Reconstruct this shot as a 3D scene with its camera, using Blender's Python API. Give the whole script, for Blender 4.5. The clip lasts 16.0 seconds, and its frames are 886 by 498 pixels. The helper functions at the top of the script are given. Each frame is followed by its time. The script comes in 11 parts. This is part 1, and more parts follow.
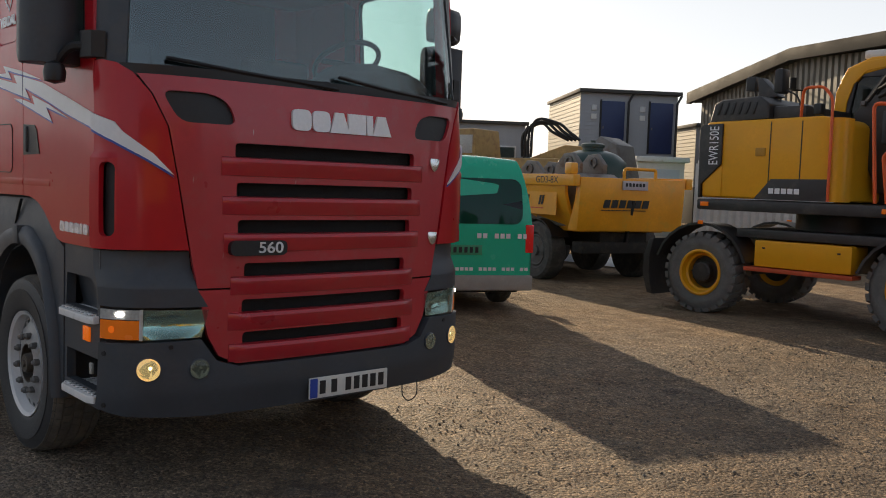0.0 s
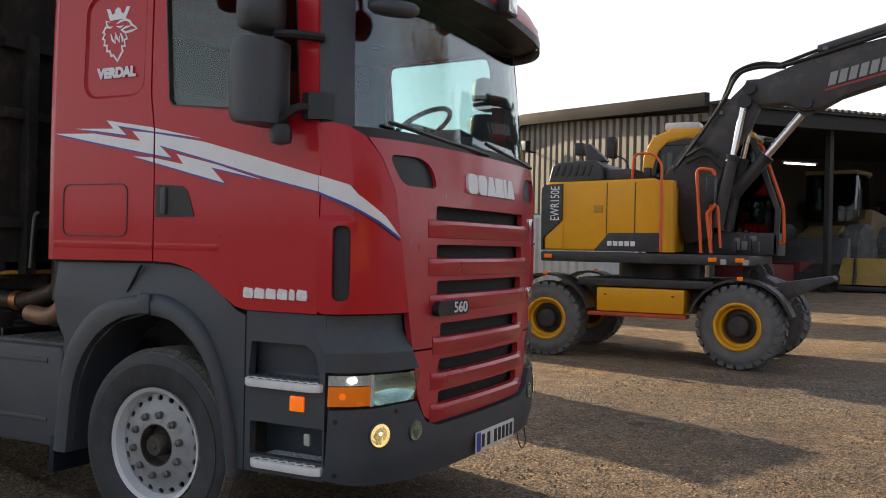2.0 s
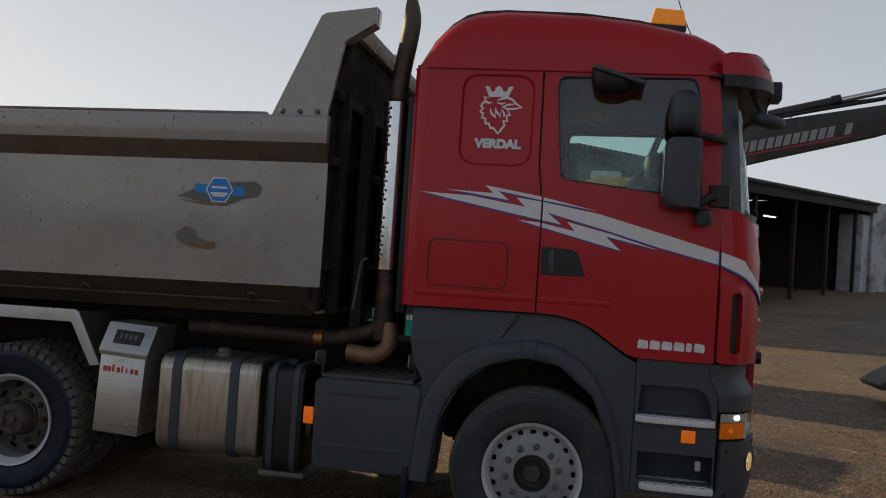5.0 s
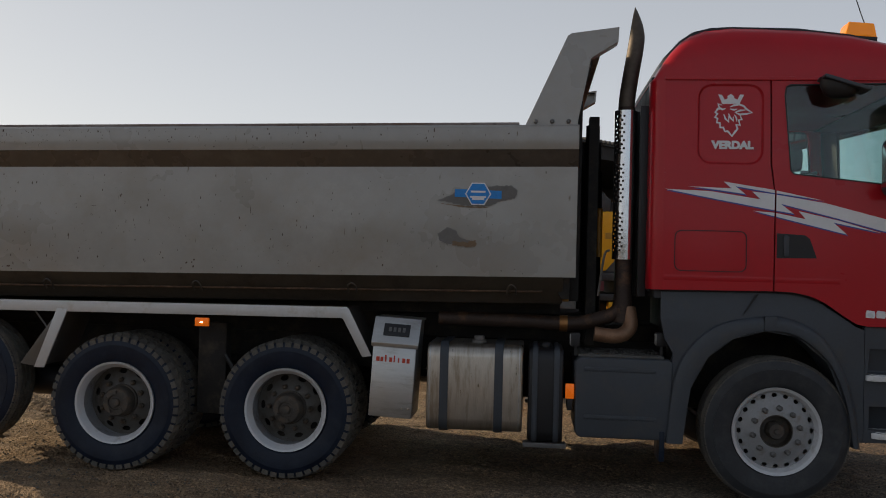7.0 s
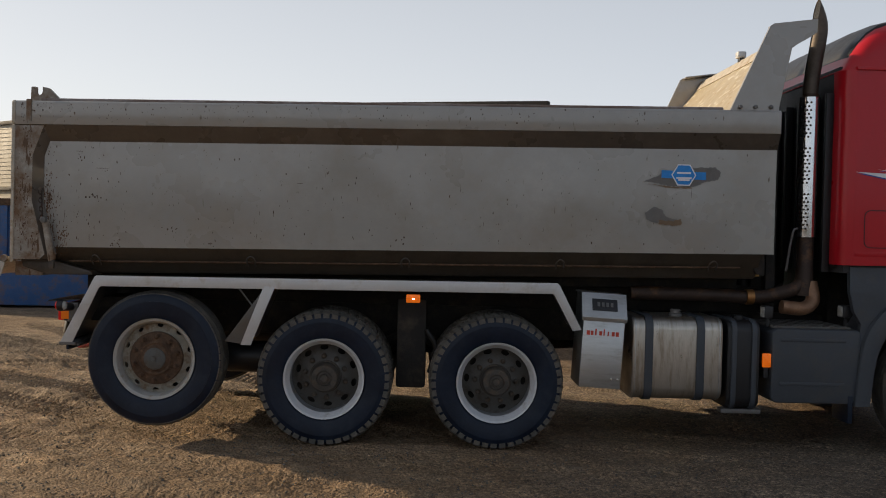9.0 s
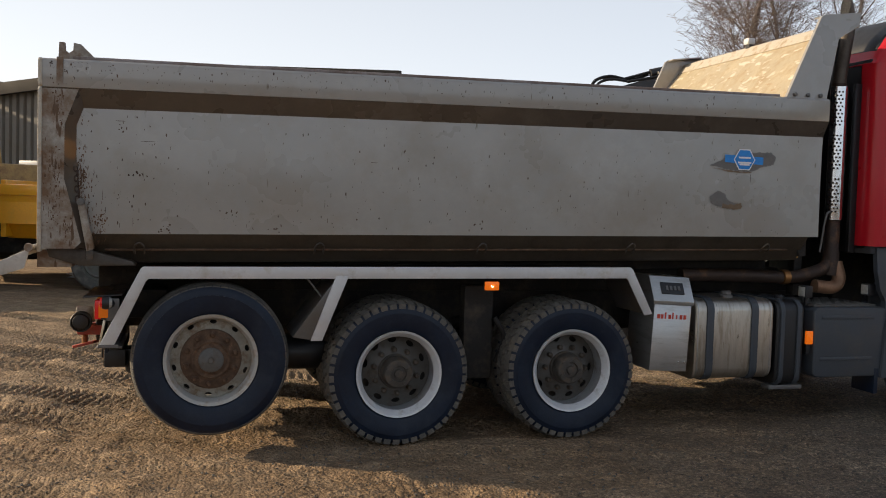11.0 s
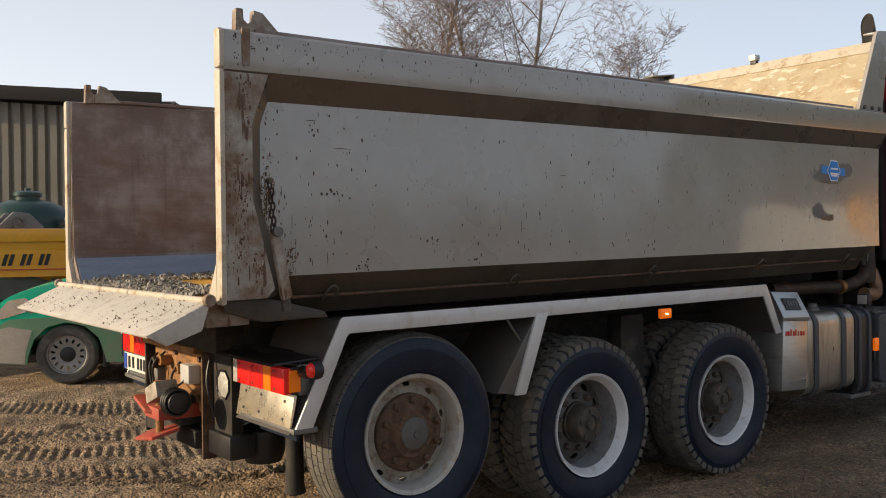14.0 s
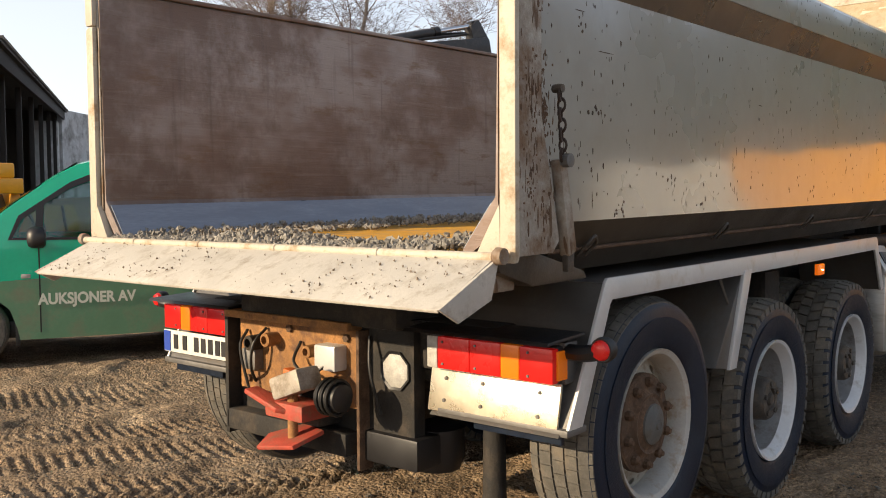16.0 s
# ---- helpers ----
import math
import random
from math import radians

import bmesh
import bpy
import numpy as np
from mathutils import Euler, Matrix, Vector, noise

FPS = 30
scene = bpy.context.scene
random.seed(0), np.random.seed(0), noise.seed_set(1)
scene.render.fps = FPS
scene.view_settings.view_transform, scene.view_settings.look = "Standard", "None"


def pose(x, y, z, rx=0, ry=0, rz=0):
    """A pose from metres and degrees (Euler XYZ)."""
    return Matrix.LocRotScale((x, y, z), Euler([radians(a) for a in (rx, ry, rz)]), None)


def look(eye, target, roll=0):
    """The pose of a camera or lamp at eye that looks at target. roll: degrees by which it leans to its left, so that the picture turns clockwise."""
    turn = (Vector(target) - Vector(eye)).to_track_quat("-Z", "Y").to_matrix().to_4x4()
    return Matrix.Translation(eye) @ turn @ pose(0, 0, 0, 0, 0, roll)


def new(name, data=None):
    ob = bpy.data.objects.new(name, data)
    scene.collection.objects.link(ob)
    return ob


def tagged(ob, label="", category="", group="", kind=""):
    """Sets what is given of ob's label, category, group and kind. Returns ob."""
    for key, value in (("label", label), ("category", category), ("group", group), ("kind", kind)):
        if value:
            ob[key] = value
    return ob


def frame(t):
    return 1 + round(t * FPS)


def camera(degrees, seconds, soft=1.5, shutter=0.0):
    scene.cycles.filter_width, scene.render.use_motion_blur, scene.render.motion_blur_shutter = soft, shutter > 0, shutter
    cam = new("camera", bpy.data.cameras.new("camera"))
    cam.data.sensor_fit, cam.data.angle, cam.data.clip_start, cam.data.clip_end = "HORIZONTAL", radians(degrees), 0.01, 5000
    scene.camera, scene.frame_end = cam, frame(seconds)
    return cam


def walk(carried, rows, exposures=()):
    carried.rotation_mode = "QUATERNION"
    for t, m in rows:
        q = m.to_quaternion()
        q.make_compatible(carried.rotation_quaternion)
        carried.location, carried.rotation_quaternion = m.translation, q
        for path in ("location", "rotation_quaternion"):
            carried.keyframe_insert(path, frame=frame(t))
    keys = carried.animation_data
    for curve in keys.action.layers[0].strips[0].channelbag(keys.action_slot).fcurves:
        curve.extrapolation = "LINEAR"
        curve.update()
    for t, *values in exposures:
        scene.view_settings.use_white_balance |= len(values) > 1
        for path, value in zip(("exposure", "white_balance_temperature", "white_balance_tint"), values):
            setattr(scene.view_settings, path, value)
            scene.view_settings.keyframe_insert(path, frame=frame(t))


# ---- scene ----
cam = camera(52.5, 16.0, soft=1.0)
PATH = [
    (0, (5.625, -2.964, 1.68), (4.148, -1.623, 1.535), 2.0),
    (0.5, (5.155, -3.474, 1.641), (3.928, -1.903, 1.478), 1.9),
    (1, (4.699, -3.996, 1.664), (3.688, -2.276, 1.528), 0.5),
    (1.5, (4.175, -4.431, 1.644), (3.225, -2.676, 1.519), -0.3),
    (2, (3.622, -4.888, 1.639), (2.712, -3.106, 1.633), 1.2),
    (2.5, (3.159, -5.288, 1.653), (2.287, -3.489, 1.703), 1.3),
    (3, (2.672, -5.677, 1.668), (1.877, -3.842, 1.729), 2.2),
    (3.2, (2.469, -5.825, 1.664), (1.716, -3.973, 1.736), 2.8),
    (5.3, (0.084, -7.064, 1.781), (-0.223, -5.089, 1.823), 3.5),
    (5.5, (-0.032, -7.165, 1.739), (-0.346, -5.191, 1.792), 3.1),
    (6, (-0.598, -7.413, 1.723), (-0.959, -5.446, 1.76), 2.0),
    (6.5, (-1.195, -7.677, 1.713), (-1.479, -5.698, 1.743), 1.8),
    (7, (-1.779, -7.921, 1.651), (-1.978, -5.931, 1.687), 1.5),
    (7.5, (-2.398, -8.119, 1.648), (-2.512, -6.122, 1.666), 1.2),
    (8, (-2.894, -8.261, 1.638), (-3.025, -6.265, 1.635), 1.0),
    (8.5, (-3.598, -8.266, 1.697), (-3.654, -6.267, 1.67), 1.3),
    (9, (-4.194, -8.252, 1.688), (-4.158, -6.252, 1.652), 1.5),
    (9.5, (-4.72, -8.137, 1.684), (-4.583, -6.142, 1.645), 1.8),
    (10, (-5.331, -8.024, 1.696), (-5.07, -6.042, 1.652), 1.8),
    (10.2, (-5.562, -7.942, 1.717), (-5.246, -5.968, 1.657), 1.8),
    (12.3, (-7.68, -6.733, 1.758), (-6.8, -4.939, 1.665), 1.4),
    (12.5, (-7.85, -6.588, 1.726), (-6.919, -4.819, 1.647), 1.3),
    (13, (-8.26, -6.096, 1.709), (-7.22, -4.388, 1.652), 0.5),
    (13.5, (-8.651, -5.621, 1.669), (-7.515, -3.976, 1.633), -0.5),
    (14, (-9.023, -5.075, 1.652), (-7.817, -3.48, 1.637), -0.6),
    (14.5, (-9.337, -4.542, 1.654), (-8.094, -2.976, 1.619), -0.5),
    (15, (-9.526, -3.972, 1.646), (-8.191, -2.483, 1.607), -0.0),
    (15.5, (-9.666, -3.443, 1.636), (-8.232, -2.051, 1.55), -0.4),
    (16, (-9.679, -2.928, 1.575), (-8.155, -1.638, 1.47), -0.4),
]
# the picture brightens against the low sun, darkens beside the lit truck and opens up again behind it
EXPOSURES = [(0, 0.12), (0.5, 0.66), (1.5, 0.76), (2.0, 0.70), (2.5, 0.36), (3.2, -0.15), (5.3, -0.36), (6.5, -0.38), (7.5, -0.2), (9, -0.08), (10.2, 0.04), (12.5, 0.62), (13.2, 0.42), (14.0, 0.26), (15, 0.26), (16, 0.54)]
walk(cam, [(t, look(eye, target, roll)) for t, eye, target, roll in PATH], [(t, s, 6480, 11) for t, s in EXPOSURES])

# ---- light ----
SUN_AZ, SUN_EL = 156.5, 18.8  # degrees: where the sun stands, from +x towards +y, and its height


def build_world():
    w = bpy.data.worlds.new("sky")
    scene.world = w
    w.use_nodes = True
    nt = w.node_tree
    bg = nt.nodes["Background"]
    sky = nt.nodes.new("ShaderNodeTexSky")
    sky.sky_type, sky.sun_disc = "NISHITA", False
    sky.sun_elevation, sky.sun_rotation = radians(SUN_EL), radians(90 - SUN_AZ)
    sky.air_density, sky.dust_density, sky.ozone_density = 1.0, 1.2, 1.6
    # thin high haze evens the sky out
    haze = nt.nodes.new("ShaderNodeMix")
    haze.data_type = "RGBA"
    co, sep, thick = nt.nodes.new("ShaderNodeTexCoord"), nt.nodes.new("ShaderNodeSeparateXYZ"), nt.nodes.new("ShaderNodeMapRange")
    nt.links.new(co.outputs["Generated"], sep.inputs["Vector"])
    nt.links.new(sep.outputs["Z"], thick.inputs["Value"])
    thick.inputs["To Min"].default_value, thick.inputs["To Max"].default_value = 0.78, 0.42
    nt.links.new(thick.outputs["Result"], haze.inputs["Factor"])
    # the haze glows towards the sun and is bluer and darker away from it
    toward, ramp_, glow = nt.nodes.new("ShaderNodeVectorMath"), nt.nodes.new("ShaderNodeMapRange"), nt.nodes.new("ShaderNodeMix")
    toward.operation = "DOT_PRODUCT"
    toward.inputs[1].default_value = (math.cos(radians(SUN_AZ)), math.sin(radians(SUN_AZ)), 0.1)
    nt.links.new(co.outputs["Generated"], toward.inputs[0])
    nt.links.new(toward.outputs["Value"], ramp_.inputs["Value"])
    ramp_.inputs["From Min"].default_value, ramp_.inputs["From Max"].default_value = -1.0, 1.0
    glow.data_type = "RGBA"
    glow.inputs["A"].default_value, glow.inputs["B"].default_value = (6.2, 7.1, 8.4, 1), (10.6, 10.5, 10.3, 1)
    nt.links.new(ramp_.outputs["Result"], glow.inputs["Factor"])
    # and thins out upwards
    thin, fade = nt.nodes.new("ShaderNodeMapRange"), nt.nodes.new("ShaderNodeMix")
    thin.inputs["From Min"].default_value, thin.inputs["From Max"].default_value = 0.12, 0.7
    thin.inputs["To Min"].default_value, thin.inputs["To Max"].default_value = 1.0, 0.5
    nt.links.new(sep.outputs["Z"], thin.inputs["Value"])
    fade.data_type, fade.blend_type = "RGBA", "MULTIPLY"
    fade.inputs["Factor"].default_value = 1.0
    nt.links.new(glow.outputs["Result"], fade.inputs["A"])
    nt.links.new(thin.outputs["Result"], fade.inputs["B"])
    nt.links.new(fade.outputs["Result"], haze.inputs["B"])
    nt.links.new(sky.outputs["Color"], haze.inputs["A"])
    nt.links.new(haze.outputs["Result"], bg.inputs["Color"])
    bg.inputs["Strength"].default_value = 0.10
    sun = bpy.data.lights.new("sun", "SUN")
    sun.energy, sun.angle, sun.color = 5.0, radians(0.6), (1.0, 0.79, 0.52)
    a, e = radians(SUN_AZ), radians(SUN_EL)
    ob = new("sun", sun)
    ob.matrix_world = look((math.cos(a) * math.cos(e) * 60, math.sin(a) * math.cos(e) * 60, math.sin(e) * 60), (0, 0, 0))


build_world()

# ---- materials ----
MATS = {}


def mat(name, col, rough=0.5, metal=0.0, var=0.12, scale=6.0, bump=0.05, bscale=80.0, dirt=None, dirt_amt=0.0, dirt_scale=3.0,
        coat=0.0, streak=0.0, streak_col=(0.12, 0.07, 0.035), spec=0.5, island=0.0, stretch=(1, 1, 1), rough_var=0.12, coat_ior=1.5, coat_rough=0.08):
    """A painted, plastic, metal or earthen surface: broad tone, fine grain, dirt patches and rust runs."""
    if name in MATS:
        return MATS[name]
    m = bpy.data.materials.new(name)
    m.use_nodes = True
    nt = m.node_tree
    N, L = nt.nodes, nt.links
    bs = N["Principled BSDF"]
    tc = N.new("ShaderNodeTexCoord")
    mp = N.new("ShaderNodeMapping")
    mp.inputs["Scale"].default_value = stretch
    L.new(tc.outputs["Object"], mp.inputs["Vector"])

    def noise_tex(s, detail=4.0, rough_=0.6):
        n = N.new("ShaderNodeTexNoise")
        n.inputs["Scale"].default_value, n.inputs["Detail"].default_value, n.inputs["Roughness"].default_value = s, detail, rough_
        L.new(mp.outputs["Vector"], n.inputs["Vector"])
        return n

    def ramp(src, lo, hi):
        r = N.new("ShaderNodeMapRange")
        r.inputs["From Min"].default_value, r.inputs["From Max"].default_value = lo, hi
        r.clamp = True
        L.new(src, r.inputs["Value"])
        return r.outputs["Result"]

    def mixc(fac, a, b, blend="MIX"):
        mx = N.new("ShaderNodeMix")
        mx.data_type, mx.blend_type = "RGBA", blend
        for sock, v in ((mx.inputs["Factor"], fac), (mx.inputs["A"], a), (mx.inputs["B"], b)):
            if isinstance(v, bpy.types.NodeSocket):
                L.new(v, sock)
            elif isinstance(v, (int, float)):
                sock.default_value = v
            else:
                sock.default_value = (*v[:3], 1)
        return mx.outputs["Result"]

    n1, n2 = noise_tex(scale), noise_tex(scale * 9, 3.0)
    dark = tuple(c * (1 - 1.6 * var) for c in col)
    lite = tuple(min(1, c * (1 + 1.2 * var)) for c in col)
    c = mixc(ramp(n1.outputs["Fac"], 0.3, 0.7), dark, lite)
    c = mixc(ramp(n2.outputs["Fac"], 0.35, 0.75), c, tuple(x * (1 - var) for x in col))
    if island:
        g = N.new("ShaderNodeNewGeometry")
        c = mixc(ramp(g.outputs["Random Per Island"], 0.0, 1.0 / max(island, 0.01)), c, tuple(x * 0.35 for x in col))
    rsrc = ramp(n1.outputs["Fac"], 0.2, 0.8)
    if dirt:
        nd = noise_tex(dirt_scale, 6.0, 0.68)
        f = ramp(nd.outputs["Fac"], 0.62 - 0.35 * dirt_amt, 0.80 - 0.25 * dirt_amt)
        c = mixc(f, c, dirt)
    if streak:
        m2 = N.new("ShaderNodeMapping")
        m2.inputs["Scale"].default_value = (26, 26, 5)
        L.new(tc.outputs["Object"], m2.inputs["Vector"])
        n3 = N.new("ShaderNodeTexNoise")
        n3.inputs["Scale"].default_value, n3.inputs["Detail"].default_value = 1.0, 2.0
        L.new(m2.outputs["Vector"], n3.inputs["Vector"])
        c = mixc(ramp(n3.outputs["Fac"], 0.74 - 0.1 * streak, 0.78 - 0.1 * streak), c, streak_col)
    L.new(c, bs.inputs["Base Color"])
    rr = N.new("ShaderNodeMapRange")
    rr.inputs["To Min"].default_value, rr.inputs["To Max"].default_value = max(0.02, rough - rough_var), min(1, rough + rough_var)
    L.new(rsrc, rr.inputs["Value"])
    L.new(rr.outputs["Result"], bs.inputs["Roughness"])
    bs.inputs["Metallic"].default_value = metal
    bs.inputs["Coat Weight"].default_value = coat
    bs.inputs["Coat Roughness"].default_value, bs.inputs["Coat IOR"].default_value = coat_rough, coat_ior
    bs.inputs["Specular IOR Level"].default_value = spec
    if bump:
        nb = noise_tex(bscale, 4.0, 0.7)
        b = N.new("ShaderNodeBump")
        b.inputs["Strength"].default_value, b.inputs["Distance"].default_value = min(1.0, bump * 4), 0.01
        L.new(nb.outputs["Fac"], b.inputs["Height"])
        L.new(b.outputs["Normal"], bs.inputs["Normal"])
    MATS[name] = m
    return m


def glass_mat(name, tint, gloss=0.12):
    """A thin pane: it lets light through, tinted, and mirrors more at grazing angles."""
    m = bpy.data.materials.new(name)
    m.use_nodes = True
    nt = m.node_tree
    N, L = nt.nodes, nt.links
    N.remove(N["Principled BSDF"])
    tr, gl, mx, lw = N.new("ShaderNodeBsdfTransparent"), N.new("ShaderNodeBsdfGlossy"), N.new("ShaderNodeMixShader"), N.new("ShaderNodeLayerWeight")
    pw, ml, ad = N.new("ShaderNodeMath"), N.new("ShaderNodeMath"), N.new("ShaderNodeMath")
    tr.inputs["Color"].default_value = (*tint, 1)
    gl.inputs["Roughness"].default_value = 0.02
    lw.inputs["Blend"].default_value = 0.5
    pw.operation, ml.operation, ad.operation = "POWER", "MULTIPLY", "ADD"
    pw.inputs[1].default_value, ml.inputs[1].default_value, ad.inputs[1].default_value = 4.0, 0.8, gloss
    L.new(lw.outputs["Facing"], pw.inputs[0])
    L.new(pw.outputs["Value"], ml.inputs[0])
    L.new(ml.outputs["Value"], ad.inputs[0])
    L.new(ad.outputs["Value"], mx.inputs["Fac"])
    L.new(tr.outputs["BSDF"], mx.inputs[1])
    L.new(gl.outputs["BSDF"], mx.inputs[2])
    L.new(mx.outputs["Shader"], N["Material Output"].inputs["Surface"])
    return m


def lamp_mat(name, col, strength):
    m = mat(name, col, rough=0.25, var=0.05, bump=0)
    bs = m.node_tree.nodes["Principled BSDF"]
    bs.inputs["Emission Color"].default_value = (*col, 1)
    bs.inputs["Emission Strength"].default_value = strength
    return m


RED = mat("truck_red_paint", (0.465, 0.010, 0.019), rough=0.34, var=0.04, scale=2.0, bump=0.0, coat=0.28, spec=0.25, dirt=(0.42, 0.016, 0.024), dirt_amt=0.1, dirt_scale=4)
REDB = mat("truck_red_bonnet", (0.45, 0.022, 0.034), rough=0.34, var=0.06, scale=3.0, bump=0.0, coat=0.5, dirt=(0.38, 0.05, 0.055), dirt_amt=0.25, dirt_scale=7, streak=0.05, streak_col=(0.45, 0.25, 0.24))
WHITE = mat("white_foil", (0.80, 0.80, 0.82), rough=0.4, var=0.05, bump=0)
BLUE = mat("blue_foil", (0.02, 0.06, 0.36), rough=0.4, var=0.05, bump=0)
SKYBLUE = mat("sticker_blue", (0.012, 0.25, 0.72), rough=0.4, var=0.12, scale=30, bump=0)
PLASTIC = mat("grey_plastic", (0.048, 0.056, 0.068), rough=0.5, var=0.10, scale=5, bump=0.03, bscale=300, dirt=(0.068, 0.066, 0.063), dirt_amt=0.25)
BLACK = mat("black_plastic", (0.012, 0.012, 0.014), rough=0.45, var=0.15, bump=0.02, bscale=250)
MESHY = mat("black_grille_mesh", (0.006, 0.006, 0.007), rough=0.6, var=0.3, scale=40, bump=0.2, bscale=180)
DARK = mat("dirty_chassis", (0.018, 0.016, 0.014), rough=0.8, var=0.3, scale=9, bump=0.1, bscale=60, dirt=(0.06, 0.045, 0.032), dirt_amt=0.35, dirt_scale=6)
RUBBER = mat("tyre_rubber", (0.006, 0.013, 0.030), rough=0.42, spec=0.3, var=0.25, scale=5, bump=0.05, bscale=90, dirt=(0.014, 0.022, 0.036), dirt_amt=0.35, dirt_scale=6)
DUSTYRE = mat("dusty_road_tyre", (0.075, 0.072, 0.067), rough=0.8, var=0.25, scale=6, bump=0.06, bscale=90, dirt=(0.14, 0.125, 0.105), dirt_amt=0.4, dirt_scale=6)
TREAD = mat("tyre_tread_dusty", (0.105, 0.098, 0.086), rough=0.85, var=0.25, scale=14, bump=0.12, bscale=90, dirt=(0.16, 0.135, 0.105), dirt_amt=0.4, dirt_scale=9)
SILVER = mat("painted_rim", (0.58, 0.59, 0.605), rough=0.42, metal=0.1, var=0.08, scale=9, bump=0.03, dirt=(0.34, 0.32, 0.29), dirt_amt=0.2, dirt_scale=9)
# rim paint darkened for the shade inside the dish, plus dirt
BARREL = mat("shaded_rim_barrel", (0.36, 0.37, 0.385), rough=0.45, metal=0.1, var=0.15, scale=9, bump=0.03, dirt=(0.16, 0.14, 0.12), dirt_amt=0.4, dirt_scale=9)
RIMDARK = mat("dusty_rim_disc", (0.13, 0.13, 0.125), rough=0.7, metal=0.2, var=0.25, scale=12, bump=0.08, dirt=(0.08, 0.065, 0.05), dirt_amt=0.5, dirt_scale=12)
DISC = mat("dusty_wheel_disc", (0.135, 0.128, 0.118), rough=0.6, metal=0.1, var=0.22, scale=10, bump=0.06, dirt=(0.07, 0.055, 0.04), dirt_amt=0.4, dirt_scale=10)
TAGRIM = mat("worn_tag_rim", (0.43, 0.42, 0.395), rough=0.55, metal=0.1, var=0.15, scale=10, bump=0.06, dirt=(0.25, 0.18, 0.105), dirt_amt=0.35, dirt_scale=10)
FRONTDISC = mat("silver_front_disc", (0.30, 0.305, 0.31), rough=0.42, metal=0.1, var=0.10, scale=9, bump=0.03, dirt=(0.20, 0.18, 0.155), dirt_amt=0.25, dirt_scale=12)
TAGDISC = mat("rust_stained_disc", (0.36, 0.335, 0.28), rough=0.75, var=0.2, scale=9, bump=0.08, dirt=(0.17, 0.10, 0.05), dirt_amt=0.4, dirt_scale=14)
HUBRUST = mat("rusty_hub", (0.155, 0.095, 0.058), rough=0.85, metal=0.1, var=0.4, scale=14, bump=0.15, dirt=(0.06, 0.032, 0.018), dirt_amt=0.6, dirt_scale=18)
HUBDARK = mat("oily_hub", (0.085, 0.075, 0.065), rough=0.6, metal=0.3, var=0.3, scale=14, bump=0.1, dirt=(0.12, 0.085, 0.055), dirt_amt=0.4, dirt_scale=14)
NUT = mat("steel_nut", (0.16, 0.155, 0.15), rough=0.55, metal=0.5, var=0.2, bump=0)
ALU = mat("brushed_aluminium", (0.50, 0.50, 0.49), rough=0.36, metal=0.85, var=0.08, scale=4, bump=0.02, bscale=200, dirt=(0.33, 0.31, 0.28), dirt_amt=0.3, stretch=(1, 1, 6))
TANK = mat("fuel_tank_aluminium", (0.52, 0.48, 0.42), rough=0.34, metal=0.9, var=0.10, scale=5, bump=0.03, bscale=120, dirt=(0.30, 0.25, 0.19), dirt_amt=0.4, stretch=(7, 1, 1))
CHROME = mat("chrome", (0.72, 0.72, 0.73), rough=0.15, metal=1.0, var=0.04, bump=0)
LETTER = mat("silver_letter", (0.78, 0.78, 0.79), rough=0.3, metal=0.1, var=0.06, bump=0)
BODY = mat("tipper_grey_paint", (0.305, 0.290, 0.266), rough=0.30, var=0.07, scale=1.4, bump=0.0, dirt=(0.27, 0.248, 0.215), dirt_amt=0.45, dirt_scale=2.6, streak=0.08, streak_col=(0.12, 0.09, 0.06), coat=0.85, coat_ior=1.6, coat_rough=0.09, rough_var=0.08)
# darker copy of the tipper paint: shade and ground reflection put into the colour
RIMLOW = mat("rim_underside_shade", (0.085, 0.068, 0.054), rough=0.3, var=0.12, scale=2.5, bump=0.0, dirt=(0.12, 0.10, 0.08), dirt_amt=0.3, dirt_scale=3, coat=0.6)
BODYRUST = mat("tipper_worn_post", (0.35, 0.33, 0.29), rough=0.55, var=0.14, scale=5, bump=0.08, dirt=(0.15, 0.085, 0.042), dirt_amt=0.78, dirt_scale=6, streak=0.9, streak_col=(0.10, 0.055, 0.026))
# dirt on the inward slope, with its shade and ground reflection darkened in
BODYLOW = mat("tipper_lower_dirt_shade", (0.075, 0.06, 0.043), rough=0.42, var=0.25, scale=4, bump=0.05, dirt=(0.035, 0.026, 0.018), dirt_amt=0.6, dirt_scale=4)

FOOTSTEEL = mat("scoured_blue_steel", (0.27, 0.30, 0.36), rough=0.35, metal=0.5, var=0.15, scale=5, bump=0.03, stretch=(0.4, 1, 3))
BEDPLATE = mat("yellow_bed_plate", (0.62, 0.32, 0.03), rough=0.5, var=0.15, scale=6, bump=0.03, dirt=(0.30, 0.22, 0.14), dirt_amt=0.4, dirt_scale=7)

CREAM = mat("cream_edge_paint", (0.50, 0.455, 0.375), rough=0.55, var=0.12, scale=9, bump=0.06, dirt=(0.26, 0.17, 0.085), dirt_amt=0.35, dirt_scale=9)
CHUTE = mat("dusty_cream_steel", (0.49, 0.465, 0.42), rough=0.6, var=0.10, scale=6, bump=0.06, dirt=(0.29, 0.255, 0.21), dirt_amt=0.35, dirt_scale=12)
FENDER = mat("fender_light_grey", (0.57, 0.57, 0.565), rough=0.38, metal=0.2, var=0.06, scale=5, bump=0.02, dirt=(0.42, 0.38, 0.31), dirt_amt=0.2, dirt_scale=7)
AMBER = lamp_mat("amber_lens", (0.75, 0.17, 0.008), 0.10)
AMBERLIT = lamp_mat("amber_lens_lit", (0.9, 0.17, 0.008), 0.35)
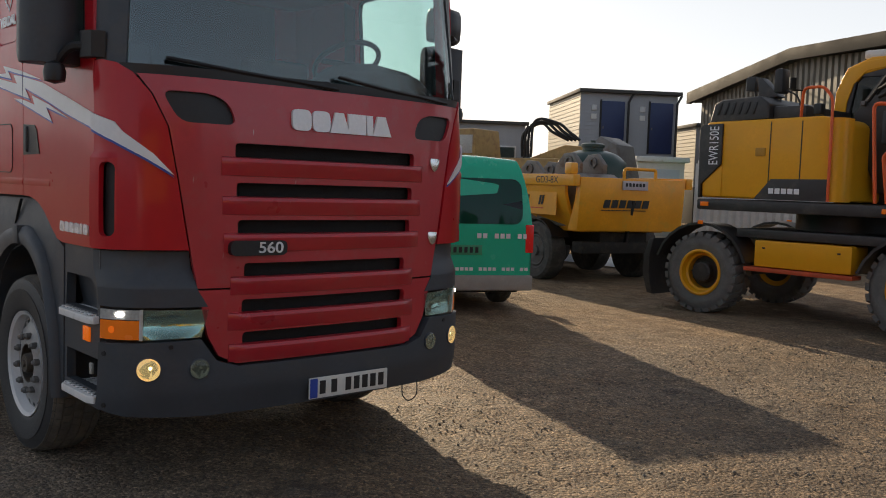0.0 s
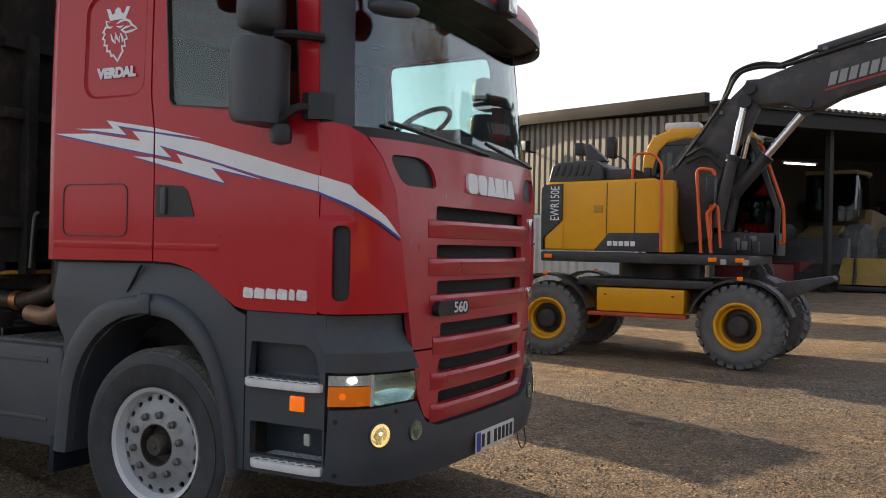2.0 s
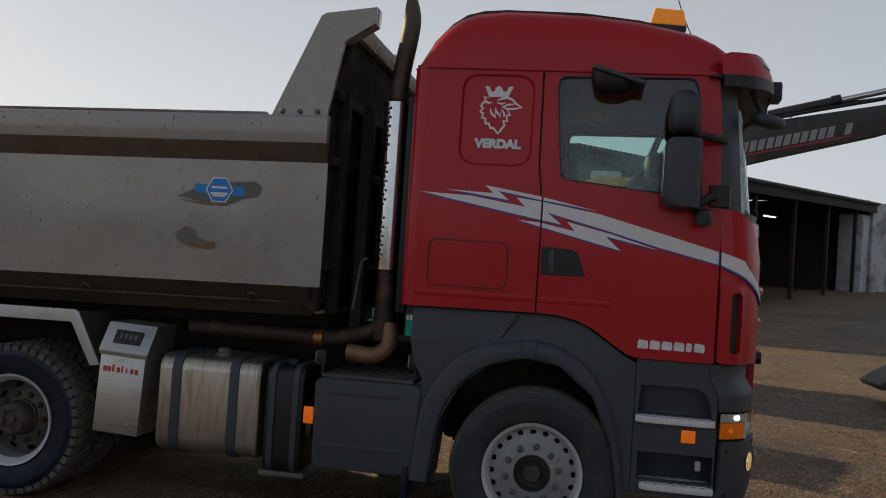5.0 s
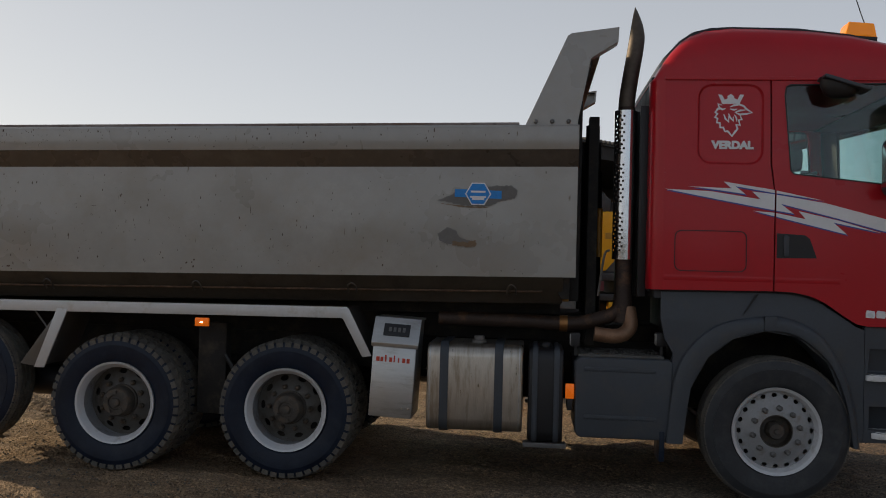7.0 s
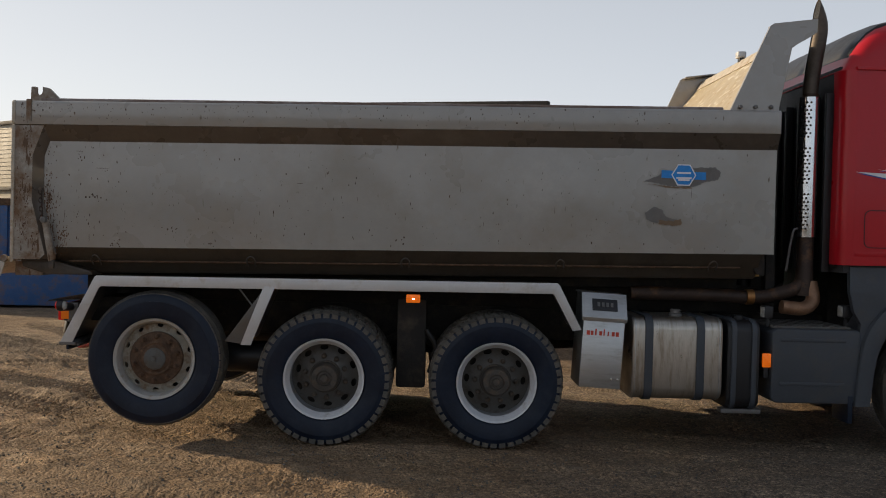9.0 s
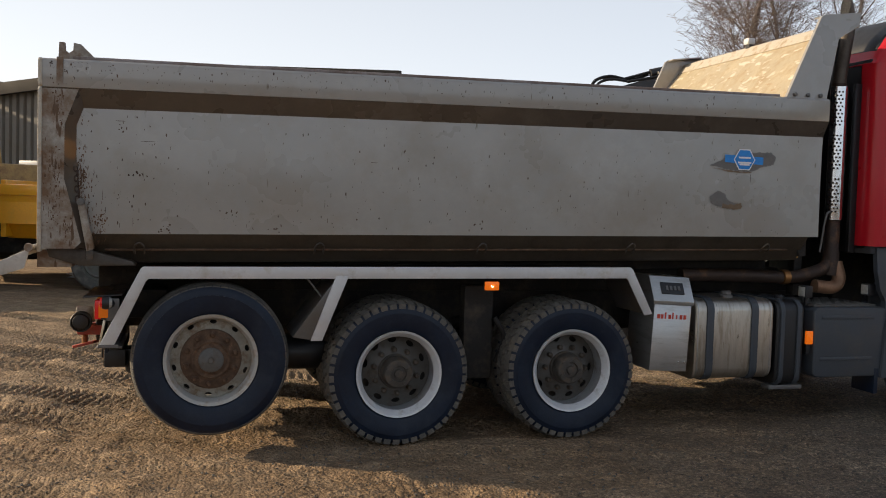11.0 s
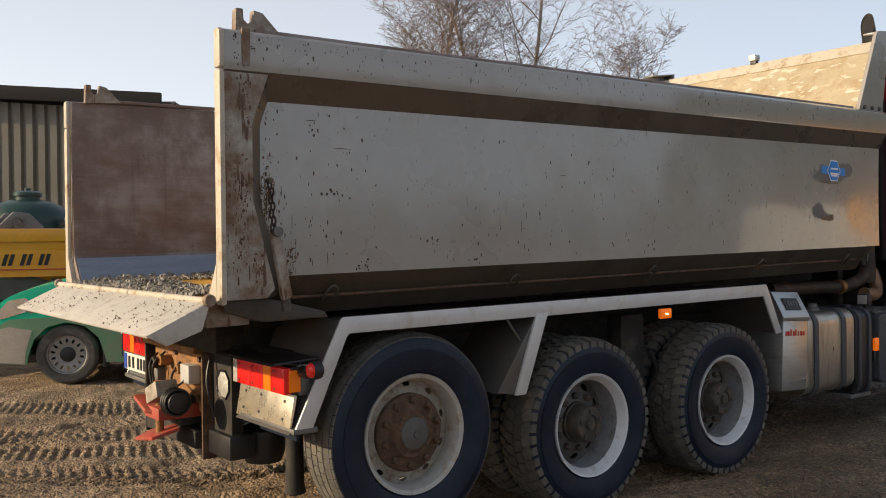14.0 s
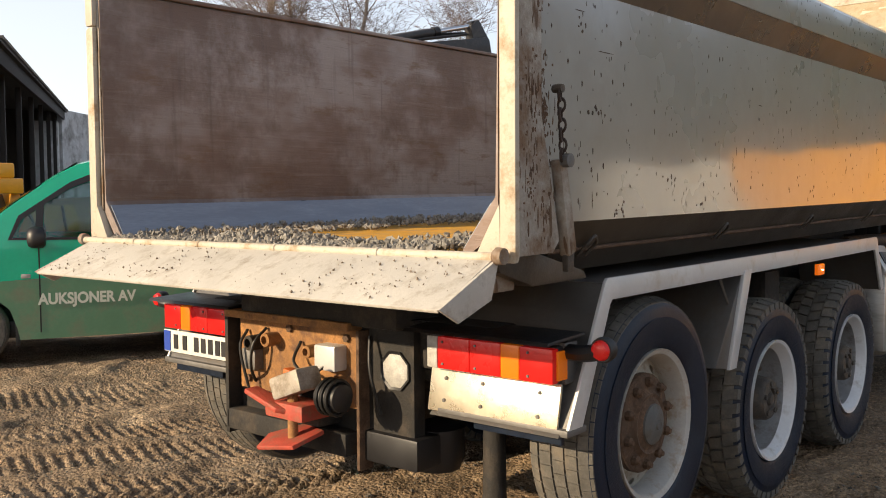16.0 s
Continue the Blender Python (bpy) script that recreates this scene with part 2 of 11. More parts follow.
BEACON = lamp_mat("amber_beacon_dome", (0.85, 0.26, 0.01), 0.35)
REDLENS = lamp_mat("red_lens", (0.55, 0.012, 0.01), 0.12)
WHITELIT = lamp_mat("white_led_lit", (1.0, 0.97, 0.9), 9.0)
STRIPLIT = lamp_mat("strip_light_lit", (1.0, 0.97, 0.90), 3.0)
FOGLIT = lamp_mat("warm_fog_lamp_lit", (1.0, 0.62, 0.26), 0.6)
FOGBULB = lamp_mat("fog_bulb_lit", (1.0, 0.80, 0.50), 6.0)
LENSWHITE = mat("white_lens", (0.46, 0.45, 0.42), rough=0.2, var=0.2, scale=40, bump=0.1, bscale=120)
HEADLAMP = mat("headlamp_reflector", (0.86, 0.85, 0.82), rough=0.16, metal=0.95, var=0.05, scale=14, bump=0.02, bscale=20)
EXHAUST = mat("rusty_exhaust", (0.055, 0.036, 0.028), rough=0.6, metal=0.4, var=0.3, scale=7, bump=0.06, dirt=(0.16, 0.085, 0.045), dirt_amt=0.25, dirt_scale=8)
STACK = mat("burnt_stack", (0.12, 0.10, 0.082), rough=0.55, metal=0.7, var=0.2, scale=4, bump=0.02, dirt=(0.05, 0.035, 0.028), dirt_amt=0.4, dirt_scale=3)
RUST = mat("orange_rust", (0.34, 0.165, 0.055), rough=0.85, var=0.3, scale=12, bump=0.15, dirt=(0.10, 0.05, 0.03), dirt_amt=0.4, dirt_scale=14)
HITCH = mat("faded_red_hitch", (0.40, 0.06, 0.035), rough=0.65, var=0.2, scale=14, bump=0.1, dirt=(0.19, 0.10, 0.06), dirt_amt=0.4, dirt_scale=16)
PLATEWHITE = mat("plate_white", (0.66, 0.66, 0.62), rough=0.4, var=0.05, scale=20, bump=0)
INK = mat("black_marking", (0.012, 0.012, 0.014), rough=0.5, var=0.05, bump=0)
ORANGE_TXT = mat("red_lettering", (0.55, 0.05, 0.02), rough=0.5, var=0.05, bump=0)
SEAT = mat("dark_cab_fabric", (0.05, 0.05, 0.055), rough=0.9, var=0.2, scale=20, bump=0.05)
YEL = mat("excavator_yellow", (0.78, 0.36, 0.010), rough=0.4, spec=0.3, var=0.04, scale=3, bump=0.0, coat=0.12, dirt=(0.70, 0.33, 0.015), dirt_amt=0.2, dirt_scale=5)
EXGREY = mat("excavator_dark_grey", (0.035, 0.033, 0.034), rough=0.48, var=0.12, scale=4, bump=0.02, dirt=(0.08, 0.07, 0.06), dirt_amt=0.3, dirt_scale=4)
ORANGE = mat("orange_handrail", (0.72, 0.10, 0.012), rough=0.4, var=0.06, bump=0)
ROD = mat("hydraulic_chrome_rod", (0.70, 0.70, 0.72), rough=0.18, metal=1.0, var=0.06, bump=0)
HOSE = mat("black_hose", (0.012, 0.012, 0.012), rough=0.5, var=0.2, bump=0.03)
TYL = mat("trailer_yellow", (0.80, 0.35, 0.012), rough=0.38, var=0.08, scale=2.5, bump=0.01, coat=0.2, dirt=(0.62, 0.34, 0.04), dirt_amt=0.2, dirt_scale=4)
GREEN = mat("van_green_paint", (0.006, 0.50, 0.29), rough=0.22, var=0.05, scale=3, bump=0, coat=0.3)
VANDUST = mat("van_dusty_green", (0.13, 0.27, 0.155), rough=0.45, var=0.12, scale=3, bump=0.01, dirt=(0.20, 0.20, 0.13), dirt_amt=0.35, dirt_scale=3)
VANGREY = mat("van_bumper_grey", (0.36, 0.325, 0.28), rough=0.6, var=0.12, scale=6, bump=0.02)
VANWHEEL = mat("van_silver_wheel", (0.30, 0.29, 0.275), rough=0.5, metal=0.3, var=0.12, scale=12, bump=0.03, dirt=(0.20, 0.17, 0.13), dirt_amt=0.3, dirt_scale=12)
CLADDING = mat("brown_steel_cladding", (0.175, 0.158, 0.132), rough=0.55, var=0.07, scale=1.5, bump=0.0, dirt=(0.15, 0.125, 0.09), dirt_amt=0.3, dirt_scale=0.8)
STEP = mat("step_aluminium", (0.74, 0.74, 0.74), rough=0.5, metal=0.05, var=0.08, scale=14, bump=0.03, dirt=(0.50, 0.48, 0.45), dirt_amt=0.25, dirt_scale=18)
FASCIA = mat("roof_fascia_brown", (0.04, 0.036, 0.033), rough=0.75, spec=0.2, var=0.1, scale=1.5, bump=0.02)
TIMBER = mat("dark_timber", (0.04, 0.035, 0.032), rough=0.8, var=0.25, scale=6, bump=0.06)
ROOFSHEET = mat("dark_roof_sheet", (0.06, 0.055, 0.05), rough=0.7, var=0.2, scale=3, bump=0.02)
CONC = mat("whitewashed_concrete", (0.68, 0.69, 0.70), rough=0.85, var=0.15, scale=2.0, bump=0.08, bscale=25, dirt=(0.22, 0.21, 0.20), dirt_amt=0.45, dirt_scale=1.2)


def bed_steel():
    """Rust-brown wall of the tipper, scoured along its length, with dark runs from the top edge."""
    m = bpy.data.materials.new("worn_bed_steel")
    m.use_nodes = True
    N, L = m.node_tree.nodes, m.node_tree.links
    bs, tc = N["Principled BSDF"], N.new("ShaderNodeTexCoord")

    def nz(stretch, detail=5, rough=0.65):
        mp, n = N.new("ShaderNodeMapping"), N.new("ShaderNodeTexNoise")
        mp.inputs["Scale"].default_value = stretch
        n.inputs["Scale"].default_value, n.inputs["Detail"].default_value, n.inputs["Roughness"].default_value = 1.0, detail, rough
        L.new(tc.outputs["Object"], mp.inputs["Vector"])
        L.new(mp.outputs["Vector"], n.inputs["Vector"])
        return n.outputs["Fac"]

    def over(base, src, lo, hi, col, amount):
        r, x = N.new("ShaderNodeMapRange"), N.new("ShaderNodeMix")
        r.inputs["From Min"].default_value, r.inputs["From Max"].default_value, r.inputs["To Max"].default_value = lo, hi, amount
        x.data_type = "RGBA"
        L.new(src, r.inputs["Value"])
        L.new(r.outputs["Result"], x.inputs["Factor"])
        if isinstance(base, tuple):
            x.inputs["A"].default_value = (*base, 1)
        else:
            L.new(base, x.inputs["A"])
        x.inputs["B"].default_value = (*col, 1)
        return x.outputs["Result"]
    scratch = nz((2.2, 2.2, 55), 6, 0.75)
    c = over((0.185, 0.128, 0.105), nz((0.8, 0.8, 1.5), 4), 0.44, 0.58, (0.32, 0.285, 0.275), 0.95)
    c = over(c, nz((1.3, 1.3, 1.1), 6, 0.7), 0.50, 0.62, (0.135, 0.088, 0.068), 0.85)
    c = over(c, scratch, 0.54, 0.68, (0.37, 0.33, 0.30), 0.22)
    c = over(c, nz((4.0, 4.0, 60), 5, 0.75), 0.58, 0.70, (0.10, 0.062, 0.045), 0.45)
    c = over(c, nz((2.6, 2.6, 9), 6, 0.7), 0.57, 0.68, (0.155, 0.088, 0.046), 0.7)
    c = over(c, nz((15, 15, 0.7), 3), 0.58, 0.72, (0.095, 0.068, 0.058), 0.5)
    L.new(c, bs.inputs["Base Color"])
    bs.inputs["Roughness"].default_value = 0.5
    b = N.new("ShaderNodeBump")
    b.inputs["Strength"].default_value, b.inputs["Distance"].default_value = 0.35, 0.01
    L.new(scratch, b.inputs["Height"])
    L.new(b.outputs["Normal"], bs.inputs["Normal"])
    return m


def scuffed_board():
    """Straw-coloured headboard lining, crossed by pale scuffs and rust."""
    m = mat("beige_headboard", (0.44, 0.37, 0.25), rough=0.5, var=0.12, scale=5, bump=0.04, bscale=30, dirt=(0.33, 0.24, 0.13), dirt_amt=0.4, dirt_scale=7, streak=0.05)
    N, L = m.node_tree.nodes, m.node_tree.links
    bs, tc = N["Principled BSDF"], N.new("ShaderNodeTexCoord")
    old = bs.inputs["Base Color"].links[0].from_socket
    for ang, col, lo in ((35, (0.66, 0.62, 0.52), 0.60), (-50, (0.62, 0.56, 0.44), 0.62), (80, (0.30, 0.16, 0.05), 0.66)):
        mp, n, r, x = N.new("ShaderNodeMapping"), N.new("ShaderNodeTexNoise"), N.new("ShaderNodeMapRange"), N.new("ShaderNodeMix")
        mp.inputs["Rotation"].default_value, mp.inputs["Scale"].default_value = (radians(ang), 0, 0), (1, 7, 20)
        n.inputs["Scale"].default_value, n.inputs["Detail"].default_value = 1.0, 4.0
        r.inputs["From Min"].default_value, r.inputs["From Max"].default_value, r.inputs["To Max"].default_value = lo, lo + 0.04, 0.65
        x.data_type = "RGBA"
        L.new(tc.outputs["Object"], mp.inputs["Vector"])
        L.new(mp.outputs["Vector"], n.inputs["Vector"])
        L.new(n.outputs["Fac"], r.inputs["Value"])
        L.new(r.outputs["Result"], x.inputs["Factor"])
        L.new(old, x.inputs["A"])
        x.inputs["B"].default_value = (*col, 1)
        old = x.outputs["Result"]
    L.new(old, bs.inputs["Base Color"])
    return m


INNER, BULK = bed_steel(), scuffed_board()
GLASS = glass_mat("cab_glass", (0.80, 0.90, 0.885), 0.05)
SCREEN = glass_mat("windscreen_glass", (0.78, 0.90, 0.90), 0.10)
DARKGLASS = glass_mat("dark_glass", (0.26, 0.30, 0.30), 0.03)

mat("truck_rust_line", (0.20, 0.135, 0.08), rough=0.7, var=0.2, scale=20, bump=0.03)

# ---- mesh helpers ----
def fillet(pts, r, k=4):
    """Rounds the corners of an outline."""
    out, n = [], len(pts)
    for i in range(n):
        a, b, c = Vector(pts[i - 1]), Vector(pts[i]), Vector(pts[(i + 1) % n])
        if r <= 0:
            out.append((b.x, b.y))
            continue
        s = min(r, 0.45 * (a - b).length, 0.45 * (c - b).length)
        p, q = b + (a - b).normalized() * s, b + (c - b).normalized() * s
        for j in range(k + 1):
            t = j / k
            v = p * (1 - t) ** 2 + b * 2 * t * (1 - t) + q * t * t
            out.append((v.x, v.y))
    return out


def mesh_of(bm, name, mats, sharp=32.0, smooth=True):
    bmesh.ops.recalc_face_normals(bm, faces=bm.faces)
    me = bpy.data.meshes.new(name)
    bm.to_mesh(me)
    bm.free()
    for m in (mats if isinstance(mats, (list, tuple)) else [mats]):
        me.materials.append(m)
    if smooth:
        me.polygons.foreach_set("use_smooth", [True] * len(me.polygons))
        me.set_sharp_from_angle(angle=radians(sharp))
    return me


def thing(name, at, label, category, group="", kind=""):
    ob = new(name)
    ob.empty_display_size = 0.2
    ob.matrix_basis = at if isinstance(at, Matrix) else Matrix.Translation(at)
    return tagged(ob, label, category, group, kind)


def part(name, bm, material, parent, label="", at=None, sharp=32.0, smooth=True):
    """Links a bmesh (or a ready mesh) as one mesh object under a thing or a part. Coordinates are the thing's own."""
    me = bm if isinstance(bm, bpy.types.Mesh) else mesh_of(bm, name, material, sharp, smooth)
    ob = new(name, me)
    ob.parent = parent
    if at is not None:
        ob.matrix_basis = at
    if label:
        tagged(ob, label)
    return ob


def single(name, bm, material, label, category, group="", kind="", at=None, sharp=32.0, smooth=True):
    """A thing that is one mesh."""
    me = bm if isinstance(bm, bpy.types.Mesh) else mesh_of(bm, name, material, sharp, smooth)
    ob = new(name, me)
    if at is not None:
        ob.matrix_basis = at
    return tagged(ob, label, category, group, kind)


def B():
    return bmesh.new()


def bevel(bm, w, seg=2, ang=40):
    es = [e for e in bm.edges if len(e.link_faces) == 2 and e.calc_face_angle(0) > radians(ang)]
    if es and w > 0:
        bmesh.ops.bevel(bm, geom=es, offset=w, offset_type="OFFSET", segments=seg, profile=0.6, affect="EDGES", clamp_overlap=True)
    return bm


def add(bm, other):
    """Joins a second bmesh into the first."""
    me = bpy.data.meshes.new("tmp")
    other.to_mesh(me)
    other.free()
    bm.from_mesh(me)
    bpy.data.meshes.remove(me)
    return bm


def box(x0, x1, y0, y1, z0, z1, bev=0.0, seg=2, m=None, bm=None):
    b = B()
    bmesh.ops.create_cube(b, size=1.0)
    for v in b.verts:
        v.co = Vector((x0 + (v.co.x + 0.5) * (x1 - x0), y0 + (v.co.y + 0.5) * (y1 - y0), z0 + (v.co.z + 0.5) * (z1 - z0)))
    if bev:
        bevel(b, bev, seg)
    if m is not None:
        bmesh.ops.transform(b, matrix=m, verts=b.verts)
    return add(bm, b) if bm is not None else b


AX = {"x": lambda u, v, d: (d, u, v), "y": lambda u, v, d: (u, d, v), "z": lambda u, v, d: (u, v, d)}


def prism(pts, axis, a, b, bev=0.0, seg=2, m=None, bm=None):
    """A polygon, drawn in the plane across axis, pushed from a to b along it."""
    q = B()
    f = AX[axis]
    v0 = [q.verts.new(f(u, v, a)) for u, v in pts]
    v1 = [q.verts.new(f(u, v, b)) for u, v in pts]
    q.faces.new(v0)
    q.faces.new(v1[::-1])
    n = len(pts)
    for i in range(n):
        q.faces.new((v0[i], v0[(i + 1) % n], v1[(i + 1) % n], v1[i]))
    bmesh.ops.recalc_face_normals(q, faces=q.faces)
    if bev:
        bevel(q, bev, seg)
    if m is not None:
        bmesh.ops.transform(q, matrix=m, verts=q.verts)
    return add(bm, q) if bm is not None else q


def lathe(profile, n=48, axis="y", m=None, bm=None, closed=False):
    """Turns a profile of (radius, place along the axis) round the axis."""
    q = bm if bm is not None else B()
    rings = []
    for r, h in profile:
        ring = []
        for i in range(n):
            a = 2 * math.pi * i / n
            c, s = r * math.cos(a), r * math.sin(a)
            p = {"y": (c, h, s), "x": (h, c, s), "z": (c, s, h)}[axis]
            p = Vector(p)
            ring.append(q.verts.new(m @ p if m is not None else p))
        rings.append(ring)
    k = len(rings)
    for j in range(k if closed else k - 1):
        a, b = rings[j], rings[(j + 1) % k]
        for i in range(n):
            q.faces.new((a[i], a[(i + 1) % n], b[(i + 1) % n], b[i]))
    if not closed:
        for ring, r in ((rings[0], profile[0][0]), (rings[-1], profile[-1][0])):
            if r > 1e-5:
                q.faces.new(ring)
        bmesh.ops.remove_doubles(q, verts=[v for r_ in (rings[0], rings[-1]) for v in r_], dist=1e-6)
    return q


def smooth_path(pts, k=6):
    """Catmull-Rom through the points."""
    P = [Vector(p) for p in pts]
    P = [P[0] * 2 - P[1]] + P + [P[-1] * 2 - P[-2]]
    out = []
    for i in range(1, len(P) - 2):
        for j in range(k):
            t = j / k
            a, b, c, d = P[i - 1:i + 3]
            out.append(0.5 * ((2 * b) + (c - a) * t + (2 * a - 5 * b + 4 * c - d) * t * t + (3 * b - a - 3 * c + d) * t ** 3))
    return out + [P[-2]]


def tube(pts, r, n=10, k=6, bm=None, smooth=True, closed=False):
    """A round pipe through the points; r may be one radius or one for each end."""
    q = bm if bm is not None else B()
    path = smooth_path(pts, k) if smooth and len(pts) > 2 else [Vector(p) for p in pts]
    r0, r1 = r if isinstance(r, tuple) else (r, r)
    rings, up = [], None
    for i, p in enumerate(path):
        d = (path[min(i + 1, len(path) - 1)] - path[max(i - 1, 0)]).normalized()
        if up is None:
            up = Vector((0, 0, 1)) if abs(d.z) < 0.9 else Vector((1, 0, 0))
        side = d.cross(up).normalized()
        up = side.cross(d).normalized()
        rr = r0 + (r1 - r0) * i / max(1, len(path) - 1)
        rings.append([q.verts.new(p + rr * (math.cos(2 * math.pi * j / n) * side + math.sin(2 * math.pi * j / n) * up)) for j in range(n)])
    for a, b in zip(rings, rings[1:]):
        for j in range(n):
            q.faces.new((a[j], a[(j + 1) % n], b[(j + 1) % n], b[j]))
    q.faces.new(rings[0][::-1])
    q.faces.new(rings[-1])
    return q


def loft(sections, cap=True, bm=None, closed=True):
    """Skins a row of sections, each a list of as many points."""
    q = bm if bm is not None else B()
    rows = [[q.verts.new(p) for p in s] for s in sections]
    n = len(rows[0])
    for a, b in zip(rows, rows[1:]):
        for i in range(n if closed else n - 1):
            q.faces.new((a[i], a[(i + 1) % n], b[(i + 1) % n], b[i]))
    if cap and closed:
        q.faces.new(rows[0][::-1])
        q.faces.new(rows[-1])
    return q


def plate(outer, holes, fmap, thick, cu=(), cv=(), bm=None):
    """A sheet cut from a flat outline with holes, bent by fmap(u, v, depth)."""
    f = B()
    for loop in [outer, *holes]:
        vs = [f.verts.new((u, v, 0)) for u, v in loop]
        for i in range(len(vs)):
            f.edges.new((vs[i], vs[(i + 1) % len(vs)]))
    bmesh.ops.triangle_fill(f, use_beauty=True, use_dissolve=False, edges=f.edges[:])
    for c in cu:
        bmesh.ops.bisect_plane(f, geom=f.verts[:] + f.edges[:] + f.faces[:], plane_co=(c, 0, 0), plane_no=(1, 0, 0))
    for c in cv:
        bmesh.ops.bisect_plane(f, geom=f.verts[:] + f.edges[:] + f.faces[:], plane_co=(0, c, 0), plane_no=(0, 1, 0))
    q = bm if bm is not None else B()
    f.verts.index_update()
    top = [q.verts.new(fmap(v.co.x, v.co.y, 0.0)) for v in f.verts]
    low = [q.verts.new(fmap(v.co.x, v.co.y, thick)) for v in f.verts]
    for fc in f.faces:
        ids = [v.index for v in fc.verts]
        q.faces.new([top[i] for i in ids])
        q.faces.new([low[i] for i in reversed(ids)])
    for e in f.edges:
        if len(e.link_faces) == 1:
            a, b = (v.index for v in e.verts)
            q.faces.new((top[a], top[b], low[b], low[a]))
    f.free()
    return q


def rounded(x0, x1, z0, z1, r, k=4):
    """A rectangle with rounded corners, as an outline."""
    out = []
    for cx, cz, a0 in ((x1 - r, z1 - r, 0), (x0 + r, z1 - r, 90), (x0 + r, z0 + r, 180), (x1 - r, z0 + r, 270)):
        out += [(cx + r * math.cos(radians(a0 + 90 * i / k)), cz + r * math.sin(radians(a0 + 90 * i / k))) for i in range(k + 1)]
    return out


def arange(a, b, step):
    n = max(1, int(math.ceil((b - a) / step)))
    return [a + (b - a) * i / n for i in range(n + 1)]


def letters(name, words, size, depth, material, m, parent=None, label="", squeeze=1.0, bold=0.0):
    """Raised lettering in the built-in font, its middle at the pose m."""
    cu = bpy.data.curves.new(name, "FONT")
    cu.body, cu.size, cu.extrude, cu.align_x, cu.align_y, cu.offset = words, size, depth, "CENTER", "CENTER", bold
    tmp = bpy.data.objects.new(name, cu)
    scene.collection.objects.link(tmp)
    bpy.context.view_layer.update()
    me = bpy.data.meshes.new_from_object(tmp.evaluated_get(bpy.context.evaluated_depsgraph_get()))
    bpy.data.objects.remove(tmp)
    bpy.data.curves.remove(cu)
    me.transform(m @ Matrix.Diagonal((squeeze, 1, 1, 1)))
    me.materials.clear()
    me.materials.append(material)
    return part(name, me, material, parent, label)


FACE_R = Matrix(((1, 0, 0, 0), (0, 0, -1, 0), (0, 1, 0, 0), (0, 0, 0, 1)))  # lettering read from the -y side
FACE_F = Matrix(((0, 0, 1, 0), (1, 0, 0, 0), (0, 1, 0, 0), (0, 0, 0, 1)))  # lettering read from the +x side

# ---- ground ----
TRACKS = [((-10.5, 6.6), (-7.4, 3.5), (-5.2, 2.2), (-1.0, 1.0)), ((-10.5, 4.6), (-7.6, 1.95), (-5.5, 0.65), (-1.0, -0.6)), ((-11.5, 3.4), (-8.1, 1.2), (-5.7, -0.3), (-2.0, -1.6)),
          ((-12.0, 1.2), (-8.6, -0.4), (-6.0, -1.9), (2.0, -5.5)), ((-12.0, -1.6), (-7.5, -2.2), (-3.0, -4.0), (3.0, -7.5)), ((-12.0, 2.2), (-9.0, 2.5), (-6.3, 3.6), (-3.0, 6.5)),
          ((-12.0, 6.3), (-7.5, 2.72), (-5.3, 1.45), (-1.0, 0.2)), ((-12.0, 0.2), (-8.4, -1.2), (-6.0, -2.7), (2.0, -6.3)), ((-10.5, 8.0), (-7.0, 4.6), (-4.8, 3.3), (-1.0, 2.0)), ((-12.0, 2.6), (-8.3, 0.42), (-5.8, -1.05), (-1.0, -2.9))]


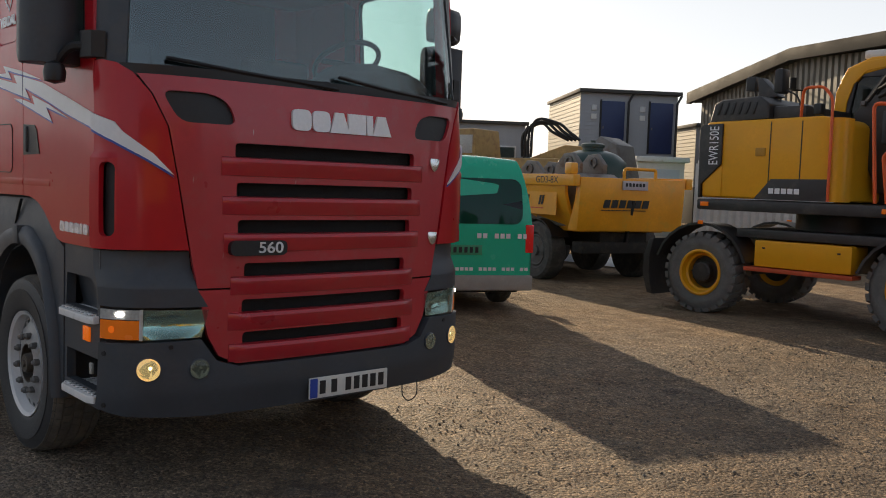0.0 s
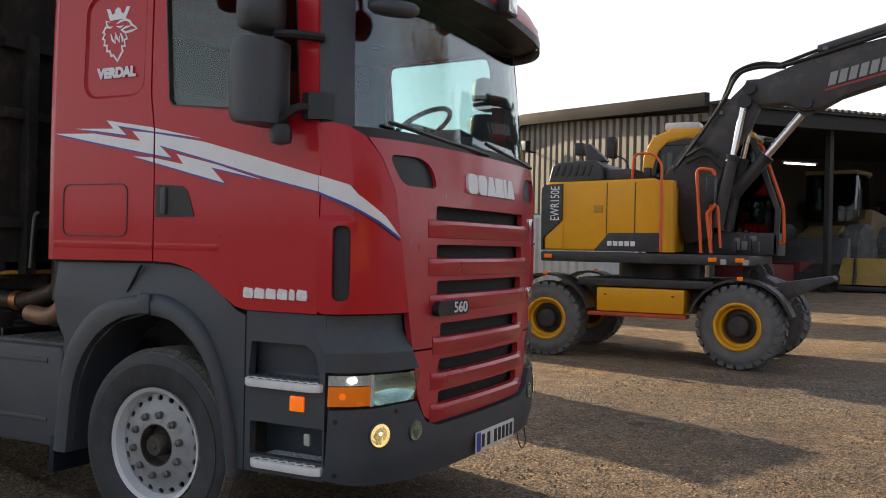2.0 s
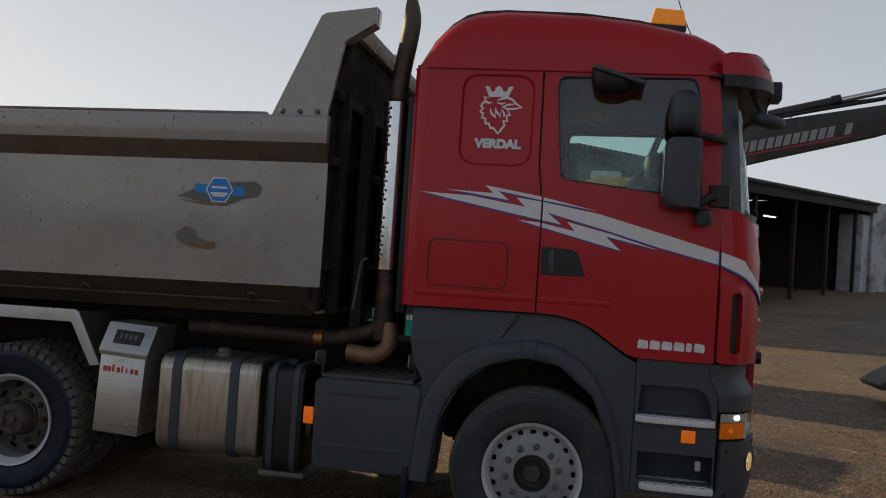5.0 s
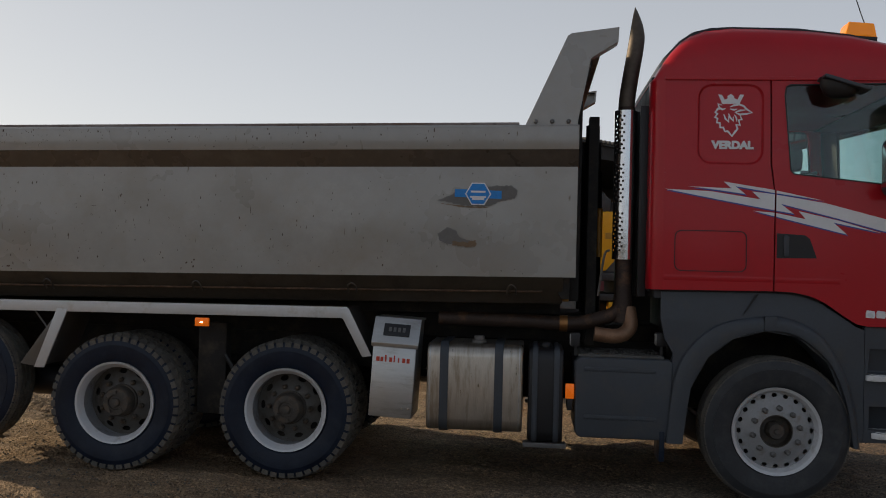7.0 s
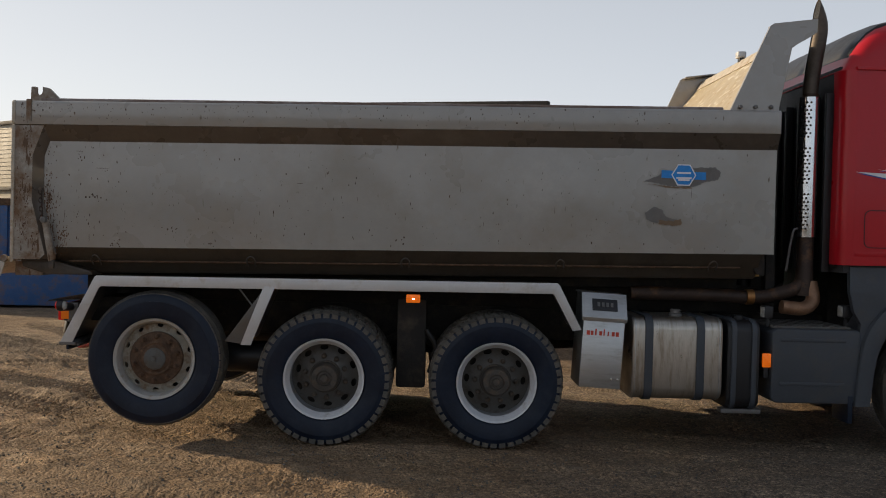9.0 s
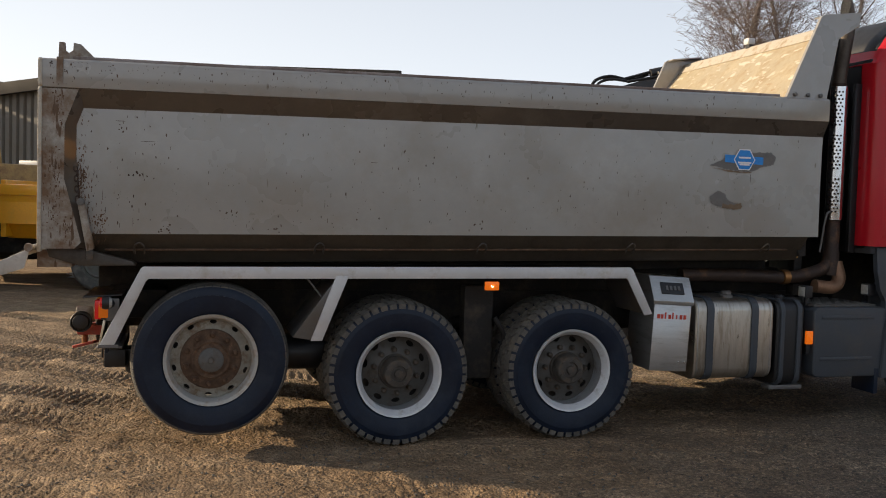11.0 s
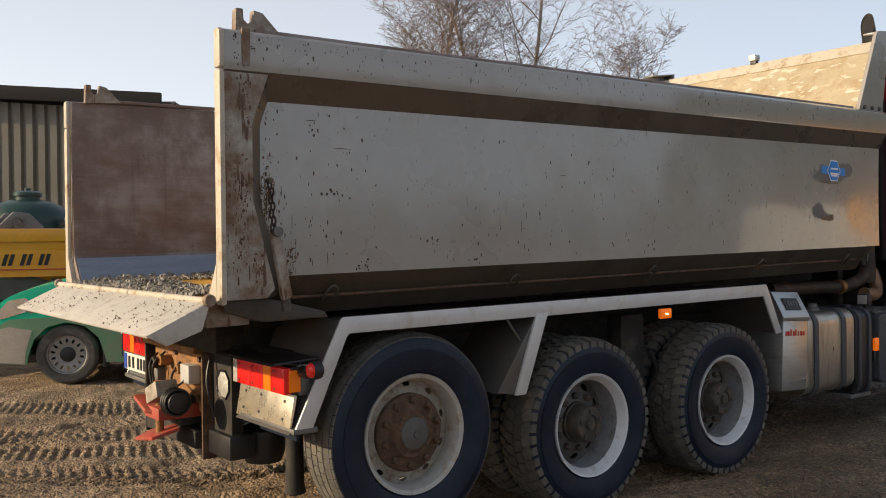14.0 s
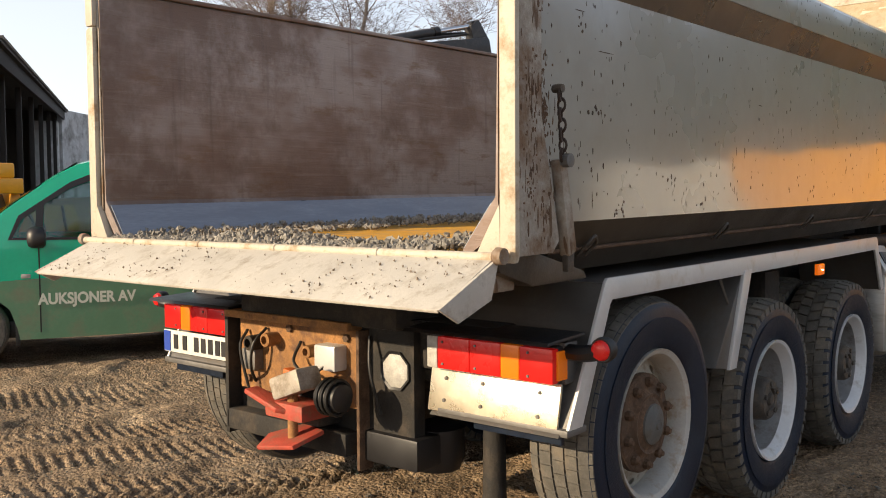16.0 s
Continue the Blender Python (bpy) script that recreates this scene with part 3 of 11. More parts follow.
def ground():
    def axis(lo, hi, step, far):
        c = arange(lo, hi, step)
        a, b, s = [], [], step
        x = hi
        while x < far:
            s *= 1.22
            x += s
            b.append(x)
        x, s = lo, step
        while x > -far:
            s *= 1.22
            x -= s
            a.append(x)
        return np.array(a[::-1] + c + b)
    X, Y = axis(-11.5, -5.0, 0.024, 2500), axis(-4.5, 6.5, 0.026, 2500)
    X = np.array([x for x in X if x < -5.0] + list(arange(-5.0, 7.0, 0.06)) + [x for x in axis(-5.0, 7.0, 0.06, 2500) if x > 7.01])
    gx, gy = np.meshgrid(X, Y, indexing="ij")

    def vnoise(s, seed):
        r = np.random.default_rng(seed)
        tab = r.random((256, 256))
        u, v = gx * s + 1000, gy * s + 1000
        i, j = np.floor(u).astype(int), np.floor(v).astype(int)
        fu, fv = u - i, v - j
        fu, fv = fu * fu * (3 - 2 * fu), fv * fv * (3 - 2 * fv)
        g = lambda a, b: tab[a % 256, b % 256]
        return (g(i, j) * (1 - fu) * (1 - fv) + g(i + 1, j) * fu * (1 - fv) + g(i, j + 1) * (1 - fu) * fv + g(i + 1, j + 1) * fu * fv) - 0.5
    near = np.clip(1.2 - np.hypot((gx + 2) / 16, (gy - 2) / 12), 0, 1)
    h = (0.05 * vnoise(0.35, 1) + 0.022 * vnoise(1.3, 2) + 0.014 * vnoise(4.1, 3) + 0.022 * vnoise(7.0, 6) + 0.010 * vnoise(14.0, 7)) * near
    mud = np.clip((-3.0 - gx) / 3.0, 0, 1) * np.clip((gy + 5) / 2, 0, 1)
    h += mud * (0.045 * vnoise(2.6, 9) + 0.026 * vnoise(6.5, 10)) * near
    h += mud * (0.011 * vnoise(15.0, 12) + 0.007 * vnoise(26.0, 13)) * near
    patch = vnoise(0.9, 21)
    for k, tr in enumerate(TRACKS):
        pts = np.array([[p.x, p.y] for p in smooth_path([(*p, 0) for p in tr], 40)])
        seg = np.diff(pts, axis=0)
        s0 = np.concatenate([[0], np.cumsum(np.hypot(seg[:, 0], seg[:, 1]))])
        sel = np.where((gx > -12) & (gx < 4) & (gy > -7) & (gy < 7))
        px, py = gx[sel], gy[sel]
        best, along, lat = np.full(px.shape, 9e9), np.zeros(px.shape), np.zeros(px.shape)
        for i in range(0, len(pts) - 1, 2):
            d = pts[min(i + 2, len(pts) - 1)] - pts[i]
            L = np.hypot(*d)
            if L < 1e-6:
                continue
            d = d / L
            rx, ry = px - pts[i, 0], py - pts[i, 1]
            t = np.clip(rx * d[0] + ry * d[1], 0, L)
            dist = np.hypot(rx - t * d[0], ry - t * d[1])
            m = dist < best
            best[m], along[m], lat[m] = dist[m], (s0[i] + t)[m], (rx * -d[1] + ry * d[0])[m]
        inside = np.clip((0.24 - best) / 0.04, 0, 1)
        lug = np.sin(2 * np.pi * (along + (0.55 * np.abs(lat) if k % 2 else 0.3 * lat)) / 0.088) + 0.7 * np.sin(2 * np.pi * lat / (0.105 if k % 2 else 0.085) + 1.0 + 3.1 * np.round(along / 0.088))
        rib = np.tanh(2.5 * lug) * 0.5
        berm = np.exp(-((best - 0.30) / 0.06) ** 2)
        worn = np.clip(0.75 + 1.6 * patch[sel], 0.15, 1.0)
        h[sel] = h[sel] * (1 - 0.6 * inside) + (-0.016 * inside + 0.036 * inside * rib * worn * (0.25 + 0.75 * mud[sel]) + 0.016 * berm * worn) * near[sel]
    d_ = 0.6 * gx + 0.8 * gy
    rise = 0.052 * np.clip(d_ - 8.5, 0, 40)
    h = h + rise * (1 - np.exp(-np.clip(d_ - 8.5, 0, 40) / 3.0))
    h = h + 0.10 * np.exp(-(((gx + 4.6) * 0.899 - (gy - 5.3) * 0.438) / 3.4) ** 4 - (((gx + 4.6) * 0.438 + (gy - 5.3) * 0.899) / 1.9) ** 4)
    # keep the ground level under the standing wheels
    for wx in (0.0, -3.62, -4.975):
        for wy in (-1.08, -0.75, 0.75, 1.08):
            k = np.exp(-(((gx - wx) / 0.32) ** 2 + ((gy - wy) / 0.26) ** 2) * 1.5)
            h = h * (1 - k) - 0.006 * k
    global GROUND_AT

    def GROUND_AT(px, py):
        return h[np.clip(np.searchsorted(X, px), 0, len(X) - 1), np.clip(np.searchsorted(Y, py), 0, len(Y) - 1)]
    n0, n1 = gx.shape
    co = np.stack([gx, gy, h], -1).reshape(-1, 3)
    idx = np.arange(n0 * n1).reshape(n0, n1)
    f = np.stack([idx[:-1, :-1], idx[1:, :-1], idx[1:, 1:], idx[:-1, 1:]], -1).reshape(-1, 4)
    me = bpy.data.meshes.new("ground")
    me.from_pydata(co.tolist(), [], f.tolist())
    me.polygons.foreach_set("use_smooth", [True] * len(me.polygons))
    m = bpy.data.materials.new("gravel_yard")
    m.use_nodes = True
    nt = m.node_tree
    N, L = nt.nodes, nt.links
    bs = N["Principled BSDF"]
    tc = N.new("ShaderNodeTexCoord")

    def nz(s, d=6, r=0.6):
        n = N.new("ShaderNodeTexNoise")
        n.inputs["Scale"].default_value, n.inputs["Detail"].default_value, n.inputs["Roughness"].default_value = s, d, r
        L.new(tc.outputs["Object"], n.inputs["Vector"])
        return n.outputs["Fac"]

    def rp(src, *stops):
        r = N.new("ShaderNodeValToRGB")
        while len(r.color_ramp.elements) < len(stops):
            r.color_ramp.elements.new(0.5)
        for e, (p, c) in zip(r.color_ramp.elements, stops):
            e.position, e.color = p, (*c, 1)
        L.new(src, r.inputs["Fac"])
        return r.outputs["Color"]

    def mx(fac, a, b, blend="MIX"):
        n = N.new("ShaderNodeMix")
        n.data_type, n.blend_type = "RGBA", blend
        for s, v in ((n.inputs["Factor"], fac), (n.inputs["A"], a), (n.inputs["B"], b)):
            if isinstance(v, bpy.types.NodeSocket):
                L.new(v, s)
            else:
                s.default_value = v if isinstance(v, float) else (*v, 1)
        return n.outputs["Result"]
    broad = rp(nz(0.45, 5, 0.65), (0.34, (0.27, 0.19, 0.125)), (0.50, (0.44, 0.305, 0.19)), (0.66, (0.56, 0.42, 0.28)))
    broad = mx(rp(nz(0.16, 4, 0.6), (0.44, (0, 0, 0)), (0.60, (0.55, 0.55, 0.55))), broad, rp(nz(0.8, 5, 0.65), (0.36, (0.22, 0.20, 0.175)), (0.62, (0.45, 0.41, 0.355))))
    grain = rp(nz(34, 6, 0.85), (0.36, (0.14, 0.14, 0.14)), (0.5, (0.58, 0.57, 0.55)), (0.62, (1.0, 0.98, 0.94)))
    grain = mx(0.6, grain, rp(nz(7, 6, 0.8), (0.38, (0.45, 0.44, 0.43)), (0.58, (1.0, 0.99, 0.97))), "MULTIPLY")
    c = mx(0.9, broad, grain, "MULTIPLY")
    c = mx(1.0, c, (1.65, 1.60, 1.52), "MULTIPLY")
    stones = N.new("ShaderNodeTexVoronoi")
    stones.inputs["Scale"].default_value = 46
    L.new(tc.outputs["Object"], stones.inputs["Vector"])
    sf = N.new("ShaderNodeMapRange")
    sf.inputs["From Min"].default_value, sf.inputs["From Max"].default_value = 0.0, 0.55
    sf.inputs["To Min"].default_value, sf.inputs["To Max"].default_value = 1.0, 0.0
    L.new(stones.outputs["Distance"], sf.inputs["Value"])
    sm = N.new("ShaderNodeMath")
    sm.operation = "MULTIPLY"
    L.new(sf.outputs["Result"], sm.inputs[0])
    L.new(rp(nz(2.2, 4), (0.45, (0, 0, 0)), (0.62, (0.6, 0.6, 0.6))), sm.inputs[1])
    c = mx(sm.outputs["Value"], c, (0.30, 0.27, 0.23))
    c = mx(rp(nz(0.9, 6, 0.7), (0.56, (0, 0, 0)), (0.66, (0.8, 0.8, 0.8))), c, (0.16, 0.118, 0.086))
    c = mx(rp(nz(1.7, 5, 0.7), (0.60, (0, 0, 0)), (0.70, (0.55, 0.55, 0.55))), c, (0.36, 0.31, 0.25))
    # the yard's front is packed damp grey gravel, the rear loose dry mud
    sx = N.new("ShaderNodeSeparateXYZ")
    L.new(tc.outputs["Object"], sx.inputs["Vector"])
    ed = N.new("ShaderNodeMath")
    ed.operation, ed.inputs[1].default_value = "MULTIPLY_ADD", 5.0
    L.new(nz(0.5, 4), ed.inputs[0])
    side = N.new("ShaderNodeMath")
    side.operation, side.inputs[1].default_value = "MULTIPLY_ADD", -0.4
    L.new(sx.outputs["Y"], side.inputs[0])
    L.new(sx.outputs["X"], side.inputs[2])
    L.new(side.outputs["Value"], ed.inputs[2])
    wet_shade = N.new("ShaderNodeMapRange")
    wet_shade.inputs["From Min"].default_value, wet_shade.inputs["From Max"].default_value = -1.7, 1.7
    L.new(ed.outputs["Value"], wet_shade.inputs["Value"])
    # this multiply also puts the shade beside the truck into the gravel colour
    c = mx(wet_shade.outputs["Result"], c, mx(1.0, c, (0.53, 0.55, 0.58), "MULTIPLY"))
    # the mud is smoother and a warmer brown
    smooth_mud = rp(nz(3.2, 7, 0.66), (0.34, (0.115, 0.078, 0.048)), (0.50, (0.215, 0.150, 0.094)), (0.64, (0.31, 0.232, 0.155)))
    c = mx(rp(wet_shade.outputs["Result"], (0.0, (0.62, 0.62, 0.62)), (0.8, (0, 0, 0))), c, smooth_mud)
    # single stones of many tones, and pale dried scuffs
    for size, amount in ((46, 0.55), (105, 0.5)):
        vo, bw = N.new("ShaderNodeTexVoronoi"), N.new("ShaderNodeSeparateColor")
        vo.inputs["Scale"].default_value = size
        L.new(tc.outputs["Object"], vo.inputs["Vector"])
        L.new(vo.outputs["Color"], bw.inputs["Color"])
        amt = N.new("ShaderNodeMapRange")
        amt.inputs["To Min"].default_value, amt.inputs["To Max"].default_value = 0.45 * amount, amount
        L.new(wet_shade.outputs["Result"], amt.inputs["Value"])
        c = mx(amt.outputs["Result"], c, mx(1.0, c, rp(bw.outputs["Red"], (0.0, (0.35, 0.35, 0.36)), (0.6, (0.9, 0.9, 0.9)), (0.95, (1.9, 1.85, 1.75))), "MULTIPLY"))
    c = mx(rp(nz(1.4, 7, 0.72), (0.57, (0, 0, 0)), (0.66, (0.6, 0.6, 0.6))), c, mx(1.0, c, (2.0, 2.0, 1.95), "MULTIPLY"))
    L.new(c, bs.inputs["Base Color"])
    damp, shine = N.new("ShaderNodeMapRange"), N.new("ShaderNodeMapRange")
    damp.inputs["To Min"].default_value, damp.inputs["To Max"].default_value = 0.88, 0.72
    shine.inputs["To Min"].default_value, shine.inputs["To Max"].default_value = 0.3, 0.35
    L.new(wet_shade.outputs["Result"], damp.inputs["Value"])
    L.new(wet_shade.outputs["Result"], shine.inputs["Value"])
    L.new(damp.outputs["Result"], bs.inputs["Roughness"])
    L.new(shine.outputs["Result"], bs.inputs["Specular IOR Level"])
    b1, b2 = N.new("ShaderNodeBump"), N.new("ShaderNodeBump")
    b1.inputs["Strength"].default_value, b1.inputs["Distance"].default_value = 1.0, 0.045
    b2.inputs["Strength"].default_value, b2.inputs["Distance"].default_value = 0.8, 0.02
    L.new(nz(14, 6, 0.7), b1.inputs["Height"])
    L.new(stones.outputs["Distance"], b2.inputs["Height"])
    b2.invert = True
    L.new(b1.outputs["Normal"], b2.inputs["Normal"])
    L.new(b2.outputs["Normal"], bs.inputs["Normal"])
    me.materials.append(m)
    tagged(new("ground", me), "brown packed gravel yard with tyre tracks", "ground", kind="structure")


ground()


def loose_stones():
    """Pebbles scattered over the yard where the camera passes nearest."""
    rng = np.random.default_rng(77)
    base = np.array([(1, 0, 0.2), (0.2, 1, 0), (-1, 0.1, 0), (0, -1, 0.1), (0.1, 0, 0.8), (0, 0.1, -0.6)])
    tri_ = np.array([(0, 1, 4), (1, 2, 4), (2, 3, 4), (3, 0, 4), (1, 0, 5), (2, 1, 5), (3, 2, 5), (0, 3, 5)])
    spots = []
    for n, x0, x1, y0, y1 in ((9000, -9.5, -4.8, -3.2, 4.5), (16000, 0.5, 8.0, -4.0, 7.5), (5000, -5.0, 1.5, -5.0, -1.4)):
        spots.append(np.stack([rng.uniform(x0, x1, n), rng.uniform(y0, y1, n)], 1))
    p = np.concatenate(spots)
    s = 0.003 + 0.012 * rng.random(len(p)) ** 3
    a = rng.random(len(p)) * 6.28
    r = base[None] * s[:, None, None] * rng.uniform(0.6, 1.2, (len(p), 6, 1))
    x = r[..., 0] * np.cos(a)[:, None] - r[..., 1] * np.sin(a)[:, None] + p[:, :1]
    y = r[..., 0] * np.sin(a)[:, None] + r[..., 1] * np.cos(a)[:, None] + p[:, 1:]
    z = r[..., 2] + 0.3 * s[:, None] + GROUND_AT(p[:, 0], p[:, 1])[:, None]
    me = bpy.data.meshes.new("loose_stones")
    f = (tri_[None] + 6 * np.arange(len(p))[:, None, None]).reshape(-1, 3)
    me.from_pydata(np.stack([x, y, z], -1).reshape(-1, 3).tolist(), [], f.tolist())
    me.materials.append(mat("yard_pebbles", (0.17, 0.15, 0.125), rough=0.9, var=0.2, scale=30, bump=0.05, island=0.8))
    tagged(new("loose_stones", me), "loose pebbles strewn over the yard", "gravel", kind="stuff")


loose_stones()

# ---- dump truck ----
# x forward from the front axle, y to its left, z up
truck = thing("dump_truck", (0, 0, 0), "red four-axle dump truck with an empty grey tipper body", "truck")

# plan of the cab's nose: half width and x, from the middle to the door
NOSE = [(0.0, 1.42), (0.3, 1.415), (0.6, 1.395), (0.8, 1.37), (0.95, 1.335), (1.06, 1.29), (1.14, 1.23), (1.19, 1.16), (1.215, 1.08), (1.22, 1.0), (1.22, 0.5)]
NP = smooth_path([(x, y, 0) for y, x in NOSE], 8)
NL = [0.0]
for a_, b_ in zip(NP, NP[1:]):
    NL.append(NL[-1] + (b_ - a_).length)


def nose_at(u):
    """Point and outward normal of the nose's plan at the way u from the middle (left positive)."""
    s = min(abs(u), NL[-1] - 1e-6)
    i = max(j for j in range(len(NL) - 1) if NL[j] <= s)
    t = (s - NL[i]) / (NL[i + 1] - NL[i])
    p = NP[i].lerp(NP[i + 1], t)
    d = (NP[i + 1] - NP[i]).normalized()
    sg = 1 if u >= 0 else -1
    return Vector((p.x, p.y * sg, 0)), Vector((d.y, -d.x * sg, 0))


def u_of_y(y):
    for i in range(len(NP) - 1):
        if NP[i + 1].y >= abs(y) > NP[i].y - 1e-9:
            t = (abs(y) - NP[i].y) / max(1e-9, NP[i + 1].y - NP[i].y)
            return math.copysign(NL[i] + t * (NL[i + 1] - NL[i]), y)
    return math.copysign(NL[-1], y)


def u_of_x(x, sg):
    for i in range(len(NP) - 1):
        if NP[i].x >= x >= NP[i + 1].x:
            t = (NP[i].x - x) / max(1e-9, NP[i].x - NP[i + 1].x)
            return sg * (NL[i] + t * (NL[i + 1] - NL[i]))
    return sg * NL[-1]


def nose_map(shift, out=0.0):
    """Bends (u, z) onto the nose; shift(z) moves it along x."""
    def f(u, z, d):
        p, n = nose_at(u)
        q = p + n * (out - d)
        return (q.x + shift(z), q.y, z)
    return f


def lean(z):
    return -0.10 * max(0.0, z - 1.95) - (0.03 * max(0, 1.0 - z))


US = [u * 0.06 for u in range(-26, 27)]
flat_nose = nose_map(lean)


def yz(pts):
    return [(u_of_y(y), z) for y, z in pts]


def mirror(pts):
    return pts + [(-u, z) for u, z in reversed(pts)]


SLOTS = [(1.77, 1.855, 0.61), (1.565, 1.648, 0.60), (1.37, 1.452, 0.59), (1.14, 1.222, 0.55), (0.95, 1.028, 0.56), (0.78, 0.852, 0.55)]


def truck_front():
    half = yz([(0.0, 1.095), (0.80, 1.095), (0.84, 1.30), (0.90, 1.65), (0.95, 1.92), (1.02, 2.08), (1.085, 2.175), (0.0, 2.185)])
    hole = lambda z0, z1, w: rounded(u_of_y(-w), u_of_y(w), z0, z1, 0.02, 2)
    vent = fillet([(0.985, 2.10), (0.74, 2.10), (0.645, 2.06), (0.60, 1.945), (0.90, 1.945)], 0.06)
    vents = [yz(vent), yz([(-y, z) for y, z in vent])]
    hood = part("bonnet", plate(mirror(half[1:-1]), [hole(*s) for s in SLOTS[:4]] + vents, flat_nose, 0.035, US), REDB, truck, "red grille bonnet with slots and stone chips")
    low = yz([(0.80, 1.085), (0.74, 0.84), (0.68, 0.735), (0.58, 0.685)])
    lowp = part("lower_grille", plate(mirror(low), [hole(*s) for s in SLOTS[4:]], flat_nose, 0.035, US), REDB, truck, "red lower grille panel")
    part("grille_mesh", plate(mirror(yz([(0.92, 2.12), (0.78, 1.1), (0.62, 0.72)])), [], nose_map(lean, -0.055), 0.02, US), MESHY, truck, "black mesh behind the grille slots")
    for k, (z0, z1, w) in enumerate(SLOTS):
        q, ww = B(), w + 0.075
        secs = []
        for u in arange(u_of_y(-ww), u_of_y(ww), 0.07):
            p, n = nose_at(u)
            fade = min(1.0, (u_of_y(ww) - abs(u)) / 0.07) if abs(u) < u_of_y(ww) else 0.0
            o = 0.004 + 0.034 * fade
            prof = [(0.001, z0 + 0.012), (o * 0.7, z0 + 0.006), (o, z0 - 0.012), (o * 0.92, z0 - 0.03), (o * 0.25 + 0.001, z0 - 0.085), (-0.01, z0 - 0.09), (-0.01, z0 + 0.012)]
            secs.append([(p.x + n.x * d + lean(z), p.y + n.y * d, z) for d, z in prof])
        part("grille_bar", loft(secs, bm=q), REDB, hood if k < 4 else lowp)
        for i in range(7):
            y = -w + 0.1 + i * (2 * w - 0.2) / 6
            part("slot_rib", box(1.30, 1.335, y - 0.008, y + 0.008, z0 - 0.01, z1 + 0.01), BLACK, hood if k < 4 else lowp)
    for sg in (1, -1):
        v = yz([(sg * y, z) for y, z in vent])
        part("corner_vent", plate(v, [], nose_map(lean, -0.02), 0.02, US), BLACK, hood, "smoked black corner vent")
    # name badge as blocks, and the power badge
    for i, (y0, w, k) in enumerate(((-0.285, 0.120, 0.0), (-0.155, 0.116, 0.0), (-0.042, 0.136, 0.040), (0.086, 0.124, 0.0), (0.218, 0.046, 0.0), (0.262, 0.140, 0.040))):
        q = plate([(u_of_y(y0 + dx), z) for dx, z in fillet([(0, 1.943), (w, 1.943), (w - k, 2.058), (k, 2.058)], 0.0 if k or i > 2 else 0.035, 4)], [], nose_map(lean, 0.016), 0.016, US)
        part("badge_block", q, LETTER, hood, "brushed silver badge block")
    part("power_badge", plate(rounded(u_of_y(-0.645), u_of_y(-0.32), 1.265, 1.345, 0.03, 3), [], nose_map(lean, 0.048), 0.048, US), BLACK, hood, "black badge plate")
    num = letters("power_number", "560", 0.082, 0.002, LETTER, Matrix.Translation((0.0, -0.42, 1.305)) @ FACE_F, hood, "silver number", 1.2, 0.001)
    for v in num.data.vertices:
        p, n = nose_at(u_of_y(v.co.y))
        v.co = Vector((p.x, p.y, v.co.z)) + n * (0.052 + v.co.x)
    for z in (1.80, 1.34):
        part("round_emblem", prism([(0.79 + 0.045 * a, z + 0.05 * b) for a, b in ((-0.8, 0.7), (0.8, 0.7), (0.85, 0), (0.45, -0.7), (0, -1), (-0.45, -0.7), (-0.85, 0))], "x", 1.35, 1.388, 0.006), CHROME, hood, "small chrome emblem")
    # corner panels beside the bonnet
    for sg in (1, -1):
        out = [(sg * (abs(u_of_y(y)) + 0.008), z) for y, z in ((0.84, 1.295), (0.86, 1.40), (0.90, 1.65), (0.95, 1.92), (1.02, 2.08))]
        out += [(u_of_y(sg * 1.10), 2.18), (u_of_y(sg * 1.16), 2.225), (u_of_x(1.135, sg), 2.24), (u_of_x(1.068, sg), 2.235), (u_of_x(1.068, sg), 1.31), (u_of_x(1.09, sg), 1.295)]
        slot = rounded(*sorted((u_of_x(1.205, sg), u_of_x(1.135, sg))), 1.36, 1.73, 0.03, 3)

        def corner(u, z, d, sg=sg):
            p, n = nose_at(u)
            k = max(0.0, min(1.0, (1.785 - z) / 0.035)) * max(0.0, min(1.0, (abs(u) - u_of_y(1.14)) / 0.07))
            q = p + n * (0.004 - d + 0.006 * math.exp(-((z - 1.55) / 0.25) ** 2) + 0.020 * k * k * (3 - 2 * k))
            return (q.x + lean(z), q.y, z)
        pan = part("corner_panel", plate(out, [slot], corner, 0.03, US + [u_of_x(x, sg) for x in (1.09, 1.12, 1.15, 1.18, 1.21, 1.24, 1.27)], arange(1.3, 2.2, 0.08) + [1.75, 1.76, 1.775, 1.785]), RED, truck, "red corner panel with an air slot", sharp=50)
        part("air_slot", plate(rounded(*sorted((u_of_x(1.205, sg), u_of_x(1.135, sg))), 1.36, 1.73, 0.03, 3), [], nose_map(lean, -0.012), 0.012, US), BLACK, pan)
    # bumper, with a notch for the grille
    half = [(u_of_y(0), 0.675), (u_of_y(0.58), 0.675), (u_of_y(0.70), 0.715), (u_of_y(0.76), 0.80), (u_of_y(0.78), 0.83), (u_of_y(1.0), 0.825), (u_of_x(1.13, 1), 0.82), (u_of_x(1.115, 1), 0.48), (u_of_y(1.12), 0.445), (u_of_y(0.75), 0.42), (0, 0.405)]
    bump = part("bumper", plate(mirror(half[1:-1]), [], nose_map(lambda z: -0.22 * max(0, 0.56 - z), 0.018), 0.09, US, (0.46, 0.5, 0.54, 0.58)), PLASTIC, truck, "grey plastic bumper, dusty along the edge")
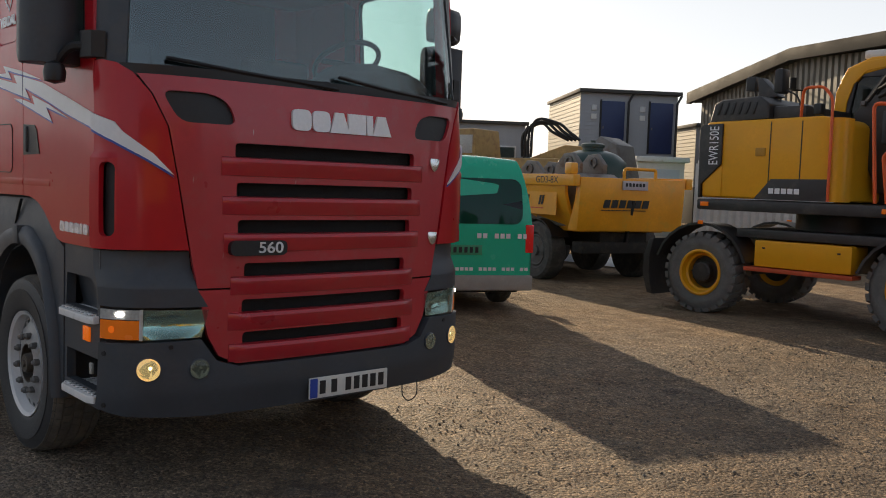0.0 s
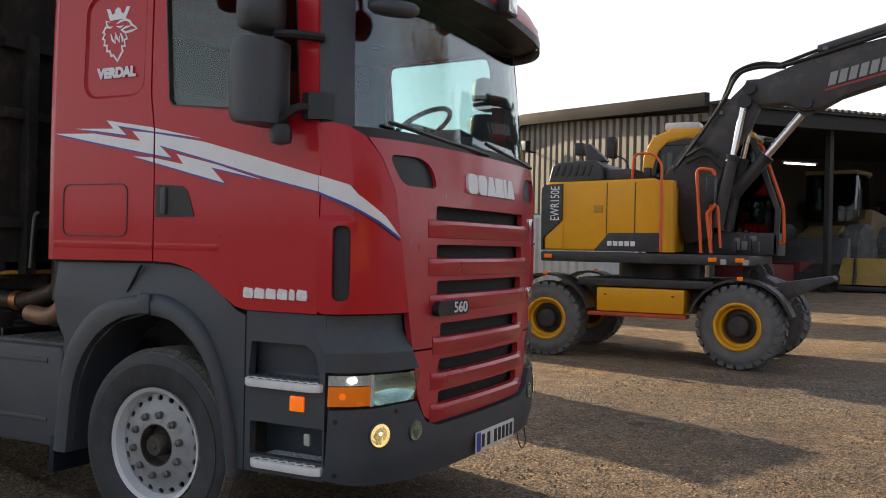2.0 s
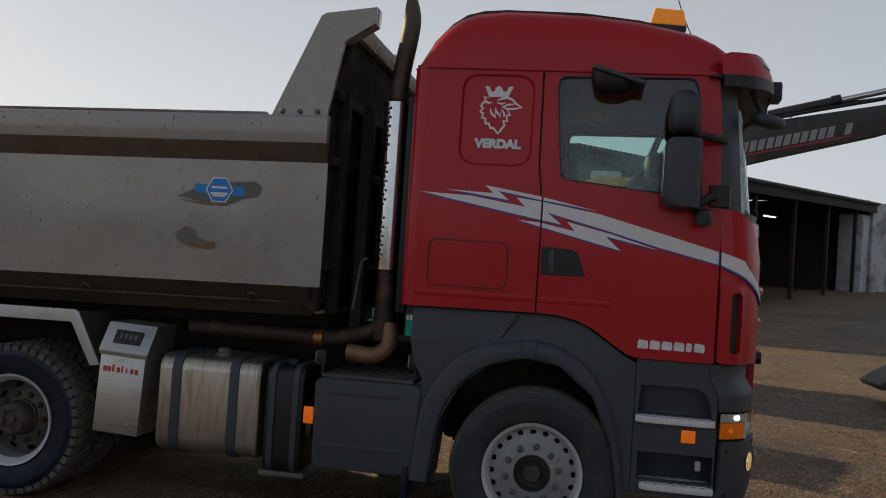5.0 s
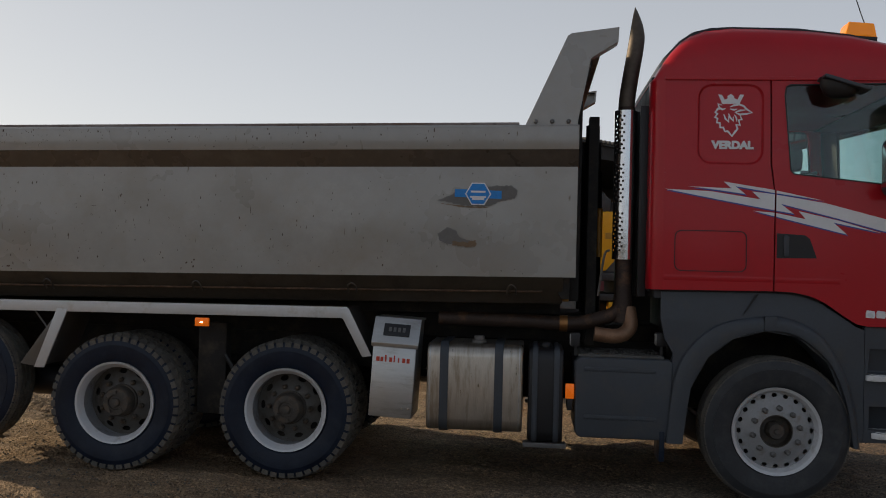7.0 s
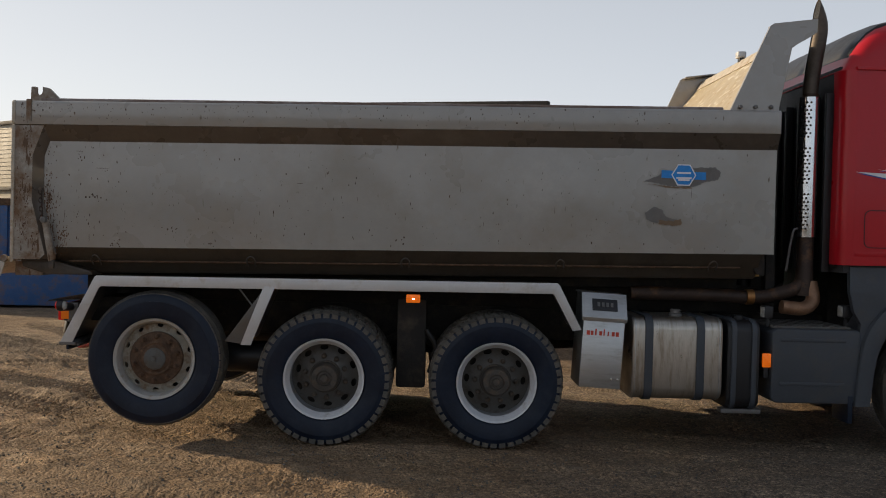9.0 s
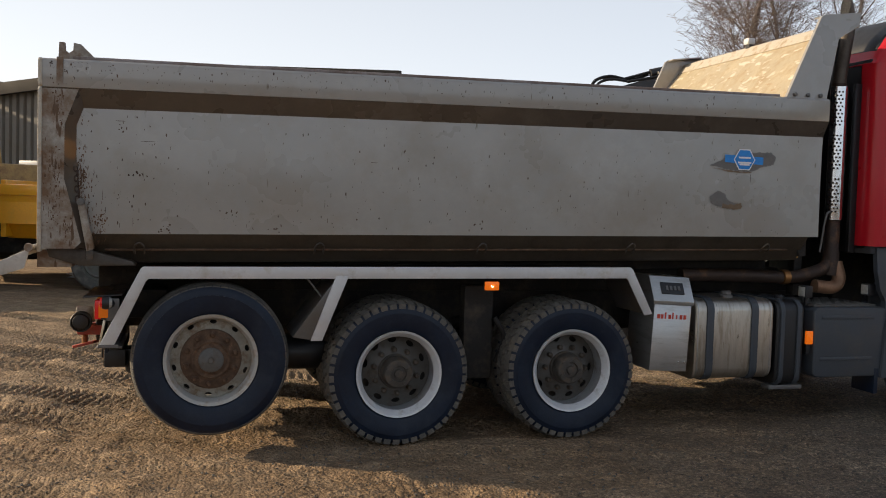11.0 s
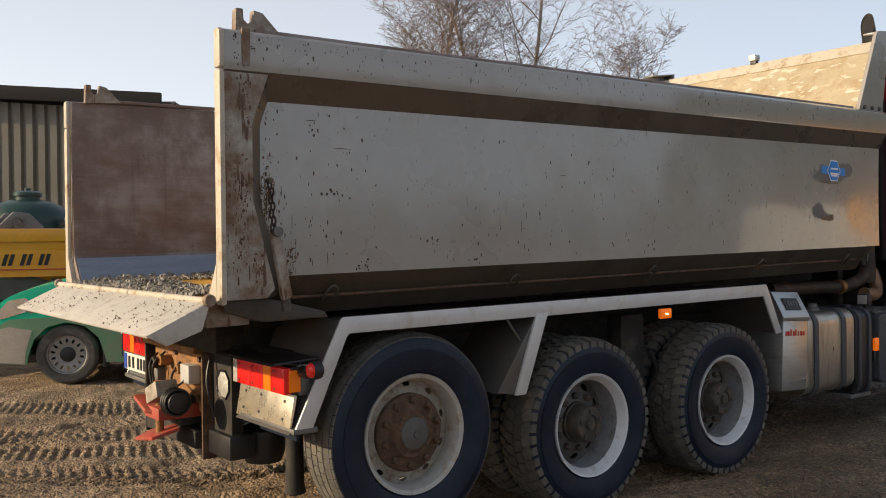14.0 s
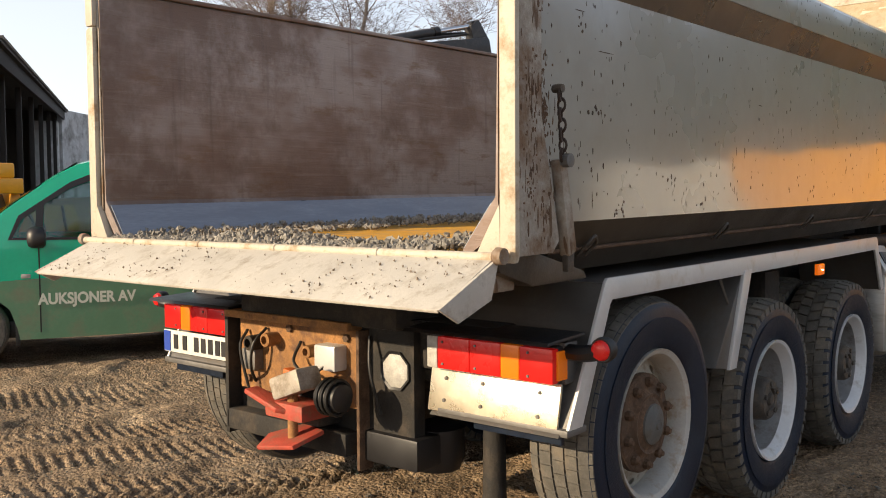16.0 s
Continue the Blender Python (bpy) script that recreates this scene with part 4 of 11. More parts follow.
    for sg in (1, -1):
        for y, r, lit in ((1.03, 0.058, True), (0.79, 0.05, False)):
            p, n = nose_at(u_of_y(sg * y))
            m = Matrix.Translation((p.x, p.y, 0.69 if lit else 0.68)) @ Matrix.Rotation(math.atan2(n.y, n.x), 4, "Z")
            part("fog_lamp_ring", lathe([(r + 0.005, 0.0), (r + 0.005, 0.022), (r, 0.026), (r - 0.003, 0.016)], 28, "x", m), PLASTIC, bump)
            fog = part("fog_lamp", lathe([(r, 0.004), (r * 0.75, -0.012), (r * 0.4, -0.026), (0.0, -0.03)], 28, "x", m @ Matrix.Translation((0.024, 0, 0))), FOGLIT if lit else HEADLAMP, bump, "lit warm fog lamp" if lit else "clear round lamp")
            part("fog_bulb", lathe([(r * 0.3, -0.006), (r * 0.28, 0.004), (r * 0.15, 0.010), (0.0, 0.011)], 16, "x", m @ Matrix.Translation((0.008, -0.15 * r * sg, 0.1 * r))), FOGBULB if lit else LENSWHITE, fog, "glowing bulb" if lit else "")
            part("fog_glass", lathe([(r, 0.028), (r * 0.8, 0.036), (r * 0.4, 0.041), (0.0, 0.042)], 28, "x", m), GLASS, fog, "clear domed glass").visible_shadow = False
        for y, z in ((1.19, 0.765), (0.93, 0.80), (1.19, 0.50)):
            p, n = nose_at(u_of_y(sg * y))
            m = Matrix.Translation((p.x, p.y, z)) @ Matrix.Rotation(math.atan2(n.y, n.x), 4, "Z")
            part("bumper_screw", lathe([(0.014, 0.017), (0.012, 0.022), (0.0, 0.022)], 12, "x", m), BLACK, bump)
        # headlamp
        pts = [(u_of_y(sg * 0.74), 0.985), (u_of_y(sg * 1.055), 0.99), (u_of_y(sg * 1.055), 0.835), (u_of_y(sg * 0.775), 0.84)]
        lampb = part("headlamp", plate([(u_of_y(sg * 0.735), 0.995), (u_of_x(1.115, sg), 1.0), (u_of_x(1.115, sg), 0.83), (u_of_y(sg * 0.765), 0.832)], [], nose_map(lean, -0.058), 0.03, US), BLACK, truck, "angular headlamp unit")
        ml = part("main_lens", plate(pts, [], nose_map(lean, 0.006), 0.004, US), GLASS, lampb, "clear headlamp glass")
        ml.visible_shadow = False

        def bowl(u, z, d, sg=sg):
            p, n = nose_at(u)
            c = ((abs(u) - 0.93) / 0.17) ** 2 + ((z - 0.913) / 0.08) ** 2
            q = p + n * (-0.004 - 0.048 * max(0.0, 1 - c) - d)
            return (q.x + lean(z), q.y, z)
        part("reflector", plate(pts, [], bowl, 0.001, [sg * (0.74 + 0.018 * k) for k in range(22)], arange(0.85, 0.98, 0.012)), HEADLAMP, lampb, "bright curved reflector", sharp=60)
        part("lamp_frame", plate([(u_of_y(sg * 1.056), 0.992), (u_of_y(sg * 1.07), 0.992), (u_of_y(sg * 1.07), 0.834), (u_of_y(sg * 1.056), 0.834)], [], nose_map(lean, 0.010), 0.02, US), FENDER, lampb)
        part("indicator_lens", plate([(u_of_y(sg * 1.07), 0.935), (u_of_x(1.125, sg), 0.935), (u_of_x(1.125, sg), 0.838), (u_of_y(sg * 1.07), 0.838)], [], nose_map(lean, 0.004), 0.012, US), AMBER, lampb, "amber indicator lens")
        part("position_lens", plate([(u_of_y(sg * 1.07), 0.99), (u_of_x(1.125, sg), 0.99), (u_of_x(1.125, sg), 0.94), (u_of_y(sg * 1.07), 0.94)], [], nose_map(lean, 0.004), 0.012, US), LENSWHITE, lampb)
        part("position_light", plate(rounded(*sorted((u_of_y(sg * 1.13), u_of_y(sg * 1.16))), 0.955, 0.98, 0.012, 2), [], nose_map(lean, 0.009), 0.004, US), WHITELIT, lampb, "small lit white light")
        part("indicator_bulb", plate(rounded(u_of_x(1.19, sg) - 0.015, u_of_x(1.19, sg) + 0.015, 0.872, 0.905, 0.012, 2), [], nose_map(lean, 0.007), 0.003, US), AMBERLIT, lampb)
        # dark panel over the headlamp
        pts = [(u_of_y(sg * 0.80), 1.09), (u_of_y(sg * 0.825), 1.285), (u_of_x(1.10, sg), 1.285), (u_of_x(1.10, sg), 1.10), (u_of_x(1.108, sg), 1.005), (u_of_y(sg * 0.745), 1.0)]
        part("headlamp_brow", plate(pts, [], nose_map(lambda z: lean(z) - 0.055 * max(0, min(1, (z - 1.10) / 0.1)), 0.004), 0.03, US, (1.06, 1.1, 1.13, 1.16, 1.2)), PLASTIC, truck, "grey plastic panel above the headlamp")
    # number plate: bars in place of its characters
    pl = part("number_plate", box(1.438, 1.448, -0.15, 0.41, 0.44, 0.56, 0.004), PLATEWHITE, truck, "white number plate with black bars")
    part("plate_band", box(1.447, 1.450, -0.145, -0.095, 0.445, 0.555), BLUE, pl)
    for y in (-0.06, 0.02, 0.12, 0.18, 0.24, 0.30, 0.36):
        part("plate_bar", box(1.447, 1.450, y - 0.02, y + 0.02, 0.463, 0.54), INK, pl)
    part("tow_loop", tube([(1.41, 0.68, 0.45), (1.43, 0.66, 0.36), (1.43, 0.60, 0.33), (1.43, 0.55, 0.37), (1.41, 0.56, 0.43)], 0.004, 6), HOSE, truck)


def truck_glass():
    scr = nose_map(lambda z: -0.075 - 0.13 * (z - 2.2), 0.0)
    half = yz([(1.105, 2.20), (1.085, 2.5), (1.045, 2.99)])
    part("windscreen", plate(mirror(half), [], scr, 0.008, US, (2.5, 2.75)), SCREEN, truck, "large curved windscreen").visible_shadow = False
    cowl = yz([(1.14, 2.225), (1.12, 2.165)])
    part("cowl", plate(mirror(cowl), [], nose_map(lambda z: -0.05, 0.01), 0.06, US), BLACK, truck, "black cowl under the windscreen")
    for sg in (1, -1):
        pts = [(u_of_x(1.255, sg), 2.19), (u_of_x(1.118, sg), 2.22), (u_of_x(1.185, sg), 3.03), (u_of_x(1.302, sg), 3.03), (u_of_x(1.272, sg), 2.5)]
        part("pillar_cover", plate(pts, [], nose_map(lambda z: -0.07 - 0.13 * (z - 2.2), 0.004), 0.04, US + [u_of_x(x, sg) for x in (1.03, 1.08, 1.13, 1.2)], (2.5, 2.75)), PLASTIC, truck, "dark grey windscreen pillar")
        # wipers
    for y0, y1 in ((-0.95, -0.05), (0.05, 0.85)):
        q = B()
        pts = []
        for i in range(9):
            t = i / 8
            y = y0 + (y1 - y0) * t
            p, n = nose_at(u_of_y(y))
            pts.append((p.x - 0.055 + 0.012, p.y, 2.262 - 0.055 * t - 0.012 * math.sin(t * 3)))
        tube(pts, 0.012, 6, 2, bm=q)
        p, n = nose_at(u_of_y(y1 + 0.08))
        tube([(p.x - 0.02, p.y, 2.19), pts[6], pts[4]], 0.011, 6, 3, bm=q)
        part("wiper", q, BLACK, truck, "black windscreen wiper")


def roof_z(x):
    K = [(-0.93, 3.05), (-0.90, 3.11), (-0.877, 3.155), (-0.824, 3.27), (-0.712, 3.405), (-0.617, 3.475), (-0.50, 3.507), (-0.35, 3.517), (0.13, 3.505), (0.5, 3.458), (0.84, 3.377), (1.0, 3.30), (1.06, 3.25), (1.09, 3.18), (1.12, 3.10)]
    for (a, za), (b, zb) in zip(K, K[1:]):
        if a <= x <= b:
            return za + (zb - za) * (x - a) / (b - a)
    return K[-1][1]


def truck_cab():
    # side walls and doors
    W = 1.22
    for sg in (-1, 1):
        def side(u, v, d, sg=sg):
            inset = 0.022 * max(0.0, (v - 2.2) / 0.9) ** 2
            return (u, sg * (W - inset - d), v)
        def panel(pts, holes=(), thick=0.04, cv=(2.3, 2.5, 2.7, 2.9)):
            return plate(pts, holes, side, thick, (), cv)
        rear = [(-0.83, 1.515), (-0.045, 1.525), (-0.045, 1.7), (-0.045, 2.2), (-0.08, 2.45), (-0.088, 3.06), (-0.83, 3.06)]
        rim = rounded(-0.60, -0.13, 2.44, 3.03, 0.10, 5)
        q = panel(rear, [rim])
        part("rear_quarter", q, RED, truck, "red cab side behind the door")
        q = plate(rim, [], lambda u, v, d: side(u, v, d + 0.012), 0.02)
        part("recessed_panel", q, RED, truck, "recessed red side panel with white emblem" if sg < 0 else "")
        part("seam_backing", plate([(-0.13, 1.53), (0.0, 1.53), (0.0, 2.36), (-0.01, 2.98), (-0.13, 3.04)], [], lambda u, v, d: side(u, v, d + 0.042), 0.01, (), (2.3, 2.5, 2.7, 2.9)), BLACK, truck)
        slope = [rounded(-0.60, -0.13, 2.44, 3.03, 0.10, 5), rounded(-0.578, -0.152, 2.462, 3.008, 0.08, 5)]
        part("panel_edge", loft([[side(u, v, -0.0015) for u, v in slope[0]], [side(u, v, 0.003) for u, v in slope[0]], [side(u, v, 0.0165) for u, v in slope[1]], [side(u, v, 0.021) for u, v in slope[1]]], cap=False), RED, truck, sharp=60)
        hat = rounded(-0.75, -0.235, 1.655, 1.955, 0.05, 4)
        f = B()
        plate(hat, [rounded(-0.744, -0.241, 1.661, 1.949, 0.047, 4)], lambda u, v, d: side(u, v, d - 0.0035), 0.006, bm=f)
        part("locker_seam", f, INK, truck)
        door = [(-0.035, 1.525), (0.10, 1.52), (0.22, 1.495), (0.32, 1.45), (0.45, 1.36), (0.54, 1.305), (0.62, 1.29), (1.058, 1.29), (1.058, 2.235), (1.045, 2.25), (1.02, 2.85), (1.0, 3.03), (0.94, 3.08), (-0.03, 3.08), (-0.075, 3.06), (-0.068, 2.45), (-0.035, 2.2)]
        win = [(0.085, 2.372), (0.06, 2.40), (0.012, 2.95), (0.022, 3.015), (0.055, 3.032), (0.82, 3.046), (0.862, 3.03), (0.885, 2.97), (0.935, 2.286)]
        dr = part("door", panel(door, [win]), RED, truck, "red cab door")
        part("window_rubber", plate(win, [[(0.485 + (u - 0.485) * 0.982, 2.69 + (v - 2.69) * 0.976) for u, v in win]], lambda u, v, d: side(u, v, d - 0.004), 0.03), BLACK, dr)
        part("door_window", plate([(0.485 + (u - 0.485) * 0.992, 2.69 + (v - 2.69) * 0.99) for u, v in win], [], lambda u, v, d: side(u, v, d + 0.012), 0.006), GLASS, dr, "door window").visible_shadow = False
        hand = [(-0.025, 1.765), (-0.025, 1.945), (0.17, 1.935), (0.205, 1.91), (0.255, 1.77)]
        hd = part("door_handle", plate(hand, [], lambda u, v, d: side(u, v, d - 0.004), 0.01), BLACK, dr, "black recessed door handle")
        part("grip", box(0.02, 0.06, sg * W - 0.018, sg * W + 0.018, 1.78, 1.93, 0.012), PLASTIC, hd)
        # crease along the foot of the side
        for a, b in ((-0.82, -0.05), (-0.03, 0.42)):
            part("body_crease", prism([(0.0, 0.0), (0.004, 0.012), (0.0, 0.045)], "x", a, b, 0, m=Matrix.Translation((0, sg * (W - 0.0005), 1.585)) @ Matrix.Diagonal((1, sg, 1, 1))), RED, truck)
        # badge on the door as blocks
        for i in range(6):
            x0 = 0.60 + i * 0.0725 - (0.025 if i == 5 else 0)
            w = 0.064 if i != 4 else 0.036
            if sg > 0:
                continue
            part("door_badge_block", plate([(x0, 1.355), (x0 + w - 0.006, 1.352), (x0 + w, 1.37), (x0 + w - 0.004, 1.402), (x0 + 0.008, 1.408), (x0, 1.39)], [], lambda u, v, d: side(u, v, d - 0.008), 0.008), LETTER, dr)
        # lightning stripes in white, edged blue
        S1 = [(-0.66, 2.275), (-0.352, 2.264), (-0.408, 2.313), (-0.072, 2.262), (0.301, 2.186), (-0.071, 2.239), (-0.323, 2.28), (-0.252, 2.224), (-0.434, 2.249)]
        S2 = [(-0.829, 2.253), (-0.506, 2.242), (-0.145, 2.188), (-0.206, 2.244), (-0.064, 2.229), (0.313, 2.168), (0.679, 2.074), (1.052, 1.975), (1.052, 1.897), (0.684, 1.982), (0.353, 2.07), (-0.002, 2.158), (0.088, 2.088), (-0.102, 2.12), (-0.449, 2.182)]
        S3 = [(-0.199, 2.104), (-0.046, 2.093), (0.173, 2.051), (0.123, 2.108), (0.409, 2.043), (0.703, 1.961), (0.366, 2.03), (0.461, 1.946), (0.175, 2.014), (-0.045, 2.067)]
        for pts in (S1, S2, S3):
            for blue in (True, False):
                for keep, edge in ((-1, -0.046), (1, -0.034)):
                    q = plate([(u + 0.010, v - 0.011) for u, v in pts] if blue else pts, [], lambda u, v, d: side(u, v, d - (0.002 if blue else 0.0042)), 0.001)
                    bmesh.ops.bisect_plane(q, geom=q.verts[:] + q.edges[:] + q.faces[:], plane_co=(edge, 0, 0), plane_no=(1, 0, 0), clear_outer=keep < 0, clear_inner=keep > 0)
                    part("blue_stripe_edge" if blue else "white_stripe", q, BLUE if blue else WHITE, truck)
        # the stripe runs out over the corner panel
        tip = [(u_of_x(1.066, sg), 1.975), (u_of_x(1.2, sg), 1.93), (u_of_y(sg * 1.14), 1.885), (u_of_y(sg * 1.02), 1.78), (u_of_y(sg * 0.925), 1.675), (u_of_y(sg * 1.05), 1.755), (u_of_x(1.2, sg), 1.835), (u_of_x(1.066, sg), 1.895)]
        part("blue_stripe_edge", plate([(u, v - 0.013) for u, v in tip], [], nose_map(lean, 0.019), 0.012, US), BLUE, truck)
        part("white_stripe", plate(tip, [], nose_map(lean, 0.0215), 0.012, US), WHITE, truck, "white stripe edged in blue")
        # rounded rear corner post
        q = B()
        prof = [(-0.83, W), (-0.87, W - 0.006), (-0.905, W - 0.03), (-0.925, W - 0.075), (-0.93, W - 0.13), (-0.93, W - 0.2), (-0.90, W - 0.2), (-0.88, W - 0.1), (-0.83, W - 0.04)]
        secs = [[(x, sg * (y - 0.02 * max(0, (z - 2.2) / 0.9) ** 2), z) for x, y in prof] for z in (1.515, 2.2, 2.6, 2.9, 3.06)]
        part("rear_corner", loft(secs, bm=q), RED, truck)
        # plain griffin-like emblem and place name
    face = lambda u, v, d: (u, -(1.22 - 0.012 - 0.022 * max(0.0, (v - 2.2) / 0.9) ** 2 + 0.003 - d), v)
    crown = [(-0.455, 2.955), (-0.428, 2.952), (-0.408, 2.915), (-0.386, 2.927), (-0.39, 2.942), (-0.365, 2.958), (-0.342, 2.943), (-0.341, 2.928), (-0.318, 2.917), (-0.298, 2.956), (-0.271, 2.953), (-0.301, 2.888), (-0.425, 2.884)]
    part("crown_emblem", plate(crown, [], face, 0.002), WHITE, truck, "white crown shape")

    def stroke(pts, w, name="emblem_stroke", label=""):
        """A pen line of even width through the points, on the cab side."""
        P, lo, hi = [Vector(p) for p in pts], [], []
        for i, p in enumerate(P):
            d0, d1 = (p - P[max(i - 1, 0)]), (P[min(i + 1, len(P) - 1)] - p)
            d = ((d0.normalized() if d0.length else Vector((0, 0))) + (d1.normalized() if d1.length else Vector((0, 0))))
            n = Vector((-d.y, d.x)).normalized() * w * (0.35 if i in (0, len(P) - 1) else 1.0)
            lo.append(tuple(p - n))
            hi.append(tuple(p + n))
        q = B()
        for k in range(len(P) - 1):
            f = [lo[k], lo[k + 1], hi[k + 1], hi[k]]
            q.faces.new([q.verts.new(face(u, v, 0.0)) for u, v in f])
        bmesh.ops.remove_doubles(q, verts=q.verts, dist=1e-5)
        e = bmesh.ops.extrude_face_region(q, geom=q.faces[:])
        bmesh.ops.translate(q, vec=(0, 0.002, 0), verts=[v for v in e["geom"] if isinstance(v, bmesh.types.BMVert)])
        part(name, q, WHITE, truck, label)
    mane = [(-0.434, 2.846), (-0.457, 2.849), (-0.474, 2.822), (-0.459, 2.811), (-0.476, 2.785), (-0.457, 2.777), (-0.463, 2.747), (-0.44, 2.744), (-0.438, 2.71), (-0.416, 2.711), (-0.403, 2.681), (-0.385, 2.685), (-0.353, 2.648), (-0.332, 2.679), (-0.314, 2.702), (-0.324, 2.732), (-0.297, 2.729), (-0.307, 2.766), (-0.284, 2.771), (-0.297, 2.801)]
    stroke(mane, 0.0075, "head_emblem", "white heraldic outline")
    stroke([(-0.371, 2.863), (-0.342, 2.875), (-0.305, 2.882), (-0.271, 2.870), (-0.256, 2.850), (-0.212, 2.822), (-0.253, 2.812), (-0.301, 2.808), (-0.332, 2.824), (-0.295, 2.838), (-0.262, 2.841)], 0.007)
    stroke([(-0.425, 2.876), (-0.455, 2.885), (-0.446, 2.857), (-0.423, 2.843), (-0.401, 2.851)], 0.0065)
    for pts in ([(-0.414, 2.809), (-0.401, 2.775), (-0.377, 2.753), (-0.379, 2.798)], [(-0.38, 2.814), (-0.367, 2.784), (-0.344, 2.758), (-0.345, 2.792)], [(-0.339, 2.807), (-0.322, 2.781), (-0.321, 2.755)], [(-0.371, 2.848), (-0.34, 2.841), (-0.318, 2.849)]):
        stroke(pts, 0.0068)
    letters("place_name", "VERDAL", 0.076, 0.001, WHITE, Matrix.Translation((-0.349, -1.2135, 2.579)) @ FACE_R, truck, "white place name", 1.06, 0.005)
    # roof
    secs = []
    prof = [(1.205, 0.0), (1.20, 0.35), (1.187, 0.60), (1.155, 0.78), (1.09, 0.89), (0.95, 0.95), (0.6, 0.985), (0.0, 1.0)]
    for x in (-0.93, -0.915, -0.89, -0.84, -0.78, -0.72, -0.65, -0.55, -0.35, -0.1, 0.2, 0.5, 0.7, 0.85, 0.97, 1.06, 1.11, 1.12):
        h = roof_z(x) - 3.06
        pull = 0.06 * max(0, (x - 0.8) / 0.32) ** 2 + (0.06 * max(0, (-0.78 - x) / 0.15))
        row = [(x, -(w - pull), 3.06 + max(h, 0.01) * k) for w, k in prof] + [(x, w - pull, 3.06 + max(h, 0.01) * k) for w, k in reversed(prof[:-1])]
        secs.append(row)
    part("roof", loft(secs), RED, truck, "red domed cab roof", sharp=50)
    part("roof_seam", box(-0.84, 0.99, -1.214, 1.214, 3.058, 3.086, 0.004), RED, truck)
    part("cab_back", box(-0.925, -0.90, -1.1, 1.1, 1.5, 3.1, 0.005), BLACK, truck, "black cab rear wall")
    strip = []
    for x in (-0.86, -0.824, -0.77, -0.712, -0.66, -0.617, -0.55, -0.5, -0.35, -0.1, 0.13, 0.3, 0.5, 0.62):
        h = roof_z(x) - 3.06
        strip.append([(x, w, 3.06 + h * k + e) for w, k, e in ((-1.09, 0.89, -0.01), (-1.07, 0.90, 0.014), (-0.95, 0.95, 0.016), (-0.6, 0.985, 0.016), (0.6, 0.985, 0.016), (0.95, 0.95, 0.016), (1.07, 0.90, 0.014), (1.09, 0.89, -0.01))])
    part("roof_panel", loft(strip), BLACK, truck, "black roof panel")
    q = B()
    for i in range(8):
        box(-0.99, -0.925, -1.02 + 0.27 * i, -0.98 + 0.27 * i, 1.45, 2.9, 0.008, bm=q)
    part("rear_ribs", q, BLACK, truck)
    # sun visor with two square lamps
    up = [(u_of_x(1.045, 1), 3.06), (u_of_x(1.045, 1), 3.165), (u_of_x(1.11, 1), 3.195), (u_of_y(1.1), 3.215), (0.0, 3.235)]
    b = [(u_of_x(1.045, 1), 3.055), (u_of_y(1.1), 3.07), (0.0, 3.09)]
    vis = part("sun_visor", plate([*up, *[(-u, z) for u, z in reversed(up[:-1])], *[(-u, z) for u, z in b], *reversed(b[:-1])], [], nose_map(lambda z: -0.04 - 0.55 * max(0, z - 3.12), 0.055), 0.03, US + [u_of_x(x, s) for x in (1.0, 1.05, 1.1, 1.15, 1.2) for s in (1, -1)], (3.1, 3.15)), RED, truck, "red sun visor with a black lip")
    lip = [(u_of_x(1.055, 1), 3.055), (u_of_y(1.1), 3.07), (0.0, 3.09)]
    lo = [(u_of_x(1.055, 1), 2.985), (u_of_y(1.15), 2.99), (u_of_y(0.9), 3.015), (0.0, 3.045)]
    part("visor_lip", plate([*lip, *[(-u, z) for u, z in reversed(lip[:-1])], *[(-u, z) for u, z in lo], *reversed(lo[:-1])], [], nose_map(lambda z: -0.04, 0.06), 0.012, US + [u_of_x(x, s) for x in (1.0, 1.05, 1.1, 1.15, 1.2) for s in (1, -1)]), BLACK, vis, "smoked black visor lip")
    edge = [nose_at(u)[0] + nose_at(u)[1] * 0.05 for u in arange(u_of_x(0.99, -1), u_of_x(0.99, 1), 0.08)]
    part("visor_underside", prism([(p.x - 0.05, p.y * 0.99) for p in edge] + [(0.93, 1.15), (0.93, -1.15)], "z", 3.045, 3.058), BLACK, vis, "black visor underside")
    for y in (-0.52, 0.12, 0.75):
        p, n = nose_at(u_of_y(y))
        m = Matrix.Translation((p.x + 0.02, p.y, 3.105)) @ Matrix.Rotation(math.atan2(n.y, n.x), 4, "Z")
        if y < 0.5:
            lp = part("visor_lamp", box(-0.03, 0.065, -0.075, 0.075, -0.065, 0.065, 0.012, m=m), BLACK, vis, "black square driving lamp")
            part("lamp_glass", box(0.064, 0.07, -0.06, 0.06, -0.05, 0.05, 0.003, m=m), HEADLAMP, lp)
    for y in (-1.02, 1.02):
        part("marker_lens", plate(rounded(*sorted((u_of_y(y - 0.06), u_of_y(y + 0.06))), 3.15, 3.185, 0.01, 2), [], nose_map(lambda z: -0.04 - 0.55 * max(0, z - 3.12), 0.06), 0.01, US), LENSWHITE, vis)
    # beacon and aerial
    bc = part("beacon", prism([(0.60, 3.42), (0.80, 3.38), (0.82, 3.492), (0.57, 3.508)], "y", -0.76, -0.56, 0.01), BLACK, truck, "amber roof beacon on a black base")
    part("beacon_dome", prism([(0.578, 3.507), (0.818, 3.491), (0.795, 3.60), (0.605, 3.615)], "y", -0.75, -0.57, 0.015, 3), BEACON, bc, "orange plastic dome")
